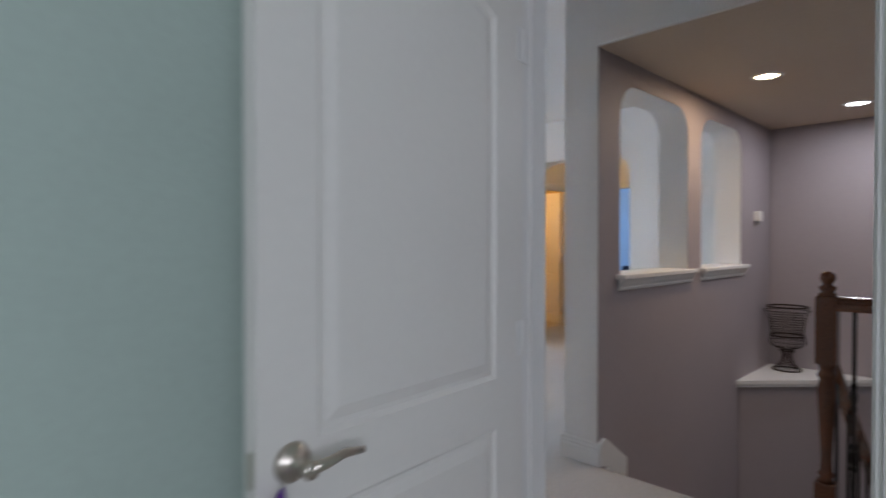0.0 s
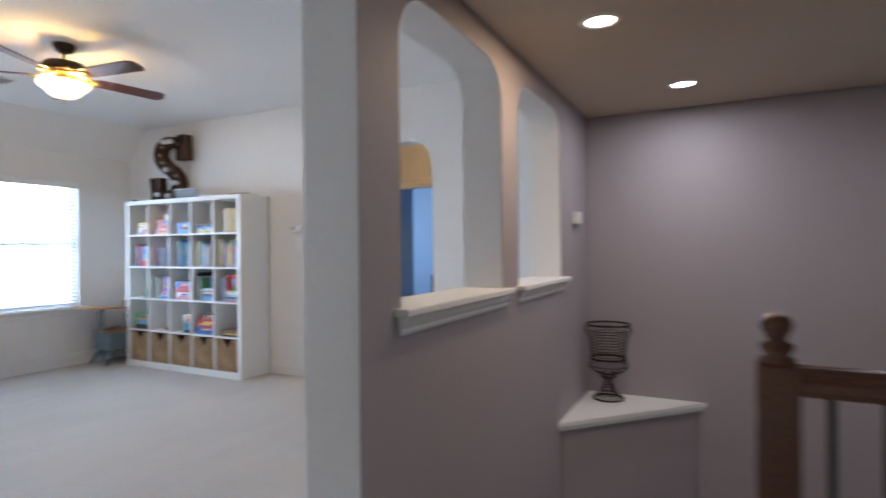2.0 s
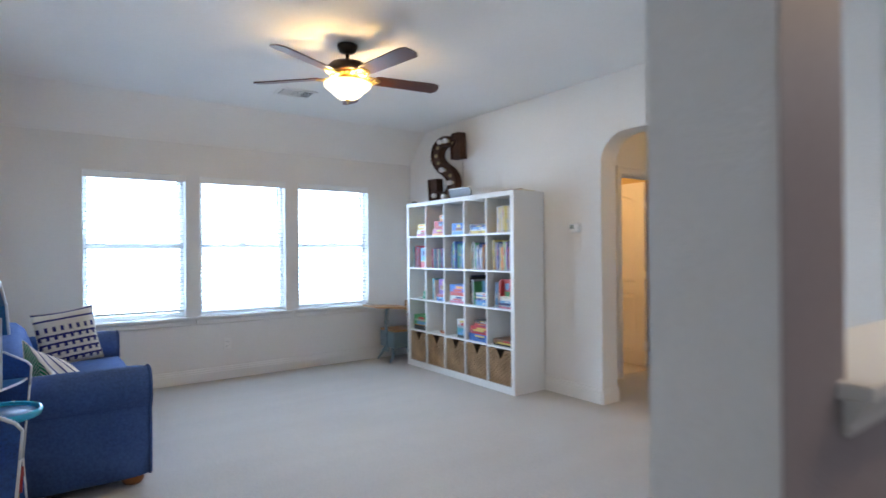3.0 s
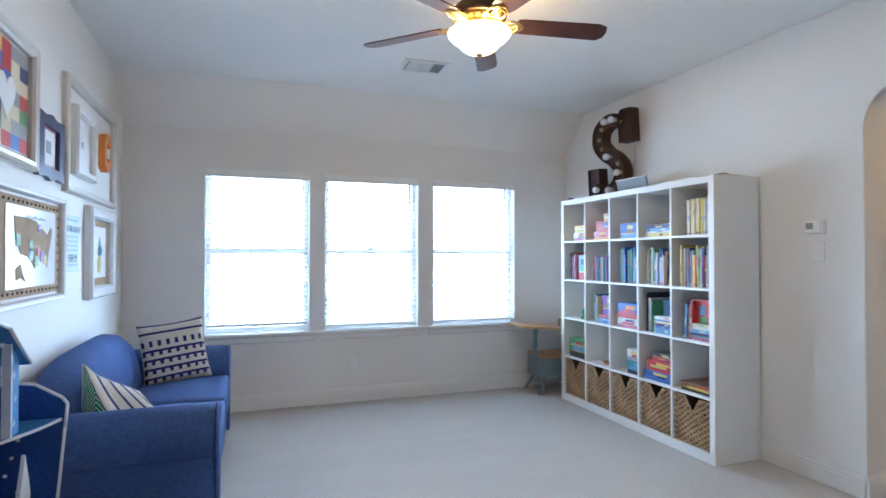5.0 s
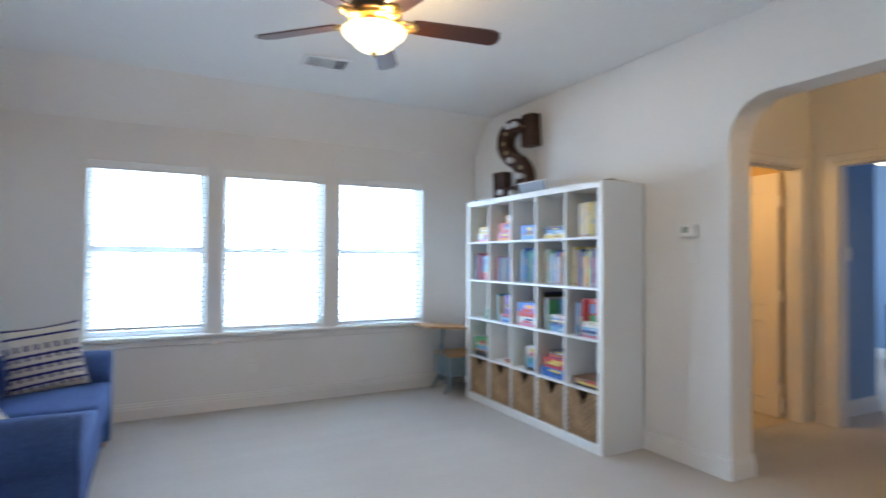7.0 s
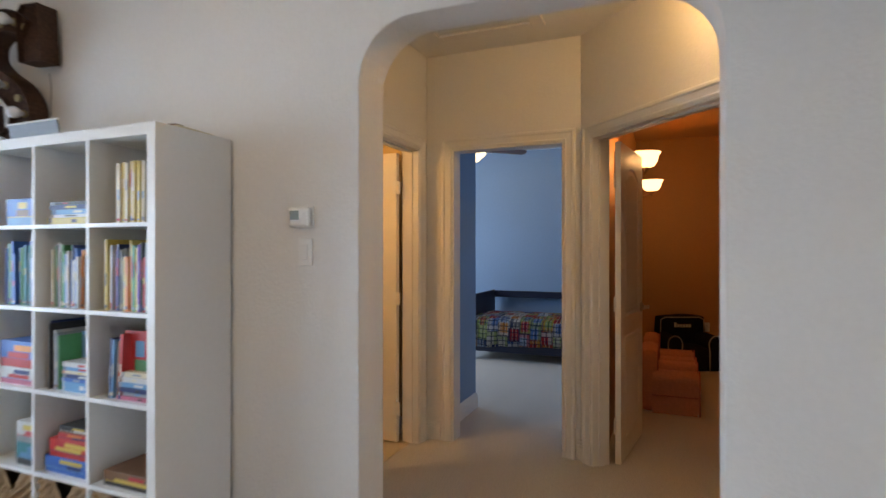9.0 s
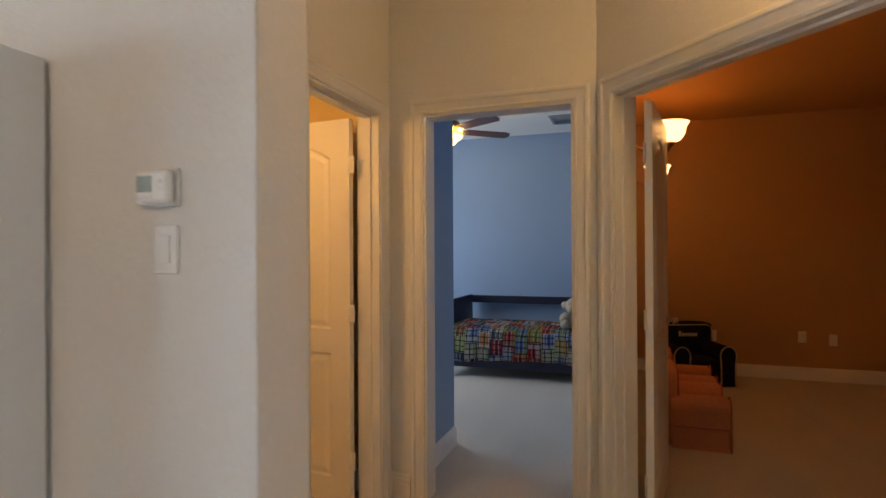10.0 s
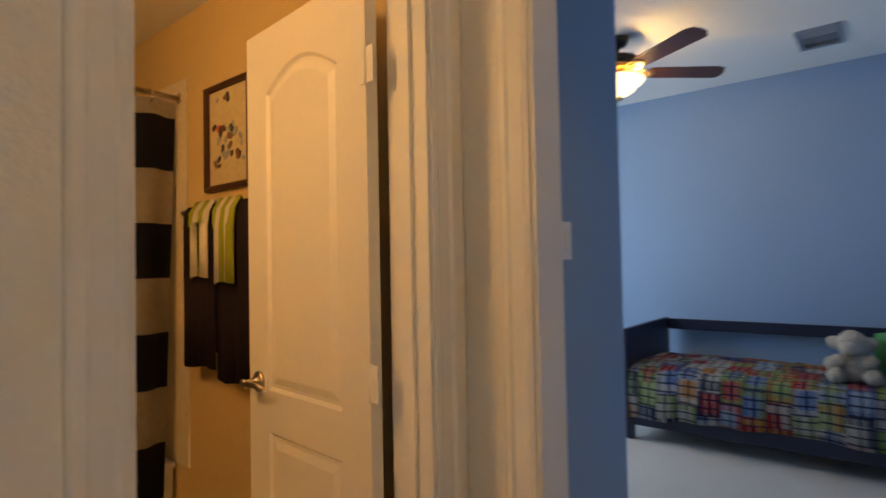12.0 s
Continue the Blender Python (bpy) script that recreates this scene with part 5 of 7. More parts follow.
rolled_arm(0.0, 0.20, -1)
rolled_arm(L - 0.20, L, 1)
# camel back
bm = bmesh.new()
n, rings = 24, []
for k in range(n + 1):
    y = 0.10 + (L - 0.2) * k / n
    u = (k / n - 0.5) * 2
    top = 0.60 + 0.255 * (1 - abs(u) ** 4)
    prof = [(0.0, 0.08), (0.0, top - 0.10), (0.02, top - 0.03), (0.07, top), (0.14, top - 0.01), (0.19, top - 0.06), (0.23, top - 0.18), (0.25, 0.42), (0.25, 0.08)]
    rings.append([bm.verts.new((x, y, z)) for x, z in prof])
for a, b in zip(rings, rings[1:]):
    for i in range(len(prof) - 1):
        f = bm.faces.new((a[i], b[i], b[i + 1], a[i + 1]))
        f.smooth = True
bm.faces.new(rings[0][::-1]), bm.faces.new(rings[-1])
bmesh.ops.recalc_face_normals(bm, faces=bm.faces)
part("backrest", bm, DENIM, sofa)
bm = boxed(0.2, 0.19, 0.06, W - 0.04, L - 0.19, 0.30, 0.02, 3)
part("seat_base", bm, DENIM, sofa)
half = (L - 0.40) / 2
for k in range(2):
    y0 = 0.20 + k * half
    ob = part("seat_cushion", puffy(bmesh.new(), 0.22, y0 + 0.003, 0.30, W + 0.005, y0 + half - 0.003, 0.475, 0.10, 0.03), DENIM, sofa)
    for z in (0.325, 0.455):
        part("piping", tube(bmesh.new(), [(0.30, y0 + 0.012, z), (W - 0.018, y0 + 0.014, z), (W - 0.01, y0 + 0.04, z), (W - 0.006, y0 + half / 2, z), (W - 0.01, y0 + half - 0.04, z), (W - 0.018, y0 + half - 0.014, z), (0.30, y0 + half - 0.012, z)], 0.0045, 6), PIPE, ob)
FOOT = material("orange-brown wood foot", (0.35, 0.13, 0.04), 0.4)
for x, y in ((W - 0.09, 0.10), (W - 0.09, L - 0.10), (0.09, 0.10), (0.09, L - 0.10)):
    part("foot", lathe(bmesh.new(), [(0.045, 0), (0.058, 0.02), (0.055, 0.045), (0.04, 0.065)], 18, Matrix.Translation((x, y, 0))), FOOT, sofa)
    

# cushions with printed fronts
def cushion(m, size, label, front, corners=None):
    c = thing("throw_pillow", m, label, "pillow", "throw pillows on the sofa")
    n = 14
    bm = bmesh.new()
    uv = bm.loops.layers.uv.new("UVMap")
    grid = {}
    for side in (1, -1):
        for i in range(n + 1):
            for j in range(n + 1):
                u, v = i / n * 2 - 1, j / n * 2 - 1
                edge = max(abs(u), abs(v)) > 0.999
                if edge and side < 0:
                    grid[side, i, j] = grid[1, i, j]
                    continue
                pinch = 1 - 0.07 * (1 - abs(v) ** 2) * abs(u) ** 4 - 0.0
                pinch2 = 1 - 0.07 * (1 - abs(u) ** 2) * abs(v) ** 4
                t = 0.0 if edge else side * 0.062 * ((1 - u ** 2) * (1 - v ** 2)) ** 0.42
                p = Vector((u * size / 2 * pinch, t, v * size / 2 * pinch2))
                if corners:
                    # slumped: the square is pulled between four corners and buckles along a fold
                    fu, fv = (u * pinch + 1) / 2, (v * pinch2 + 1) / 2
                    bl, br, tr, tl = (Vector(q) for q in corners)
                    q = (bl * (1 - fu) + br * fu) * (1 - fv) + (tl * (1 - fu) + tr * fu) * fv
                    p = Vector((q.x, t * 1.15 - 0.05 * math.exp(-((fu + 0.4 * fv - 0.42) / 0.13) ** 2) + 0.10 * abs(fu + 0.4 * fv - 0.42), q.y))
                p.y += 0.006 * noise.noise(p * 14)
                grid[side, i, j] = bm.verts.new(p)
    for side in (1, -1):
        for i in range(n):
            for j in range(n):
                vs = [grid[side, i, j], grid[side, i + 1, j], grid[side, i + 1, j + 1], grid[side, i, j + 1]]
                f = bm.faces.new(vs if side < 0 else vs[::-1])
                f.smooth, f.material_index = True, 0 if side < 0 else 1
                for lp in f.loops:
                    for key, vert in ((k2, grid[k2]) for k2 in ((side, i, j), (side, i + 1, j), (side, i + 1, j + 1), (side, i, j + 1))):
                        if vert is lp.vert:
                            lp[uv].uv = (key[1] / n, key[2] / n)
    edge_at = {(i, j): grid[1, i, j].co.copy() for i in range(n + 1) for j in range(n + 1)}
    part("pillow_cover", bm, (front, PRINT_B), c)
    rim = [(i, 0) for i in range(n)] + [(n, j) for j in range(n)] + [(n - i, n) for i in range(n)] + [(0, n - j) for j in range(n)]
    part("seam", tube(bmesh.new(), [edge_at[k] for k in rim], 0.003, 5, closed=True), PRINT_A, c)
    return c


def print_material(name, kind):
    """Cream cloth with woven-in navy bands and blocks, or green with cream hatching, laid out on the cushion's UVs."""
    m = material(name, (0.66, 0.62, 0.55), 0.9, vary=0.05, bump=0.5, bump_scale=400, spec=0.1)
    n, l = m.node_tree.nodes, m.node_tree.links
    bsdf = n["Principled BSDF"]
    base = bsdf.inputs["Base Color"].links[0].from_socket
    co, sep = n.new("ShaderNodeTexCoord"), n.new("ShaderNodeSeparateXYZ")
    l.new(co.outputs["UV"], sep.inputs[0])

    def op(o, a, b=0.0, c=None):
        x = n.new("ShaderNodeMath")
        x.operation = o
        for i, q in enumerate((a, b) if c is None else (a, b, c)):
            if isinstance(q, (int, float)):
                x.inputs[i].default_value = q
            else:
                l.new(q, x.inputs[i])
        return x.outputs[0]

    if kind == "bands":
        v = op("MULTIPLY", sep.outputs["Y"], 7.0)
        band = op("MULTIPLY", op("GREATER_THAN", op("FRACT", v), 0.74), op("SUBTRACT", 1.0, op("COMPARE", v, 4.5, 0.5)))
        tooth_u = op("LESS_THAN", op("FRACT", op("MULTIPLY", sep.outputs["X"], 8.0)), 0.42)
        tooth = op("MULTIPLY", op("MULTIPLY", tooth_u, op("GREATER_THAN", op("FRACT", v), 0.36)), op("LESS_THAN", v, 5.0))
        mask = op("MAXIMUM", band, tooth)
        dark = (0.035, 0.04, 0.16, 1)
    else:
        zig = op("ABSOLUTE", op("SUBTRACT", op("FRACT", op("MULTIPLY", sep.outputs["X"], 3.0)), 0.5))
        v = op("ADD", op("MULTIPLY", sep.outputs["Y"], 16.0), op("MULTIPLY", zig, 8.0))
        mask = op("GREATER_THAN", op("FRACT", v), 0.35)
        dark = (0.02, 0.26, 0.11, 1)
    out = base
    if kind == "both":
        hem = op("LESS_THAN", op("ADD", sep.outputs["X"], op("MULTIPLY", sep.outputs["Y"], 0.4)), 0.42)
        band = op("LESS_THAN", op("FRACT", op("MULTIPLY", op("ADD", sep.outputs["X"], op("MULTIPLY", sep.outputs["Y"], 0.4)), 5.2)), 0.24)
        layers = ((op("MULTIPLY", band, op("SUBTRACT", 1.0, hem)), (0.035, 0.04, 0.16, 1)), (op("MULTIPLY", mask, hem), dark))
    else:
        layers = ((mask, dark),)
    for fac, tint in layers:
        mix = n.new("ShaderNodeMix")
        mix.data_type = "RGBA"
        l.new(fac, mix.inputs["Factor"])
        l.new(out, mix.inputs["A"])
        mix.inputs["B"].default_value = tint
        out = mix.outputs["Result"]
    l.new(out, bsdf.inputs["Base Color"])
    return m


PRINT_A = print_material("cream cloth with navy print", "bands")
PRINT_C = print_material("cream and green cloth with navy print", "both")
PRINT_B = print_material("green cloth with cream hatching", "hatch")
cushion(pose(1.775, 6.27, 0.672, -14, 0, 17) @ pose(0, 0, 0, 0, -6, 0), 0.425, "cream throw pillow with navy block print standing on the sofa", PRINT_A)
cushion(pose(1.715, 4.99, 0.625, -28, 0, 17), 0.40, "cream, navy and green throw pillow slumped on the sofa", PRINT_C, ((-0.20, -0.17), (0.22, -0.14), (0.07, 0.09), (-0.17, 0.21)))

# ---- pictures on the left wall ----
SILVER = material("pale silver frame", (0.62, 0.59, 0.55), 0.35, 0.35, vary=0.06)
WFRAME = material("white painted frame", (0.76, 0.76, 0.76), 0.4, vary=0.03)
PAPER = material("white art paper", (0.78, 0.78, 0.77), 0.6, vary=0.03)
GLOSSY = material("glossy white poster", (0.78, 0.79, 0.82), 0.12, vary=0.03)
BURLAP = material("tan burlap", (0.42, 0.30, 0.19), 0.9, vary=0.15, scale=60, bump=0.8, bump_scale=420)
NAVY = material("navy painted wood", (0.03, 0.045, 0.12), 0.35)
TACK = material("dark tack head", (0.06, 0.045, 0.04), 0.4, 0.6)


def frame_on_wall(name, y0, y1, z0, z1, mat, bar, deep, label, category="picture"):
    """Frame on the wall x = 1.29 with a local x to the right (+y) and z up; returns the thing and its size."""
    w, h = y1 - y0, z1 - z0
    t = thing(name, Matrix.Translation((1.291, y0, z0)) @ Matrix(((0, -1, 0, 0), (1, 0, 0, 0), (0, 0, 1, 0), (0, 0, 0, 1))), label, category)
    prof = [(0, 0), (0, deep * 0.7), (bar * 0.15, deep), (bar * 0.5, deep * 0.86), (bar * 0.8, deep * 0.9), (bar, deep * 0.55), (bar, 0)]
    bm = sweep(bmesh.new(), [(0, 0), (w, 0), (w, h), (0, h)], prof, Matrix(), closed=True)
    part("picture_frame", bm, mat, t)
    return t, w, h


# local frame: forward of the wall is -y
t, w, h = frame_on_wall("framed_print", 4.50, 5.10, 1.715, 2.285, SILVER, 0.05, 0.04, "patchwork heart print in a pale silver frame")
part("backing", boxed(0.06, -0.008, 0.06, w - 0.06, -0.002, h - 0.06), PAPER, t)
names = ["red", "navy", "grey", "cream", "yellow", "pink", "grey", "blue", "red", "teal", "cream", "green"]
patch_rng = random.Random(3)
for i in range(5):
    for j in range(7):
        cwid, chei = (w - 0.13) / 5, (h - 0.13) / 7
        x, z = 0.065 + i * cwid, 0.065 + j * chei
        part("patch", boxed(x, -0.0105, z, x + cwid, -0.0082, z + chei), COVER[patch_rng.choice(names)], t)
heart = []
for k in range(40):
    a = 2 * math.pi * k / 40
    heart.append((w / 2 + 0.0066 * 16 * math.sin(a) ** 3 * 0.85, h / 2 + 0.0066 * (13 * math.cos(a) - 5 * math.cos(2 * a) - 2 * math.cos(3 * a) - math.cos(4 * a))))
part("heart", prism(bmesh.new(), heart, -0.013, -0.0107), PAPER, t)

# scalloped navy frame
t = thing("framed_print", Matrix.Translation((1.291, 5.115, 1.70)) @ Matrix(((0, -1, 0, 0), (1, 0, 0, 0), (0, 0, 1, 0), (0, 0, 0, 1))), "small print in a scalloped navy frame", "picture")
w, h = 0.42, 0.34
bm = bmesh.new()
out = []
for k in range(72):
    a = 2 * math.pi * k / 72
    c, s_ = math.cos(a), math.sin(a)
    q = 1 / max(abs(c), abs(s_)) ** 0.82
    r = q * (1 + 0.045 * math.cos(8 * a))
    out.append((w / 2 + r * c * w * 0.47, h / 2 + r * s_ * h * 0.47))
inn = [(w / 2 + (max(-1, min(1, 1.45 * math.cos(2 * math.pi * k / 72)))) * w * 0.27, h / 2 + (max(-1, min(1, 1.45 * math.sin(2 * math.pi * k / 72)))) * h * 0.30) for k in range(72)]
for y0, y1 in ((-0.026, -0.002),):
    A = [bm.verts.new((x, y0, z)) for x, z in out]
    B = [bm.verts.new((x, y0, z)) for x, z in inn]
    C = [bm.verts.new((x, y1, z)) for x, z in out]
    E = [bm.verts.new((x, y1, z)) for x, z in inn]
    for i in range(72):
        j = (i + 1) % 72
        for q in ((A[i], A[j], B[j], B[i]), (A[i], C[i], C[j], A[j]), (B[i], B[j], E[j], E[i])):
            try:
                bm.faces.new(q)
            except ValueError:
                pass
bmesh.ops.recalc_face_normals(bm, faces=bm.faces)
part("picture_frame", bm, NAVY, t)
part("print", boxed(w * 0.2, -0.006, h * 0.17, w * 0.8, -0.003, h * 0.83), COVER["pink"], t)
part("mat_board", boxed(w * 0.27, -0.0085, h * 0.24, w * 0.73, -0.0062, h * 0.76), PAPER, t)
part("motif", boxed(w * 0.42, -0.0105, h * 0.42, w * 0.58, -0.0087, h * 0.6), COVER["grey"], t)

t, w, h = frame_on_wall("empty_frame", 5.56, 6.72, 1.68, 2.335, SILVER, 0.045, 0.035, "large empty silver frame hung round a small print", "frame")
t2, w, h = frame_on_wall("framed_print", 5.71, 6.14, 1.795, 2.20, WFRAME, 0.05, 0.045, "small print with wide mat in a white frame")
part("mat_board", boxed(0.045, -0.008, 0.045, w - 0.045, -0.003, h - 0.045), PAPER, t2)
part("motif", boxed(w * 0.46, -0.0095, h * 0.46, w * 0.56, -0.0082, h * 0.55), COVER["grey"], t2)
cpath = smooth_path([(0.165, 0.165), (0.155, 0.205), (0.11, 0.225), (0.06, 0.20), (0.045, 0.125), (0.06, 0.05), (0.11, 0.025), (0.155, 0.045), (0.165, 0.085)], 5)
cl, cr = stroke(cpath, 0.033)
t = thing("letter_c", Matrix.Translation((1.291, 6.30, 1.915)) @ Matrix(((0, -1, 0, 0), (1, 0, 0, 0), (0, 0, 1, 0), (0, 0, 0, 1))), "chunky orange painted letter C on the wall", "wall letter")
bm = bmesh.new()
for i in range(len(cpath) - 1):
    prism(bm, [(v.x, v.y) for v in (cl[i], cl[i + 1], cr[i + 1], cr[i])], -0.045, -0.001)
part("letter", bm, material("orange paint", (0.72, 0.22, 0.03), 0.45, vary=0.06), t)

# cork board with map poster
t, w, h = frame_on_wall("pin_board", 4.60, 5.54, 1.10, 1.632, WFRAME, 0.03, 0.035, "white framed burlap pin board with a map poster", "pin board")
part("burlap", boxed(0.045, -0.010, 0.045, w - 0.045, -0.003, h - 0.045), BURLAP, t)
for i in range(16):
    for z in (0.065, h - 0.065):
        x = 0.08 + (w - 0.16) * i / 15
        part("tack", lathe(bmesh.new(), [(0.007, 0), (0.006, 0.003), (0.001, 0.005)], 8, pose(x, -0.010, z, 90, 0, 0)), TACK, t)
for j in range(1, 9):
    for x in (0.065, w - 0.065):
        part("tack", lathe(bmesh.new(), [(0.007, 0), (0.006, 0.003), (0.001, 0.005)], 8, pose(x, -0.010, 0.065 + (h - 0.13) * j / 9, 90, 0, 0)), TACK, t)
poster = part("poster", boxed(0.20, -0.0145, 0.085, 0.82, -0.0115, h - 0.085), GLOSSY, t, "glossy white map poster")
land = [(0.28, 0.40), (0.30, 0.30), (0.36, 0.235), (0.46, 0.22), (0.53, 0.17), (0.56, 0.21), (0.66, 0.21), (0.70, 0.17), (0.71, 0.23), (0.74, 0.29), (0.77, 0.35), (0.75, 0.37), (0.70, 0.33), (0.63, 0.36), (0.57, 0.35), (0.56, 0.39), (0.40, 0.40)]
part("map", prism(bmesh.new(), land, -0.0165, -0.0147), BURLAP, poster)
for x, z, q, col in ((0.30, 0.29, 0.05, "green"), (0.45, 0.27, 0.045, "green"), (0.45, 0.23, 0.05, "sky"), (0.55, 0.24, 0.04, "red"), (0.52, 0.20, 0.045, "green"), (0.60, 0.22, 0.05, "purple"), (0.64, 0.21, 0.035, "yellow"), (0.56, 0.36, 0.03, "purple")):
    part("map_patch", boxed(x, -0.0185, z - 0.02, x + q, -0.0167, z + q * 0.6), COVER[col], poster)
part("map_patch", prism(bmesh.new(), [(0.30, 0.17), (0.36, 0.19), (0.38, 0.15), (0.42, 0.11), (0.36, 0.13), (0.31, 0.12)], -0.0165, -0.0147), BURLAP, poster)
for k in range(7):
    part("title_bar", boxed(0.40 + k * 0.04, -0.0158, h - 0.135, 0.43 + k * 0.04, -0.0147, h - 0.125 + 0.006 * (k % 2)), COVER["grey"], poster)

# pale blue sign
SIGN = material("pale blue sign board", (0.52, 0.66, 0.78), 0.5, vary=0.04)
t = thing("wall_sign", Matrix.Translation((1.291, 5.60, 1.24)) @ Matrix(((0, -1, 0, 0), (1, 0, 0, 0), (0, 0, 1, 0), (0, 0, 0, 1))), "pale blue wall sign with dark lettering", "sign")
part("board", boxed(0, -0.012, 0, 0.27, -0.001, 0.32, 0.002), SIGN, t)
INK = material("grey-blue ink", (0.10, 0.14, 0.19), 0.6)


def lettering(text, x, z, size, parent):
    cu = bpy.data.curves.new("lettering", "FONT")
    cu.body, cu.size, cu.align_x, cu.extrude = text, size, "CENTER", 0.0006
    cu.materials.append(INK)
    ob = new("lettering", cu)
    ob.parent = parent
    ob.matrix_basis = pose(x, -0.0132, z, 90, 0, 0)
    return ob


lettering("YOUR BOAT", 0.135, 0.225, 0.052, t)
lettering("LIFE IS", 0.135, 0.055, 0.062, t)
for z, q in ((0.285, 0.2), (0.19, 0.21), (0.165, 0.18), (0.14, 0.21), (0.115, 0.2), (0.03, 0.21)):
    part("text_bar", boxed(0.135 - q / 2, -0.0136, z, 0.135 + q / 2, -0.0122, z + 0.014), material("pale sign ink", (0.36, 0.50, 0.62), 0.6), t)

# pineapple picture
t, w, h = frame_on_wall("framed_print", 6.01, 6.66, 1.055, 1.645, WFRAME, 0.075, 0.05, "pineapple print on burlap in a white frame")
part("burlap", boxed(0.08, -0.010, 0.08, w - 0.08, -0.003, h - 0.08), BURLAP, t)
part("print", boxed(0.17, -0.0125, 0.13, w - 0.15, -0.0105, h - 0.12), PAPER, t)
bm = bmesh.new()
oval = [(w / 2 + 0.045 * math.cos(2 * math.pi * k / 20), 0.22 + 0.06 * math.sin(2 * math.pi * k / 20)) for k in range(20)]
part("pineapple_fruit", prism(bm, oval, -0.0145, -0.0127), COVER["yellow"], t)
for k in range(-3, 4):
    part("pineapple_leaf", prism(bmesh.new(), [(w / 2 + k * 0.01, 0.275), (w / 2 + k * 0.01 + 0.01, 0.275), (w / 2 + k * 0.022, 0.40 - abs(k) * 0.025)], -0.0145 - 0.0002 * (k + 3), -0.0127), COVER["teal"], t)


# ---- doll house beside the sofa ----
DBLUE = material("deep blue printed board", (0.02, 0.07, 0.26), 0.35, vary=0.45, scale=14)
DMID = material("bright blue printed board", (0.04, 0.20, 0.48), 0.35, vary=0.35, scale=18)
DEDGE = material("white board edge", (0.75, 0.76, 0.78), 0.5)
DPURP = material("purple toy plastic", (0.13, 0.07, 0.26), 0.4)
CYAN = material("cyan toy plastic", (0.04, 0.42, 0.62), 0.25)
doll = thing("doll_house", pose(1.33, 3.98, 0), "tall open blue doll house with white board edges", "doll house")


def round_floor(knots, z, name="floor_board"):
    """A floor board with a curved front through the knots (depth, y)."""
    front = [(p.x, p.y) for p in smooth_path(knots, 5)]
    y0, y1 = front[0][1], front[-1][1]
    outline = [(0.0, y0)] + front + [(0.0, y1)]
    bm = bmesh.new()
    a = [bm.verts.new((x, y, z)) for x, y in outline]
    b = [bm.verts.new((x, y, z - 0.010)) for x, y in outline]
    bm.faces.new(a), bm.faces.new(b[::-1])
    for i in range(len(a)):
        bm.faces.new((a[i], a[(i + 1) % len(a)], b[(i + 1) % len(a)], b[i]))
    bmesh.ops.recalc_face_normals(bm, faces=bm.faces)
    f = part(name, bm, DMID, doll)
    strip = bmesh.new()
    for (x0, q0), (x1, q1) in zip(front, front[1:]):
        d = Vector((x1 - x0, q1 - q0)).normalized()
        nx, ny = d.y * 0.003, -d.x * 0.003
        vs = [strip.verts.new(p) for p in ((x0 + nx, q0 + ny, z + 0.001), (x1 + nx, q1 + ny, z + 0.001), (x1 + nx, q1 + ny, z - 0.011), (x0 + nx, q0 + ny, z - 0.011))]
        strip.faces.new(vs)
    bmesh.ops.remove_doubles(strip, verts=strip.verts, dist=0.0008)
    part("board_edge", strip, DEDGE, f)


part("back_board", boxed(0.0, -0.62, 0.0, 0.010, 0.69, 0.935), DBLUE, doll)
bm = prism(bmesh.new(), [(-0.745, 0.936), (0.48, 0.936), (0.285, 1.078), (-0.13, 1.196), (-0.54, 1.078)], 0.0, 0.010, Matrix(((0, 1, 0, 0), (1, 0, 0, 0), (0, 0, 1, 0), (0, 0, 0, 1))))
part("gable_board", bm, DBLUE, doll)
for y in (0.605, -0.62):
    bm = bmesh.new()
    outline = [(0.0, 0.0), (0.235, 0.0), (0.215, 0.30), (0.245, 0.66), (0.252, 0.75), (0.235, 0.775), (0.145, 0.832), (0.10, 0.838), (0.0, 0.83)]
    prism(bm, outline, y, y + 0.010)
    s = part("side_board", bm, DBLUE, doll)
    bm = bmesh.new()
    for (x0, z0), (x1, z2) in zip(outline[1:], outline[2:]):
        tube(bm, [(x0, y + 0.005, z0), (x1, y + 0.005, z2)], 0.007, 6)
    part("board_edge", bm, DEDGE, s)
round_floor([(0.12, -0.62), (0.11, -0.3), (0.13, 0.05), (0.175, 0.4), (0.21, 0.60)], 0.33)
round_floor([(0.08, -0.62), (0.08, -0.35), (0.08, -0.05), (0.09, 0.12), (0.095, 0.22), (0.115, 0.31), (0.165, 0.41), (0.205, 0.50), (0.235, 0.60)], 0.70)
round_floor([(0.12, -0.70), (0.15, -0.3), (0.15, 0.1), (0.13, 0.36)], 1.03)
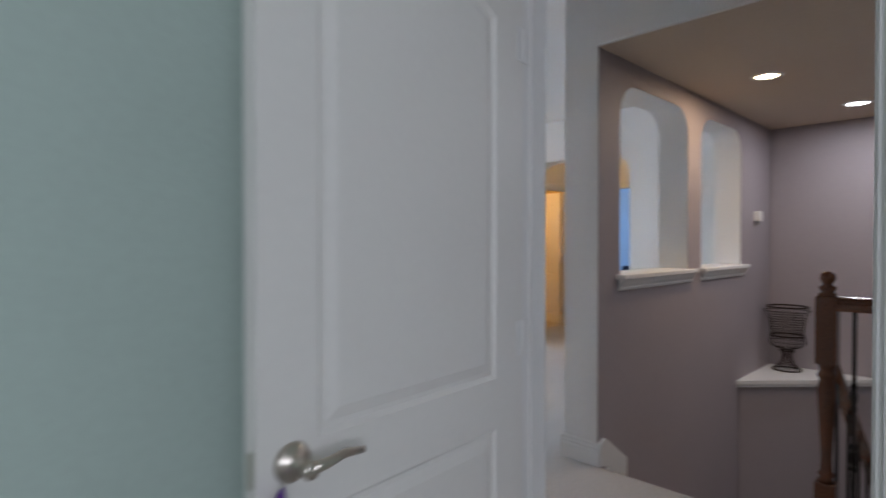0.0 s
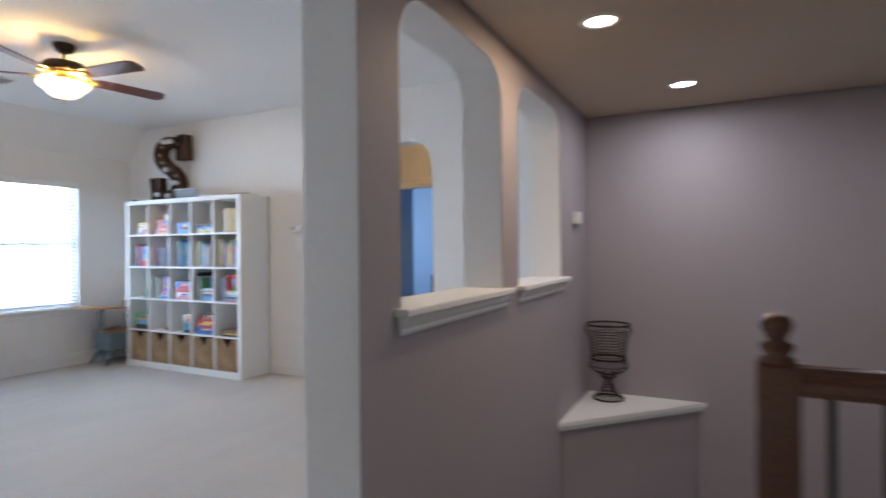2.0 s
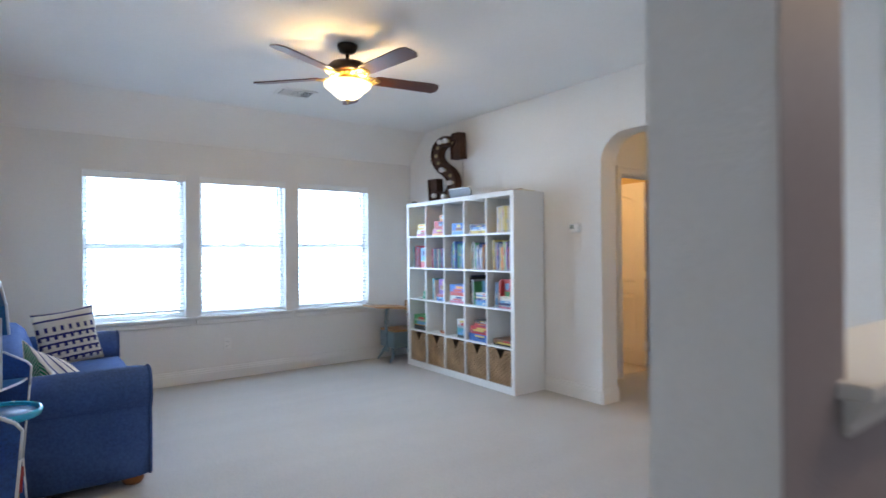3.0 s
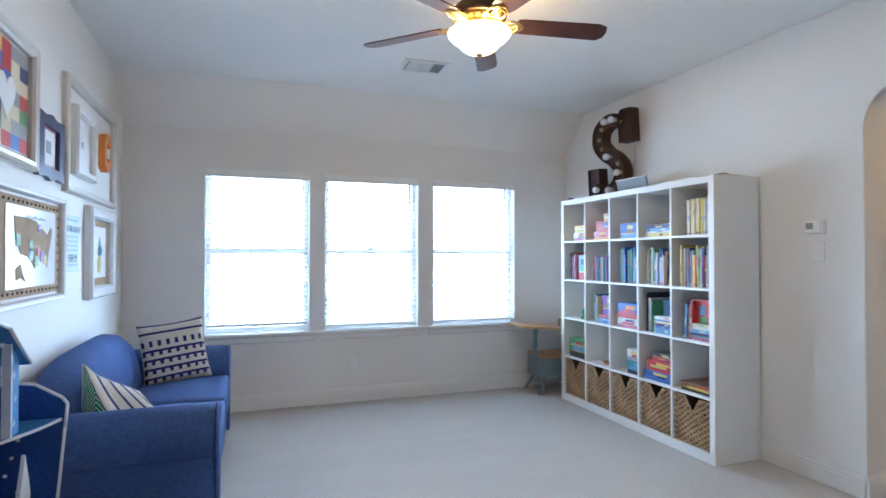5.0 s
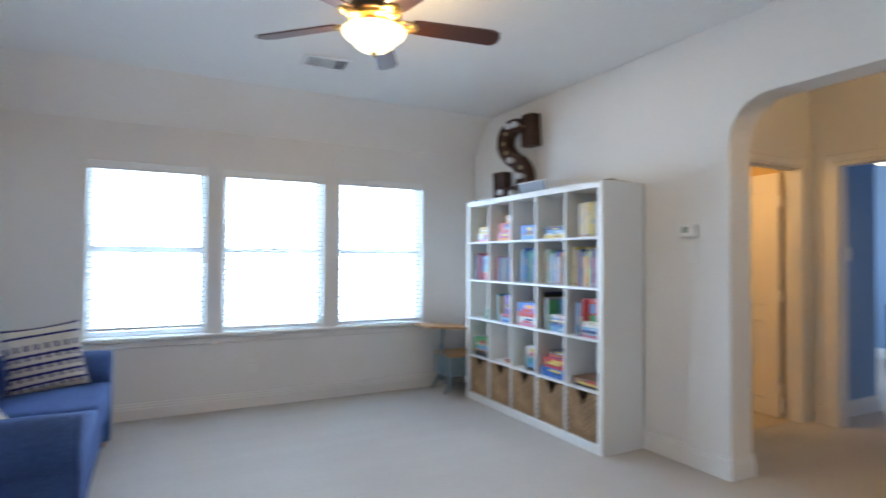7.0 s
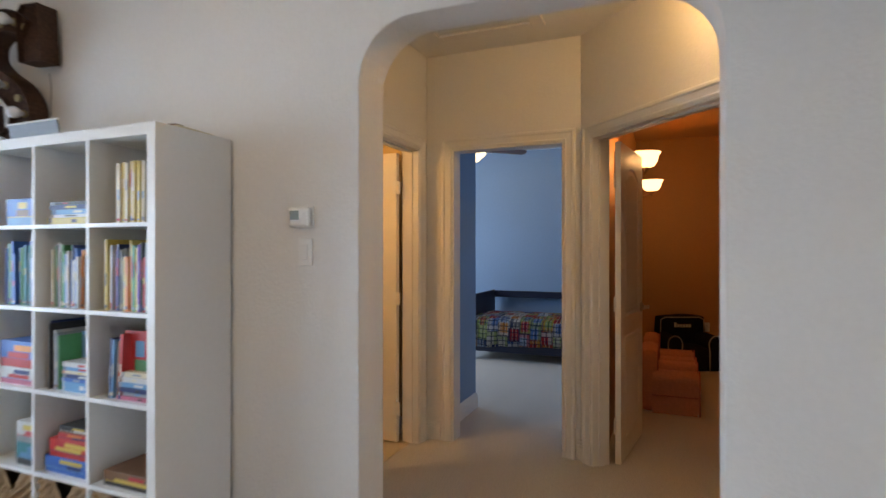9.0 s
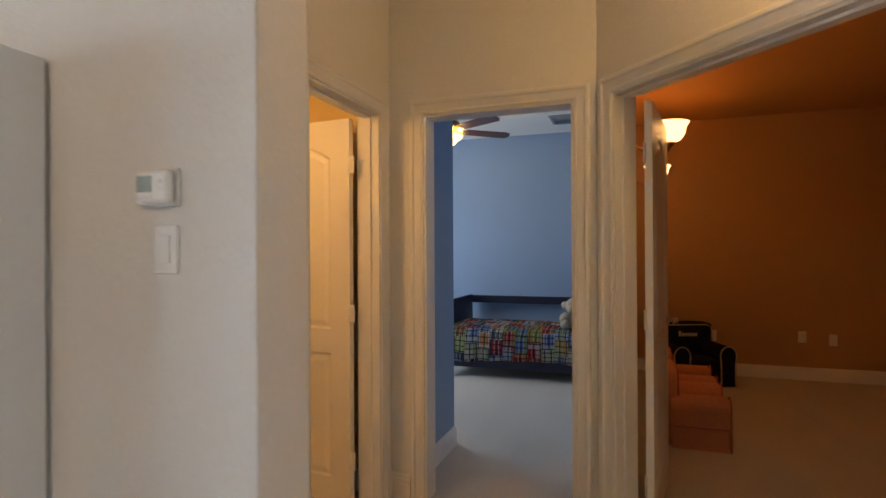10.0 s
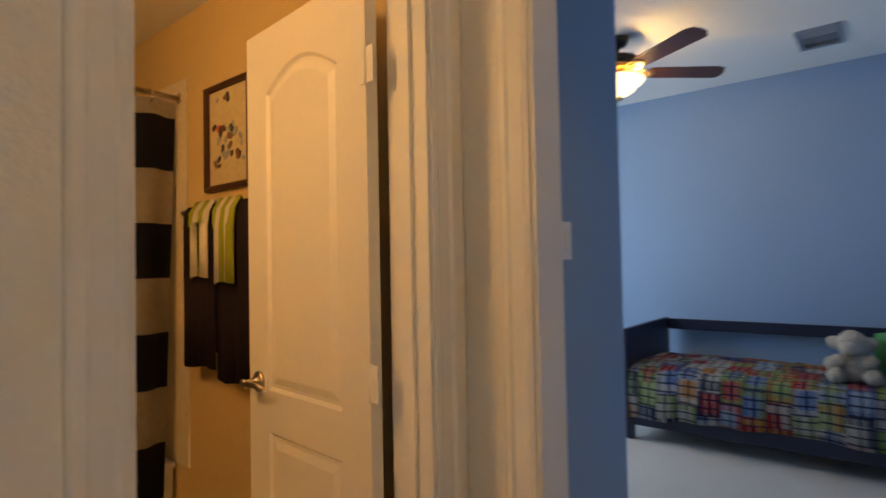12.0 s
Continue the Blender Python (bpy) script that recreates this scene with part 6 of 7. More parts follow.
for y in (0.375, -0.45):
    p = part("wall_post", boxed(0.126, y, 0.70, 0.146, y + 0.075, 1.03 if y > 0 else 1.02), material("pale blue printed board", (0.10, 0.33, 0.66), 0.3, vary=0.4, scale=24), doll)
    part("wall_edge", boxed(0.124, y - 0.010, 0.70, 0.152, y - 0.0005, 1.045 if y > 0 else 1.02), DEDGE, p)
    for k in range(4):
        zz, yy = 0.74 + 0.085 * k, y + 0.03 + 0.014 * (k % 2)
        bm = bmesh.new()
        for q in range(3):
            b2 = boxed(-0.0006, -0.013, -0.0016, 0.0006, 0.013, 0.0016)
            bmesh.ops.transform(b2, matrix=pose(0.1468, yy, zz, 60 * q, 0, 0), verts=b2.verts)
            tmp = bpy.data.meshes.new("arm")
            b2.to_mesh(tmp), b2.free()
            bm.from_mesh(tmp)
            bpy.data.meshes.remove(tmp)
        part("snowflake", bm, DEDGE, p)
for s in (1, -1):
    ridge = [(-0.13, 1.202), (-0.13 + s * 0.42, 1.082), (-0.13 + s * 0.617, 0.930)]
    for (ya, za), (yb, zb) in zip(ridge, ridge[1:]):
        bm = bmesh.new()
        quad = [(0.0, ya, za), (0.168, ya, za), (0.168, yb, zb), (0.0, yb, zb)]
        a = [bm.verts.new(q) for q in quad]
        b = [bm.verts.new((q[0], q[1], q[2] + 0.012)) for q in quad]
        bm.faces.new(a), bm.faces.new(b)
        for i in range(4):
            bm.faces.new((a[i], a[(i + 1) % 4], b[(i + 1) % 4], b[i]))
        bmesh.ops.recalc_face_normals(bm, faces=bm.faces)
        r = part("roof_board", bm, DMID, doll)
        part("board_edge", tube(bmesh.new(), [(0.17, ya, za + 0.006), (0.17, yb, zb + 0.006)], 0.007, 6), DEDGE, r)
# arched window panels printed on the back, as shallow relief
for y, z, w_, h_ in ((0.14, 0.70, 0.36, 0.28), (0.53, 0.70, 0.10, 0.12), (-0.24, 0.70, 0.2, 0.22), (0.44, 0.36, 0.18, 0.28), (0.12, 0.36, 0.2, 0.26)):
    arch = [(y - w_ / 2, z), (y + w_ / 2, z), (y + w_ / 2, z + h_ * 0.7)] + [(y + w_ / 2 * math.cos(math.pi * k / 8), z + h_ * 0.7 + h_ * 0.3 * math.sin(math.pi * k / 8)) for k in range(1, 8)] + [(y - w_ / 2, z + h_ * 0.7)]
    part("printed_arch", prism(bmesh.new(), arch, 0.0105, 0.0135, Matrix(((0, 1, 0, 0), (1, 0, 0, 0), (0, 0, 1, 0), (0, 0, 0, 1)))), DMID if z > 0.5 else DPURP, doll)
    for k in (-1, 0, 1):
        part("printed_stripe", boxed(0.0137, y + k * w_ * 0.3 - 0.012, z + 0.01, 0.0152, y + k * w_ * 0.3 + 0.012, z + h_ * 0.68), COVER["sky"] if k % 2 else COVER["white"], doll)
for k in range(9):
    a = rng.uniform(0, 6)
    y, z = 0.50, 0.10 + 0.065 * k
    part("snowflake", boxed(0.05 + 0.02 * (k % 3), 0.6035, z, 0.062 + 0.02 * (k % 3), 0.6047, z + 0.012), DEDGE, doll)
# turret silhouette and round pool
tur = [(0.0, 0.0), (0.13, 0.0), (0.115, 0.05), (0.12, 0.14), (0.10, 0.19), (0.075, 0.235), (0.065, 0.26), (0.055, 0.235), (0.03, 0.19), (0.01, 0.14), (0.018, 0.05)]
part("turret_cutout", prism(bmesh.new(), [(0.30 + u * 0.9, 0.332 + v * 1.2) for u, v in tur], 0.185, 0.197, Matrix(((0, 1, 0, 0), (1, 0, 0, 0), (0, 0, 1, 0), (0, 0, 0, 1)))), DEDGE, doll)
pool = thing("toy_pool", pose(1.49, 3.74, 0.0917) @ Matrix.Diagonal((0.85, 0.85, 1.03, 1)), "round blue toy balcony on a stand by the doll house", "toy")
bm = lathe(bmesh.new(), [(0.15, 0.60), (0.165, 0.605), (0.17, 0.62), (0.165, 0.63), (0.152, 0.626), (0.148, 0.615), (0.005, 0.613)], 30)
part("basin", bm, CYAN, pool)
part("water", lathe(bmesh.new(), [(0.147, 0.6155), (0.147, 0.6175), (0.002, 0.6178)], 30), DMID, pool)
part("stand", lathe(bmesh.new(), [(0.12, -0.089), (0.12, -0.074), (0.04, -0.06), (0.03, 0.56), (0.08, 0.60), (0.10, 0.602)], 20), DEDGE, pool)
# furniture inside
tc = thing("toy_chair", pose(1.405, 4.09, 0.70), "small purple toy chair in the doll house", "toy")
part("seat", boxed(-0.04, -0.05, 0.05, 0.05, 0.05, 0.065, 0.005), DPURP, tc)
part("backrest", boxed(-0.05, -0.05, 0.05, -0.04, 0.05, 0.17, 0.005), DPURP, tc)
for x, y in ((-0.035, -0.04), (0.04, -0.04), (-0.035, 0.04), (0.04, 0.04)):
    part("leg", boxed(x - 0.006, y - 0.006, 0, x + 0.006, y + 0.006, 0.05), DPURP, tc)
part("toy_frame", tube(bmesh.new(), [(0.03, -0.16, 0), (0.03, -0.16, 0.15), (0.03, -0.06, 0.16), (0.03, -0.06, 0.0)], 0.006, 6), NAVY, tc)
tb = thing("toy_bed", pose(1.395, 4.22, 0.70), "purple toy table with a white card in the doll house", "toy")
part("table_top", boxed(-0.05, -0.04, 0.05, 0.05, 0.05, 0.062, 0.004), DPURP, tb)
part("table_leg", boxed(-0.02, -0.02, 0, 0.02, 0.02, 0.05), DPURP, tb)
part("card", boxed(0.02, 0.05, 0.0, 0.025, 0.11, 0.035), DEDGE, tb)
tb = thing("toy_table", pose(1.43, 4.16, 0.33), "purple toy table with red food in the doll house", "toy")
part("table_top", boxed(-0.07, -0.09, 0.09, 0.07, 0.09, 0.10, 0.004), DPURP, tb)
part("table_leg", boxed(-0.03, -0.03, 0, 0.03, 0.03, 0.09), DPURP, tb)
bm = bmesh.new()
bmesh.ops.create_uvsphere(bm, u_segments=14, v_segments=8, radius=1)
for v in bm.verts:
    v.co = Vector((v.co.x * 0.035, v.co.y * 0.04, 0.115 + v.co.z * 0.015))
part("toy_food", bm, COVER["red"], tb)
part("toy_cup", lathe(bmesh.new(), [(0.012, 0.10), (0.017, 0.14), (0.015, 0.14)], 12, Matrix.Translation((0.03, -0.05, 0))), DEDGE, tb)
# red and green cloth stuffed under the roof
bm = bmesh.new()
bmesh.ops.create_uvsphere(bm, u_segments=24, v_segments=14, radius=1)
for v in bm.verts:
    d = 0.12 * noise.noise(v.co * 2.2)
    v.co = Vector((0.07 + v.co.x * 0.06 * (1 + d), -0.10 + v.co.y * 0.20 * (1 + d), max(0.0, 0.035 + v.co.z * 0.042 * (1 + d * 2))))
for f in bm.faces:
    f.smooth = True
STRIPE = material("red striped cloth", (0.5, 0.05, 0.05), 0.85, bump=0.5, bump_scale=200)
_n, _l = STRIPE.node_tree.nodes, STRIPE.node_tree.links
wv = _n.new("ShaderNodeTexWave")
wv.inputs["Scale"].default_value, wv.inputs["Distortion"].default_value, wv.inputs["Detail"].default_value = 16, 5, 1
rp = _n.new("ShaderNodeValToRGB")
rp.color_ramp.interpolation = "CONSTANT"
rp.color_ramp.elements[0].color, rp.color_ramp.elements[1].color = (0.42, 0.03, 0.04, 1), (0.62, 0.55, 0.48, 1)
rp.color_ramp.elements[1].position = 0.55
e = rp.color_ramp.elements.new(0.8)
e.color = (0.20, 0.36, 0.14, 1)
_l.new(wv.outputs["Fac"], rp.inputs["Fac"])
_l.new(rp.outputs["Color"], _n["Principled BSDF"].inputs["Base Color"])
ob = part("doll_blanket", bm, STRIPE)
ob.matrix_world = pose(1.345, 4.05, 1.03)
tagged(ob, "crumpled red and green striped doll blanket", "blanket")
# toy stall with a red cloth in front of the doll house
ts = thing("toy_stall", pose(1.455, 4.42, 0) @ Matrix.Diagonal((0.7, 0.8, 0.95, 1)), "yellow toy stall with a red cloth roof", "toy")
for x, y in ((-0.10, -0.12), (0.10, -0.12), (-0.10, 0.12), (0.10, 0.12)):
    part("post", boxed(x - 0.012, y - 0.012, 0.0, x + 0.012, y + 0.012, 0.29), COVER["yellow"], ts)
bm = prism(bmesh.new(), [(-0.15, 0.25), (-0.14, 0.24), (-0.10, 0.285), (0.10, 0.285), (0.14, 0.24), (0.15, 0.25), (0.11, 0.30), (-0.11, 0.30)], -0.14, 0.14, pose(0, 0, 0, 0, 0, 90))
part("cloth_roof", bm, COVER["red"], ts)
part("counter", boxed(-0.10, -0.12, 0.12, 0.10, 0.12, 0.135), COVER["yellow"], ts)

# ---- blue bedroom ----
NAVYW = material("navy painted bed wood", (0.012, 0.016, 0.04), 0.4, vary=0.1)
QUILT = material("patchwork plaid quilt", (0.4, 0.4, 0.4), 0.9, bump=0.5, bump_scale=250, spec=0.1)
_n, _l = QUILT.node_tree.nodes, QUILT.node_tree.links
_co = _n.new("ShaderNodeTexCoord")


def _op(o, a, b=0.0):
    x = _n.new("ShaderNodeMath")
    x.operation = o
    for i, q in enumerate((a, b)):
        if isinstance(q, (int, float)):
            x.inputs[i].default_value = q
        else:
            _l.new(q, x.inputs[i])
    return x.outputs[0]


_sep = _n.new("ShaderNodeSeparateXYZ")
_l.new(_co.outputs["UV"], _sep.inputs[0])
PATCH_U, PATCH_V = 0.136, 0.17
_v = _op("DIVIDE", _sep.outputs["Y"], PATCH_V)
_u = _op("DIVIDE", _sep.outputs["X"], PATCH_U)
_v = _op("ADD", _v, _op("MULTIPLY", _op("FLOOR", _u), 0.37))
_cmb = _n.new("ShaderNodeCombineXYZ")
_l.new(_op("FLOOR", _u), _cmb.inputs[0])
_l.new(_op("FLOOR", _v), _cmb.inputs[1])
_wn = _n.new("ShaderNodeTexWhiteNoise")
_wn.noise_dimensions = "2D"
_l.new(_cmb.outputs[0], _wn.inputs["Vector"])
_rgb = _n.new("ShaderNodeSeparateColor")
_l.new(_wn.outputs["Color"], _rgb.inputs[0])


def _pick(fac, colors):
    """One of the cloths, by chance."""
    r = _n.new("ShaderNodeValToRGB")
    r.color_ramp.interpolation = "CONSTANT"
    for i, c in enumerate(colors):
        el = r.color_ramp.elements[0] if i == 0 else r.color_ramp.elements.new(i / len(colors))
        el.position, el.color = i / len(colors), (*c, 1)
    _l.new(fac, r.inputs["Fac"])
    return r.outputs["Color"]


def _over(fac, a, b):
    """Threads b woven over a."""
    x = _n.new("ShaderNodeMix")
    x.data_type = "RGBA"
    _l.new(fac, x.inputs["Factor"])
    _l.new(a, x.inputs["A"])
    if isinstance(b, tuple):
        x.inputs["B"].default_value = (*b, 1)
    else:
        _l.new(b, x.inputs["B"])
    return x.outputs["Result"]


def _stripe(coord, times, shift, width, amount):
    return _op("MULTIPLY", _op("LESS_THAN", _op("FRACT", _op("ADD", _op("MULTIPLY", coord, times), shift)), width), amount)


_ground = _pick(_rgb.outputs["Red"], ((0.66, 0.63, 0.58), (0.30, 0.42, 0.13), (0.12, 0.22, 0.52), (0.60, 0.57, 0.52), (0.52, 0.05, 0.05), (0.035, 0.045, 0.14), (0.44, 0.52, 0.22), (0.62, 0.24, 0.05), (0.34, 0.45, 0.62)))
_second = _pick(_rgb.outputs["Green"], ((0.52, 0.08, 0.07), (0.10, 0.15, 0.36), (0.66, 0.63, 0.58), (0.64, 0.30, 0.06), (0.04, 0.05, 0.11), (0.28, 0.36, 0.12), (0.66, 0.63, 0.58)))
_shift = _op("MULTIPLY", _rgb.outputs["Blue"], 5.0)
_c = _over(_stripe(_u, 1.0, _shift, 0.34, 0.75), _ground, _second)
_c = _over(_stripe(_v, 1.0, _shift, 0.30, 0.65), _c, _second)
_c = _over(_stripe(_u, 3.0, _shift, 0.14, 0.8), _c, (0.66, 0.63, 0.58))
_c = _over(_stripe(_v, 3.0, _shift, 0.2, 0.85), _c, (0.02, 0.025, 0.06))
_c = _over(_stripe(_u, 2.0, _shift, 0.17, 0.85), _c, (0.02, 0.025, 0.06))
_l.new(_c, _n["Principled BSDF"].inputs["Base Color"])

BX0, BX1, BY0, BY1 = 10.02, 11.02, 3.56, 5.26
bed = thing("daybed", pose(BX0, BY0, 0), "navy wooden daybed with a plaid patchwork quilt", "bed")
part("back_rail", boxed(BX1 - BX0 - 0.03, 0.0, 0.70, BX1 - BX0, BY1 - BY0, 0.79, 0.004), NAVYW, bed)
part("back_lower_rail", boxed(BX1 - BX0 - 0.03, 0.0, 0.22, BX1 - BX0, BY1 - BY0, 0.34, 0.004), NAVYW, bed)
part("end_panel", boxed(0.0, BY1 - BY0 - 0.002, 0.10, BX1 - BX0, BY1 - BY0 + 0.035, 0.80, 0.006), NAVYW, bed)
part("end_panel", boxed(0.0, -0.035, 0.10, BX1 - BX0, 0.002, 0.80, 0.006), NAVYW, bed)
part("front_rail", boxed(0.02, 0.0, 0.10, 0.045, BY1 - BY0, 0.24, 0.004), NAVYW, bed)
for x in (0.0, BX1 - BX0 - 0.06):
    for y in (-0.036, BY1 - BY0 - 0.024):
        part("leg", boxed(x, y, 0.0, x + 0.06, y + 0.06, 0.12, 0.004), NAVYW, bed)
part("mattress", boxed(0.05, 0.01, 0.24, BX1 - BX0 - 0.035, BY1 - BY0 - 0.01, 0.50, 0.04, 3), PAPER, bed)
bm = bmesh.new()
uv = bm.loops.layers.uv.new("UVMap")
sec = [(0.95, 0.50), (0.80, 0.525), (0.60, 0.535), (0.40, 0.535), (0.20, 0.53), (0.08, 0.52), (0.025, 0.50), (0.0, 0.45), (-0.012, 0.36), (-0.018, 0.28), (-0.012, 0.17)]
ny, rows_, dist = 40, [], [0.0]
for (a, b), (c, d) in zip(sec, sec[1:]):
    dist.append(dist[-1] + math.hypot(c - a, d - b))
for j in range(ny + 1):
    y = 0.004 + (BY1 - BY0 - 0.008) * j / ny
    ring = []
    for k, (x, z) in enumerate(sec):
        wob = 0.012 * noise.noise(Vector((x * 5, y * 5, 1.0)))
        hang = max(0.0, (0.45 - z)) * 0.09 * math.sin(y * 17 + 2 * math.sin(y * 5)) if x < 0.05 else 0.0
        ring.append(bm.verts.new((x - hang, y, z + wob + (0.03 * math.sin(y * 2.2) if k == len(sec) - 1 else 0))))
    rows_.append(ring)
for j in range(ny):
    for k in range(len(sec) - 1):
        f = bm.faces.new((rows_[j][k], rows_[j + 1][k], rows_[j + 1][k + 1], rows_[j][k + 1]))
        f.smooth = True
        for lp, (jj, kk) in zip(f.loops, ((j, k), (j + 1, k), (j + 1, k + 1), (j, k + 1))):
            lp[uv].uv = ((BY1 - BY0) * jj / ny, dist[kk])
bmesh.ops.solidify(bm, geom=bm.faces[:], thickness=0.012)
part("quilt", bm, QUILT, bed, "plaid patchwork quilt")
plush = bmesh.new()
for x, y, z, r in ((0, 0, 0.10, 0.105), (-0.02, 0.02, 0.235, 0.085), (-0.10, 0.03, 0.215, 0.045), (0.0, 0.11, 0.24, 0.04), (0.0, -0.07, 0.24, 0.04), (-0.09, 0.10, 0.05, 0.05), (-0.09, -0.08, 0.05, 0.05), (-0.08, 0.09, 0.14, 0.04), (-0.08, -0.07, 0.14, 0.04), (0.02, 0.12, 0.10, 0.05)):
    q = bmesh.ops.create_icosphere(plush, subdivisions=3, radius=r, matrix=Matrix.Translation((x, y, z)))
for v in plush.verts:
    v.co += 0.008 * Vector(noise.noise_vector(v.co * 40))
for f in plush.faces:
    f.smooth = True
ob = part("plush_dog", plush, material("cream plush", (0.46, 0.39, 0.32), 0.95, vary=0.35, scale=9, bump=1.0, bump_scale=200))
ob.matrix_world = pose(10.27, 3.92, 0.525)
tagged(ob, "cream plush dog sitting on the plaid quilt", "plush toy")
gp = thing("green_pillow", pose(10.55, 3.72, 0.53, 0, 0, 0), "green pillow lying on the plaid quilt", "pillow")
part("pillow_cover", puffy(bmesh.new(), -0.2, -0.12, 0.0, 0.2, 0.12, 0.26, 0.2, 0.03), material("green pillow cloth", (0.06, 0.25, 0.07), 0.9), gp)

# ---- bathroom ----
CURT_D = material("near-black curtain cloth", (0.018, 0.018, 0.03), 0.85, bump=0.4, bump_scale=300)
CURT_L = material("cream curtain cloth", (0.76, 0.69, 0.58), 0.85, bump=0.4, bump_scale=300)
CHROME = material("polished nickel", (0.62, 0.55, 0.45), 0.18, 1.0)
cur = thing("shower_curtain", Matrix(), "black and cream striped shower curtain hanging on rings", "curtain")
bands = [(1.955, 2.025)] + [(1.955 - 0.229 * (k + 1), 1.955 - 0.229 * k) for k in range(8)]
for i, (z0, z1) in enumerate(bands):
    bm = bmesh.new()
    prev = None
    for k in range(73):
        x = 5.72 + 1.43 * k / 72
        am = 0.022
        y = 6.13 + am * math.sin(k * 0.82) + 0.008 * math.sin(k * 0.31 + 1)
        now = tuple(bm.verts.new((5.72 + (x - 5.72) * (1 - 0.025 * (2.0 - z)), y, z)) for z in (z0, z1))
        if prev:
            f = bm.faces.new((prev[0], now[0], now[1], prev[1]))
            f.smooth = True
        prev = now
    bmesh.ops.solidify(bm, geom=bm.faces[:], thickness=0.003)
    part("curtain_stripe", bm, CURT_L if i % 2 == 0 else CURT_D, cur)
for k in range(10):
    x = 5.78 + 0.14 * k
    part("curtain_ring", tube(bmesh.new(), [(x, 6.125 + 0.028 * math.cos(a * math.pi / 6), 2.03 + 0.03 * math.sin(a * math.pi / 6)) for a in range(12)], 0.003, 5, closed=True), CHROME, cur)
rod = thing("curtain_rod", Matrix(), "polished shower curtain rod fixed to the wall", "curtain rod")
part("rod", tube(bmesh.new(), [(5.66, 6.125, 2.045), (7.16, 6.125, 2.045)], 0.011, 12), CHROME, rod)
part("flange", lathe(bmesh.new(), [(0.028, 0), (0.026, 0.008), (0.014, 0.012)], 16, pose(7.168, 6.125, 2.045, 0, -90, 0)), CHROME, rod)
tub = thing("bathtub", Matrix(), "white bathtub behind the striped shower curtain", "bathtub")
part("tub_apron", boxed(5.67, 6.20, 0.006, 7.165, 6.26, 0.46, 0.015, 3), PLASTIC, tub)
part("tub_rim", boxed(5.67, 6.18, 0.44, 7.165, 7.45, 0.47, 0.01), PLASTIC, tub)
part("surround", boxed(7.160, 6.06, 0.47, 7.168, 7.48, 2.12), material("cream tub surround", (0.66, 0.58, 0.44), 0.3), tub)
part("surround", boxed(5.67, 7.485, 0.47, 7.158, 7.495, 2.12), material("cream tub surround", (0.66, 0.58, 0.44), 0.3), tub)
# framed print on the bathroom wall (faces -x): local x along -y
mw = Matrix.Translation((7.168, 5.885, 1.61)) @ Matrix(((0, 1, 0, 0), (-1, 0, 0, 0), (0, 0, 1, 0), (0, 0, 0, 1)))
t = thing("framed_print", mw, "botanical print in a dark wood frame in the bathroom", "picture")
w, h = 0.33, 0.42
part("picture_frame", sweep(bmesh.new(), [(0, 0), (w, 0), (w, h), (0, h)], [(0, 0), (0, 0.02), (0.006, 0.026), (0.02, 0.022), (0.024, 0.01), (0.024, 0)], Matrix(), closed=True), material("dark mahogany frame", (0.06, 0.02, 0.012), 0.35), t)
part("print", boxed(0.022, -0.008, 0.022, w - 0.022, -0.003, h - 0.022), material("aged print paper", (0.60, 0.50, 0.30), 0.5, vary=0.1), t)
leaf_rng = random.Random(11)
for k in range(34):
    x, z = w / 2 + leaf_rng.gauss(0, 0.05), h / 2 + leaf_rng.gauss(0, 0.085)
    x, z = min(max(x, 0.06), w - 0.06), min(max(z, 0.06), h - 0.06)
    r, a = leaf_rng.uniform(0.012, 0.028), leaf_rng.uniform(0, 6.28)
    pts = [(x + r * math.cos(a + q) * (0.45 + 0.55 * abs(math.cos(q))), z + r * math.sin(a + q) * (0.45 + 0.55 * abs(math.cos(q)))) for q in [2 * math.pi * i / 9 for i in range(9)]]
    part("printed_leaf", prism(bmesh.new(), pts, -0.0090 - 0.00002 * k, -0.0081), COVER[leaf_rng.choice(["grey", "black", "brown", "grey"]) if k else "red"], t)
# towel bar with towels
bar = thing("towel_bar", Matrix(), "polished towel bar on the bathroom wall", "towel bar")
part("bar", tube(bmesh.new(), [(7.10, 5.38, 1.53), (7.10, 5.97, 1.53)], 0.008, 10), CHROME, bar)
for y in (5.38, 5.97):
    part("post", tube(bmesh.new(), [(7.168, y, 1.53), (7.10, y, 1.53)], 0.011, 10), CHROME, bar)
TOWEL = material("black terry towel", (0.022, 0.016, 0.022), 0.95, bump=1.0, bump_scale=260, spec=0.1)
LIME = material("lime terry towel", (0.34, 0.38, 0.05), 0.95, bump=1.0, bump_scale=260, spec=0.1)
CREAMT = material("cream terry towel", (0.62, 0.58, 0.46), 0.95, bump=1.0, bump_scale=260, spec=0.1)


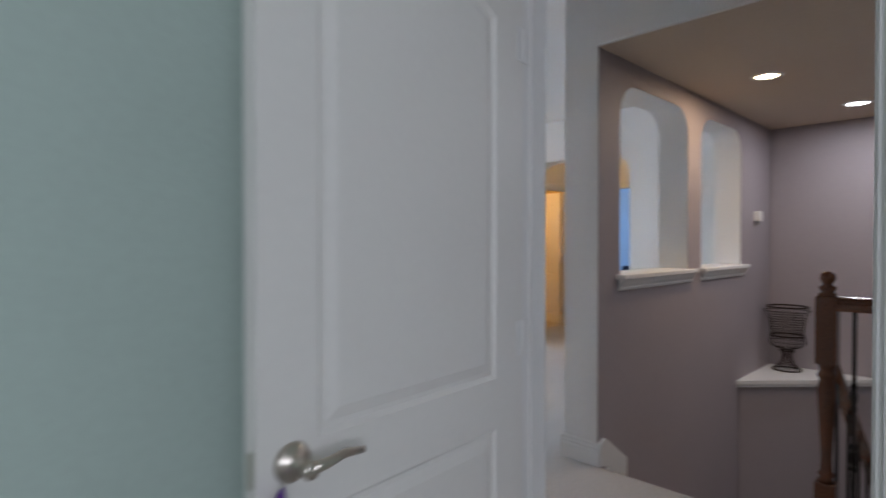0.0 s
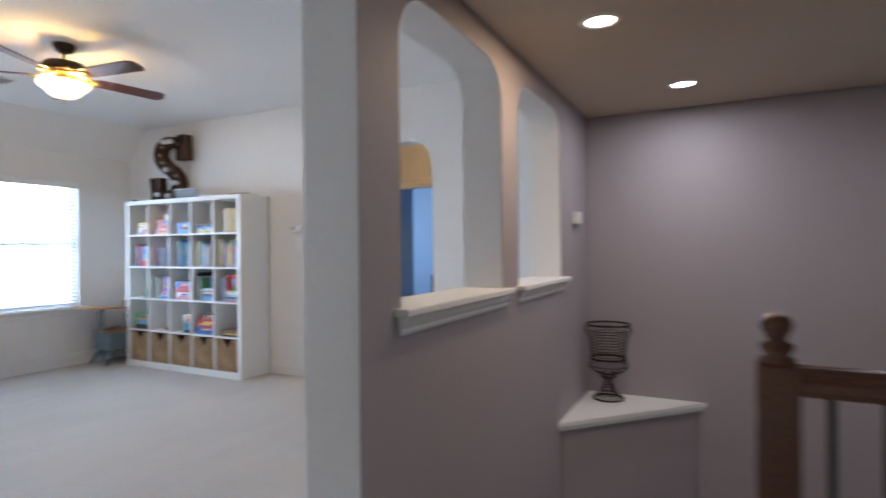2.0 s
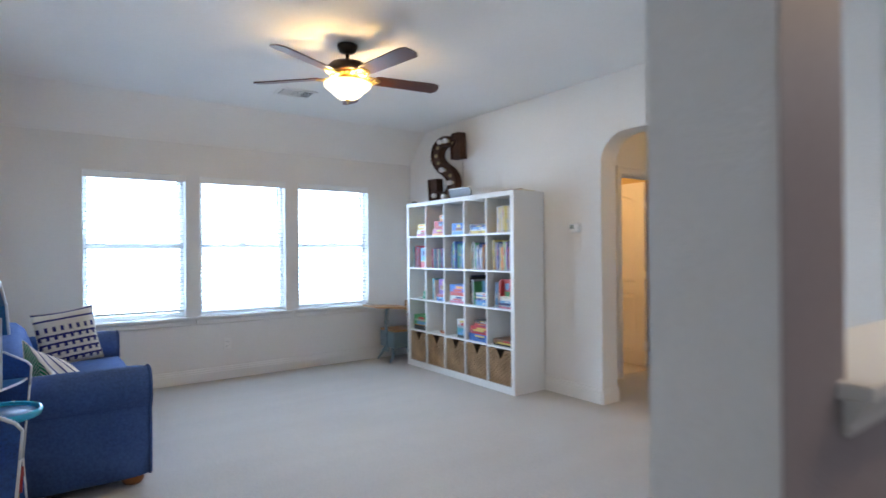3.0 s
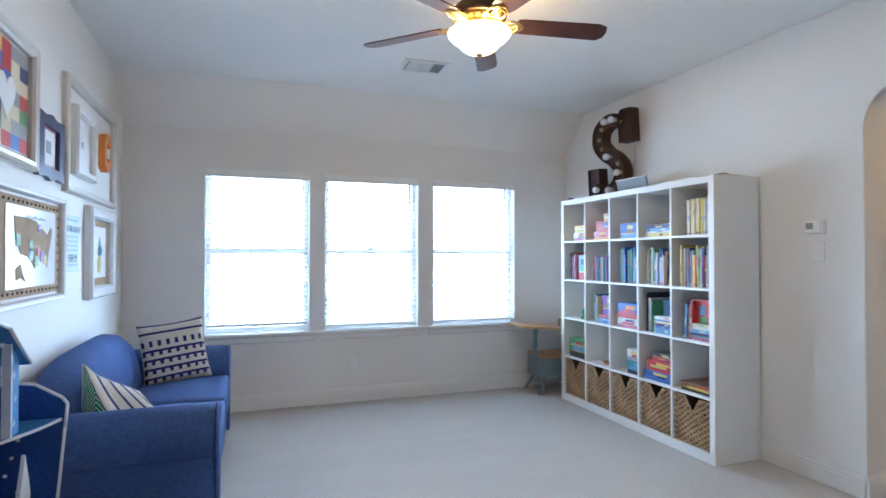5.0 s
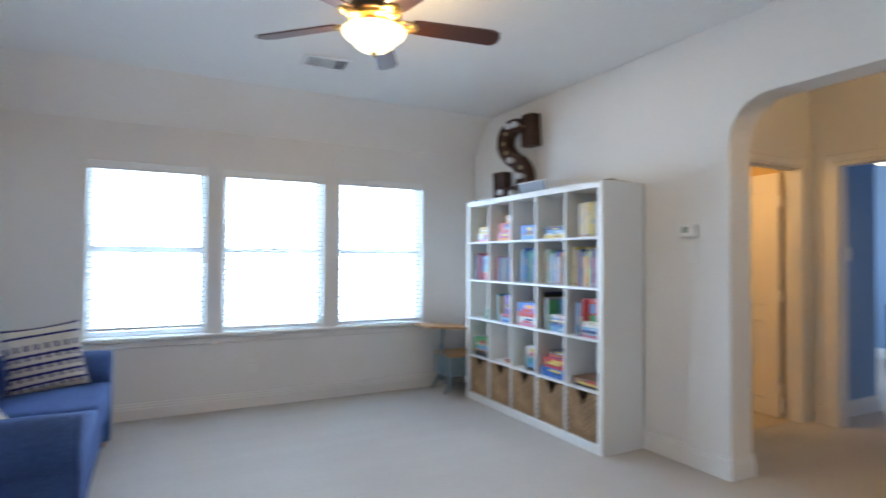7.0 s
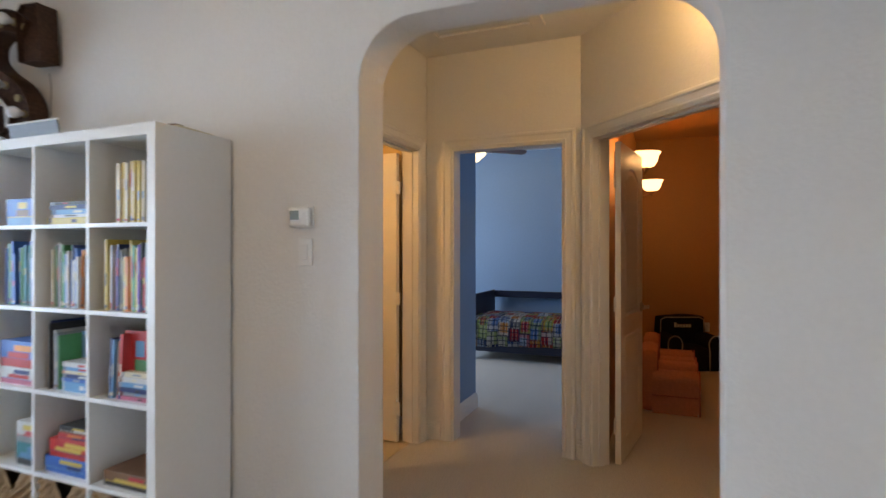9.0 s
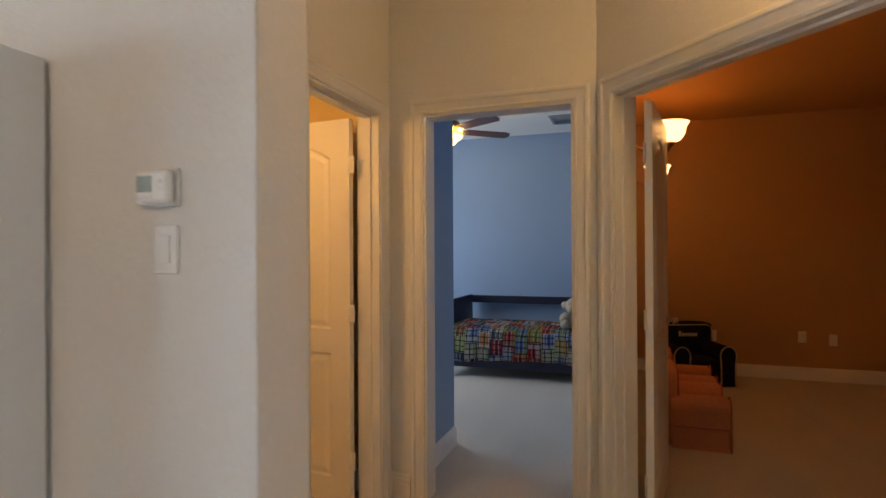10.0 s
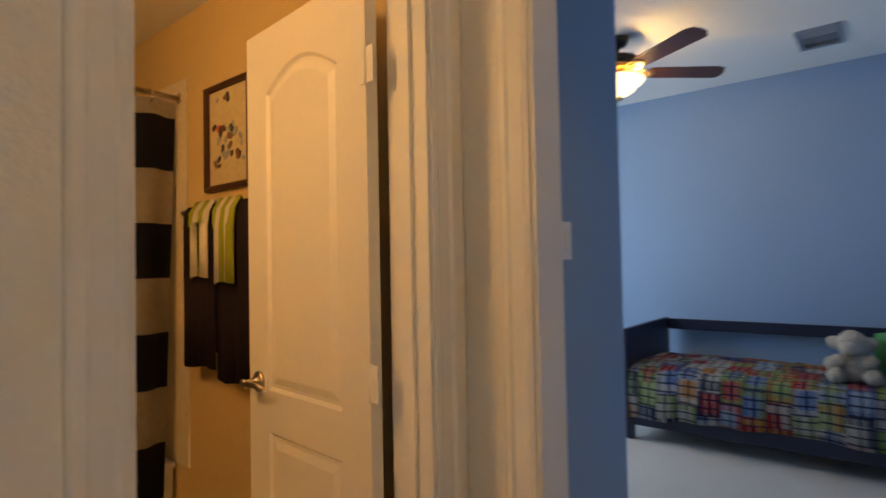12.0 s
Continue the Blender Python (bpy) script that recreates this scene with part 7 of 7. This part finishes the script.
def towel(name, y0, y1, z_low, off, mats, label, group):
    """Folded over the bar; mats: stripes across its width."""
    t = thing(name, Matrix(), label, "towel", group)
    n = len(mats)
    for i, mt in enumerate(mats):
        a, b = y0 + (y1 - y0) * i / n, y0 + (y1 - y0) * (i + 1) / n
        bm = bmesh.new()
        loops = []
        for k in range(9):
            y = a + (b - a) * k / 8
            fold = 0.007 * math.sin((y - y0) * 70) + 0.005 * math.sin((y - y0) * 31)
            lo = z_low + 0.008 * math.sin((y - y0) * 25)
            front = [(off + 0.012 + fold * 1.2, lo), (off + 0.011 + fold, lo + 0.2), (off + 0.010 + fold * 0.4, 1.47), (off * 0.8 + 0.009, 1.52)]
            top = [(0.0, 1.541 + off)]
            back = [(-off * 0.8 - 0.009, 1.52), (-off - 0.010, 1.44), (-off - 0.010, lo + 0.05)]
            outer = front + top + back
            inner = [(d - math.copysign(0.006, d) if d else 0.0, z - (0.007 if d == 0 else 0.0)) for d, z in outer]
            loops.append([bm.verts.new((7.10 - d, y, z)) for d, z in outer + inner[::-1]])
        for p, q in zip(loops, loops[1:]):
            for k in range(len(p)):
                f = bm.faces.new((p[k], q[k], q[(k + 1) % len(p)], p[(k + 1) % len(p)]))
                f.smooth = True
        for ring_ in (loops[0], loops[-1]):
            h_ = len(ring_) // 2
            for k in range(h_ - 1):
                bm.faces.new((ring_[k], ring_[k + 1], ring_[-2 - k], ring_[-1 - k]))
        bmesh.ops.recalc_face_normals(bm, faces=bm.faces)
        part("towel_stripe", bm, mt, t)
    return t


towel("bath_towel", 5.41, 5.67, 0.90, 0.008, [TOWEL], "black bath towel hanging on the bar", "bath towels")
towel("bath_towel", 5.69, 5.93, 0.93, 0.008, [TOWEL], "black bath towel hanging on the bar", "bath towels")
towel("hand_towel", 5.53, 5.68, 1.25, 0.026, [LIME, CREAMT, LIME, CREAMT, LIME], "lime and cream striped hand towel over a black towel", "hand towels")
towel("hand_towel", 5.71, 5.86, 1.27, 0.026, [CREAMT, LIME, CREAMT, LIME], "lime and cream striped hand towel over a black towel", "hand towels")

# ---- dark orange room ----
SHADE_LIT = glow("lit amber glass shade", (1.0, 0.62, 0.26), 4.0)
AGED = material("aged brass", (0.30, 0.18, 0.08), 0.4, 0.9)
for x, y in ((7.93, 3.14), (9.70, 3.14)):
    s = thing("wall_sconce", pose(x, y, 1.95), "lit amber glass sconce on an aged brass arm", "wall lamp", "sconces on the orange wall")
    g = part("glass_shade", lathe(bmesh.new(), [(0.04, 0.03), (0.07, 0.045), (0.09, 0.075), (0.10, 0.12), (0.118, 0.145), (0.114, 0.145), (0.094, 0.12), (0.084, 0.08), (0.035, 0.036)], 28, cap=False), SHADE_LIT, s, "lit frosted glass shade")
    g.visible_shadow = False
    part("cup", lathe(bmesh.new(), [(0.004, -0.02), (0.012, -0.012), (0.006, -0.004), (0.02, 0.006), (0.04, 0.03), (0.042, 0.04)], 18), AGED, s)
    for k in (-1, 1):
        part("scroll", tube(bmesh.new(), [(k * 0.01, 0, 0.005), (k * 0.04, 0, 0.0), (k * 0.06, 0, 0.015), (k * 0.055, 0, 0.025)], 0.006, 6), AGED, s)
    part("arm", tube(bmesh.new(), [(0, 0.01, 0.0), (0, 0.08, -0.02), (0, 0.15, 0.0), (0, 0.205, 0.04)], 0.008, 8), AGED, s)
    part("wall_plate", boxed(-0.03, 0.205, -0.11, 0.03, 0.217, 0.17, 0.005), AGED, s)
PEACH = material("peach chair cloth", (0.62, 0.26, 0.16), 0.9, vary=0.1, bump=0.4, bump_scale=400, spec=0.1)
PEACH_P = material("pink chair piping", (0.45, 0.12, 0.09), 0.9)
BLACKC = material("navy-black chair cloth", (0.012, 0.012, 0.02), 0.85, bump=0.4, bump_scale=400, spec=0.1)
CREAM_P = material("cream chair piping", (0.55, 0.5, 0.42), 0.9)


def kids_chair(m, cloth, pipe, label, bars=False, k=1.0):
    """Small foam armchair facing -y, its back along the top of +y."""
    c = thing("kids_armchair", m, label, "armchair", "kids armchairs in the orange room")
    w, d = 0.54, 0.46

    def arm(x0, x1):
        n = 10
        bm = bmesh.new()
        outline = [(x0, 0.0), (x0, 0.20)] + [((x0 + x1) / 2 - (x1 - x0) * 0.56 * math.cos(math.pi * i / n), 0.27 + 0.085 * math.sin(math.pi * i / n)) for i in range(n + 1)] + [(x1, 0.20), (x1, 0.0)]
        prism(bm, outline, -d / 2, d / 2 - 0.10)
        bmesh.ops.bevel(bm, geom=[e for e in bm.edges if abs(e.verts[0].co.y - e.verts[1].co.y) < 1e-6 and e.verts[0].co.y < 0], offset=0.015, segments=2, affect="EDGES")
        a = part("arm", bm, cloth, c)
        part("piping", tube(bmesh.new(), [(x, -d / 2 - 0.001, z) for x, z in outline], 0.006, 6), pipe, a)
        part("seam", tube(bmesh.new(), [(x0 - 0.001, -d / 2 + 0.01, 0.15), (x0 - 0.001, d / 2 - 0.10, 0.15)], 0.004, 6), pipe, a)

    arm(-w / 2, -w / 2 + 0.13)
    arm(w / 2 - 0.13, w / 2)
    part("seat_cushion", puffy(bmesh.new(), -w / 2 + 0.13, -d / 2, 0.0, w / 2 - 0.13, d / 2 - 0.1, 0.23, 0.06, 0.03), cloth, c)
    b = part("backrest", puffy(bmesh.new(), -w / 2 + 0.02, d / 2 - 0.14, 0.0, w / 2 - 0.02, d / 2, 0.52, 0.05, 0.03), cloth, c)
    part("piping", tube(bmesh.new(), [(-w / 2 + 0.04, d / 2 - 0.142, 0.34), (-w / 2 + 0.045, d / 2 - 0.142, 0.48), (-w / 2 + 0.09, d / 2 - 0.142, 0.505), (w / 2 - 0.09, d / 2 - 0.142, 0.505), (w / 2 - 0.045, d / 2 - 0.142, 0.48), (w / 2 - 0.04, d / 2 - 0.142, 0.34)], 0.005, 6), pipe, b)
    if bars:
        for i in range(6):
            part("stitched_bar", boxed(-0.085 + 0.03 * i, d / 2 - 0.152, 0.40, -0.062 + 0.03 * i, d / 2 - 0.146, 0.43 + (0.02 if i == 0 else 0.0)), CREAM_P, b)
    return c


kids_chair(pose(8.72, 2.97, 0, 0, 0, 0), PEACH, PEACH_P, "peach child's foam armchair with pink piping")
kids_chair(pose(9.36, 2.97, 0, 0, 0, 0), PEACH, PEACH_P, "peach child's foam armchair with pink piping")
kids_chair(pose(10.52, 2.79, 0, 0, 0, -68) @ Matrix.Diagonal((1.12, 1.12, 1.12, 1)), BLACKC, CREAM_P, "navy-black child's armchair with cream piping and stitching", True)

# ---- living room below ----
for a, b in ((-2.72, -2.02), (-3.55, -2.85)):
    w_ = thing("window_lower", Matrix(), "white window with half-open blind in the room below", "window", kind="structure")
    bm = bmesh.new()
    for q in ((a, -1.6, a + 0.04, -0.32), (b - 0.04, -1.6, b, -0.32), (a + 0.04, -1.6, b - 0.04, -1.55), (a + 0.04, -0.37, b - 0.04, -0.32), (a + 0.04, -0.99, b - 0.04, -0.95)):
        box(bm, 10.03, q[0], q[1], 10.09, q[2], q[3])
    part("window_frame", bm, VINYL, w_)
    p = part("pane", boxed(10.055, a + 0.04, -1.55, 10.061, b - 0.04, -0.37), GLASS, w_)
    p.visible_shadow = False
    part("casing", sweep(bmesh.new(), [(a, -1.6), (b, -1.6), (b, -0.32), (a, -0.32)], [(0, 0), (0, 0.016), (-0.05, 0.02), (-0.06, 0.0)], Matrix(((0, 1, 0, 9.997), (1, 0, 0, 0), (0, 0, 1, 0), (0, 0, 0, 1))), closed=True), TRIM, w_)
    bl = thing("window_blind", Matrix(), "white slatted blind in the living room window", "blind", "living room blinds")
    part("head_rail", boxed(9.965, a + 0.01, -0.39, 10.02, b - 0.01, -0.33), BLIND, bl)
    pr = None
    for k in range(24):
        z = -1.56 + 1.15 * k / 23
        if pr is None:
            bm = boxed(-0.022, a + 0.01, -0.0012, 0.022, b - 0.01, 0.0012)
            sl_ = pr = part("slat", bm, BLIND, bl)
        else:
            sl_ = new("slat", pr.data)
            sl_.parent = bl
        sl_.matrix_basis = pose(9.995, 0, z, 0, 14, 0)
LEATHER = material("cognac leather", (0.27, 0.085, 0.03), 0.38, vary=0.2, scale=10, bump=0.3, bump_scale=60)
ls = thing("leather_sofa", pose(9.35, -2.95, -2.6), "cognac leather sofa under the windows", "sofa")
part("base", boxed(-0.5, -1.0, 0.05, 0.45, 1.0, 0.28, 0.03), LEATHER, ls)
for k in range(2):
    part("seat_cushion", puffy(bmesh.new(), -0.52, -0.78 + 0.78 * k, 0.27, 0.25, -0.01 + 0.78 * k, 0.47, 0.12, 0.03), LEATHER, ls)
    part("back_cushion", puffy(bmesh.new(), 0.10, -0.78 + 0.78 * k, 0.40, 0.45, -0.01 + 0.78 * k, 0.95, 0.05, 0.03), LEATHER, ls)
for y in (-1.0, 0.78):
    part("arm", puffy(bmesh.new(), -0.5, y, 0.05, 0.42, y + 0.22, 0.66, 0.05, 0.03), LEATHER, ls)
for x, y in ((-0.45, -0.95), (-0.45, 0.95), (0.40, -0.95), (0.40, 0.95)):
    part("foot", boxed(x - 0.03, y - 0.03, 0, x + 0.03, y + 0.03, 0.06), WOOD, ls)
wp = thing("white_pillow", pose(9.18, -2.40, -2.13, 0, -18, 0), "white textured pillow on the leather sofa", "pillow")
part("pillow_cover", puffy(bmesh.new(), -0.07, -0.20, 0.0, 0.07, 0.20, 0.40, 0.2, 0.03), material("white knit cloth", (0.7, 0.7, 0.7), 0.9, vary=0.15, scale=20), wp)

# purple ribbon on the bedroom door's lever
rb = thing("door_ribbon", pose(0.155, 0.725, 0.79), "purple ribbon hanging from the door lever", "ribbon")
for k, (a, b) in enumerate(((-0.03, 0.02), (0.0, 0.05), (-0.05, -0.01))):
    bm = bmesh.new()
    tube(bm, [(0.0, 0.0, 0.09), (a * 0.5, -0.004 * k, 0.06), (a * 0.8, 0.0, 0.03), (b * 0.7, -0.006, -0.01 - 0.02 * k)], [0.003, 0.006, 0.008, 0.004], 6)
    part("ribbon_tail", bm, material("purple ribbon", (0.16, 0.05, 0.32), 0.5), rb)

# unseen nook light, assumed from the bright upper wall; place and form are guessed
fl = thing("assumed_ceiling_light", pose(6.15, 2.75, H), "assumed flush ceiling light with a glass dome, out of view", "ceiling light")
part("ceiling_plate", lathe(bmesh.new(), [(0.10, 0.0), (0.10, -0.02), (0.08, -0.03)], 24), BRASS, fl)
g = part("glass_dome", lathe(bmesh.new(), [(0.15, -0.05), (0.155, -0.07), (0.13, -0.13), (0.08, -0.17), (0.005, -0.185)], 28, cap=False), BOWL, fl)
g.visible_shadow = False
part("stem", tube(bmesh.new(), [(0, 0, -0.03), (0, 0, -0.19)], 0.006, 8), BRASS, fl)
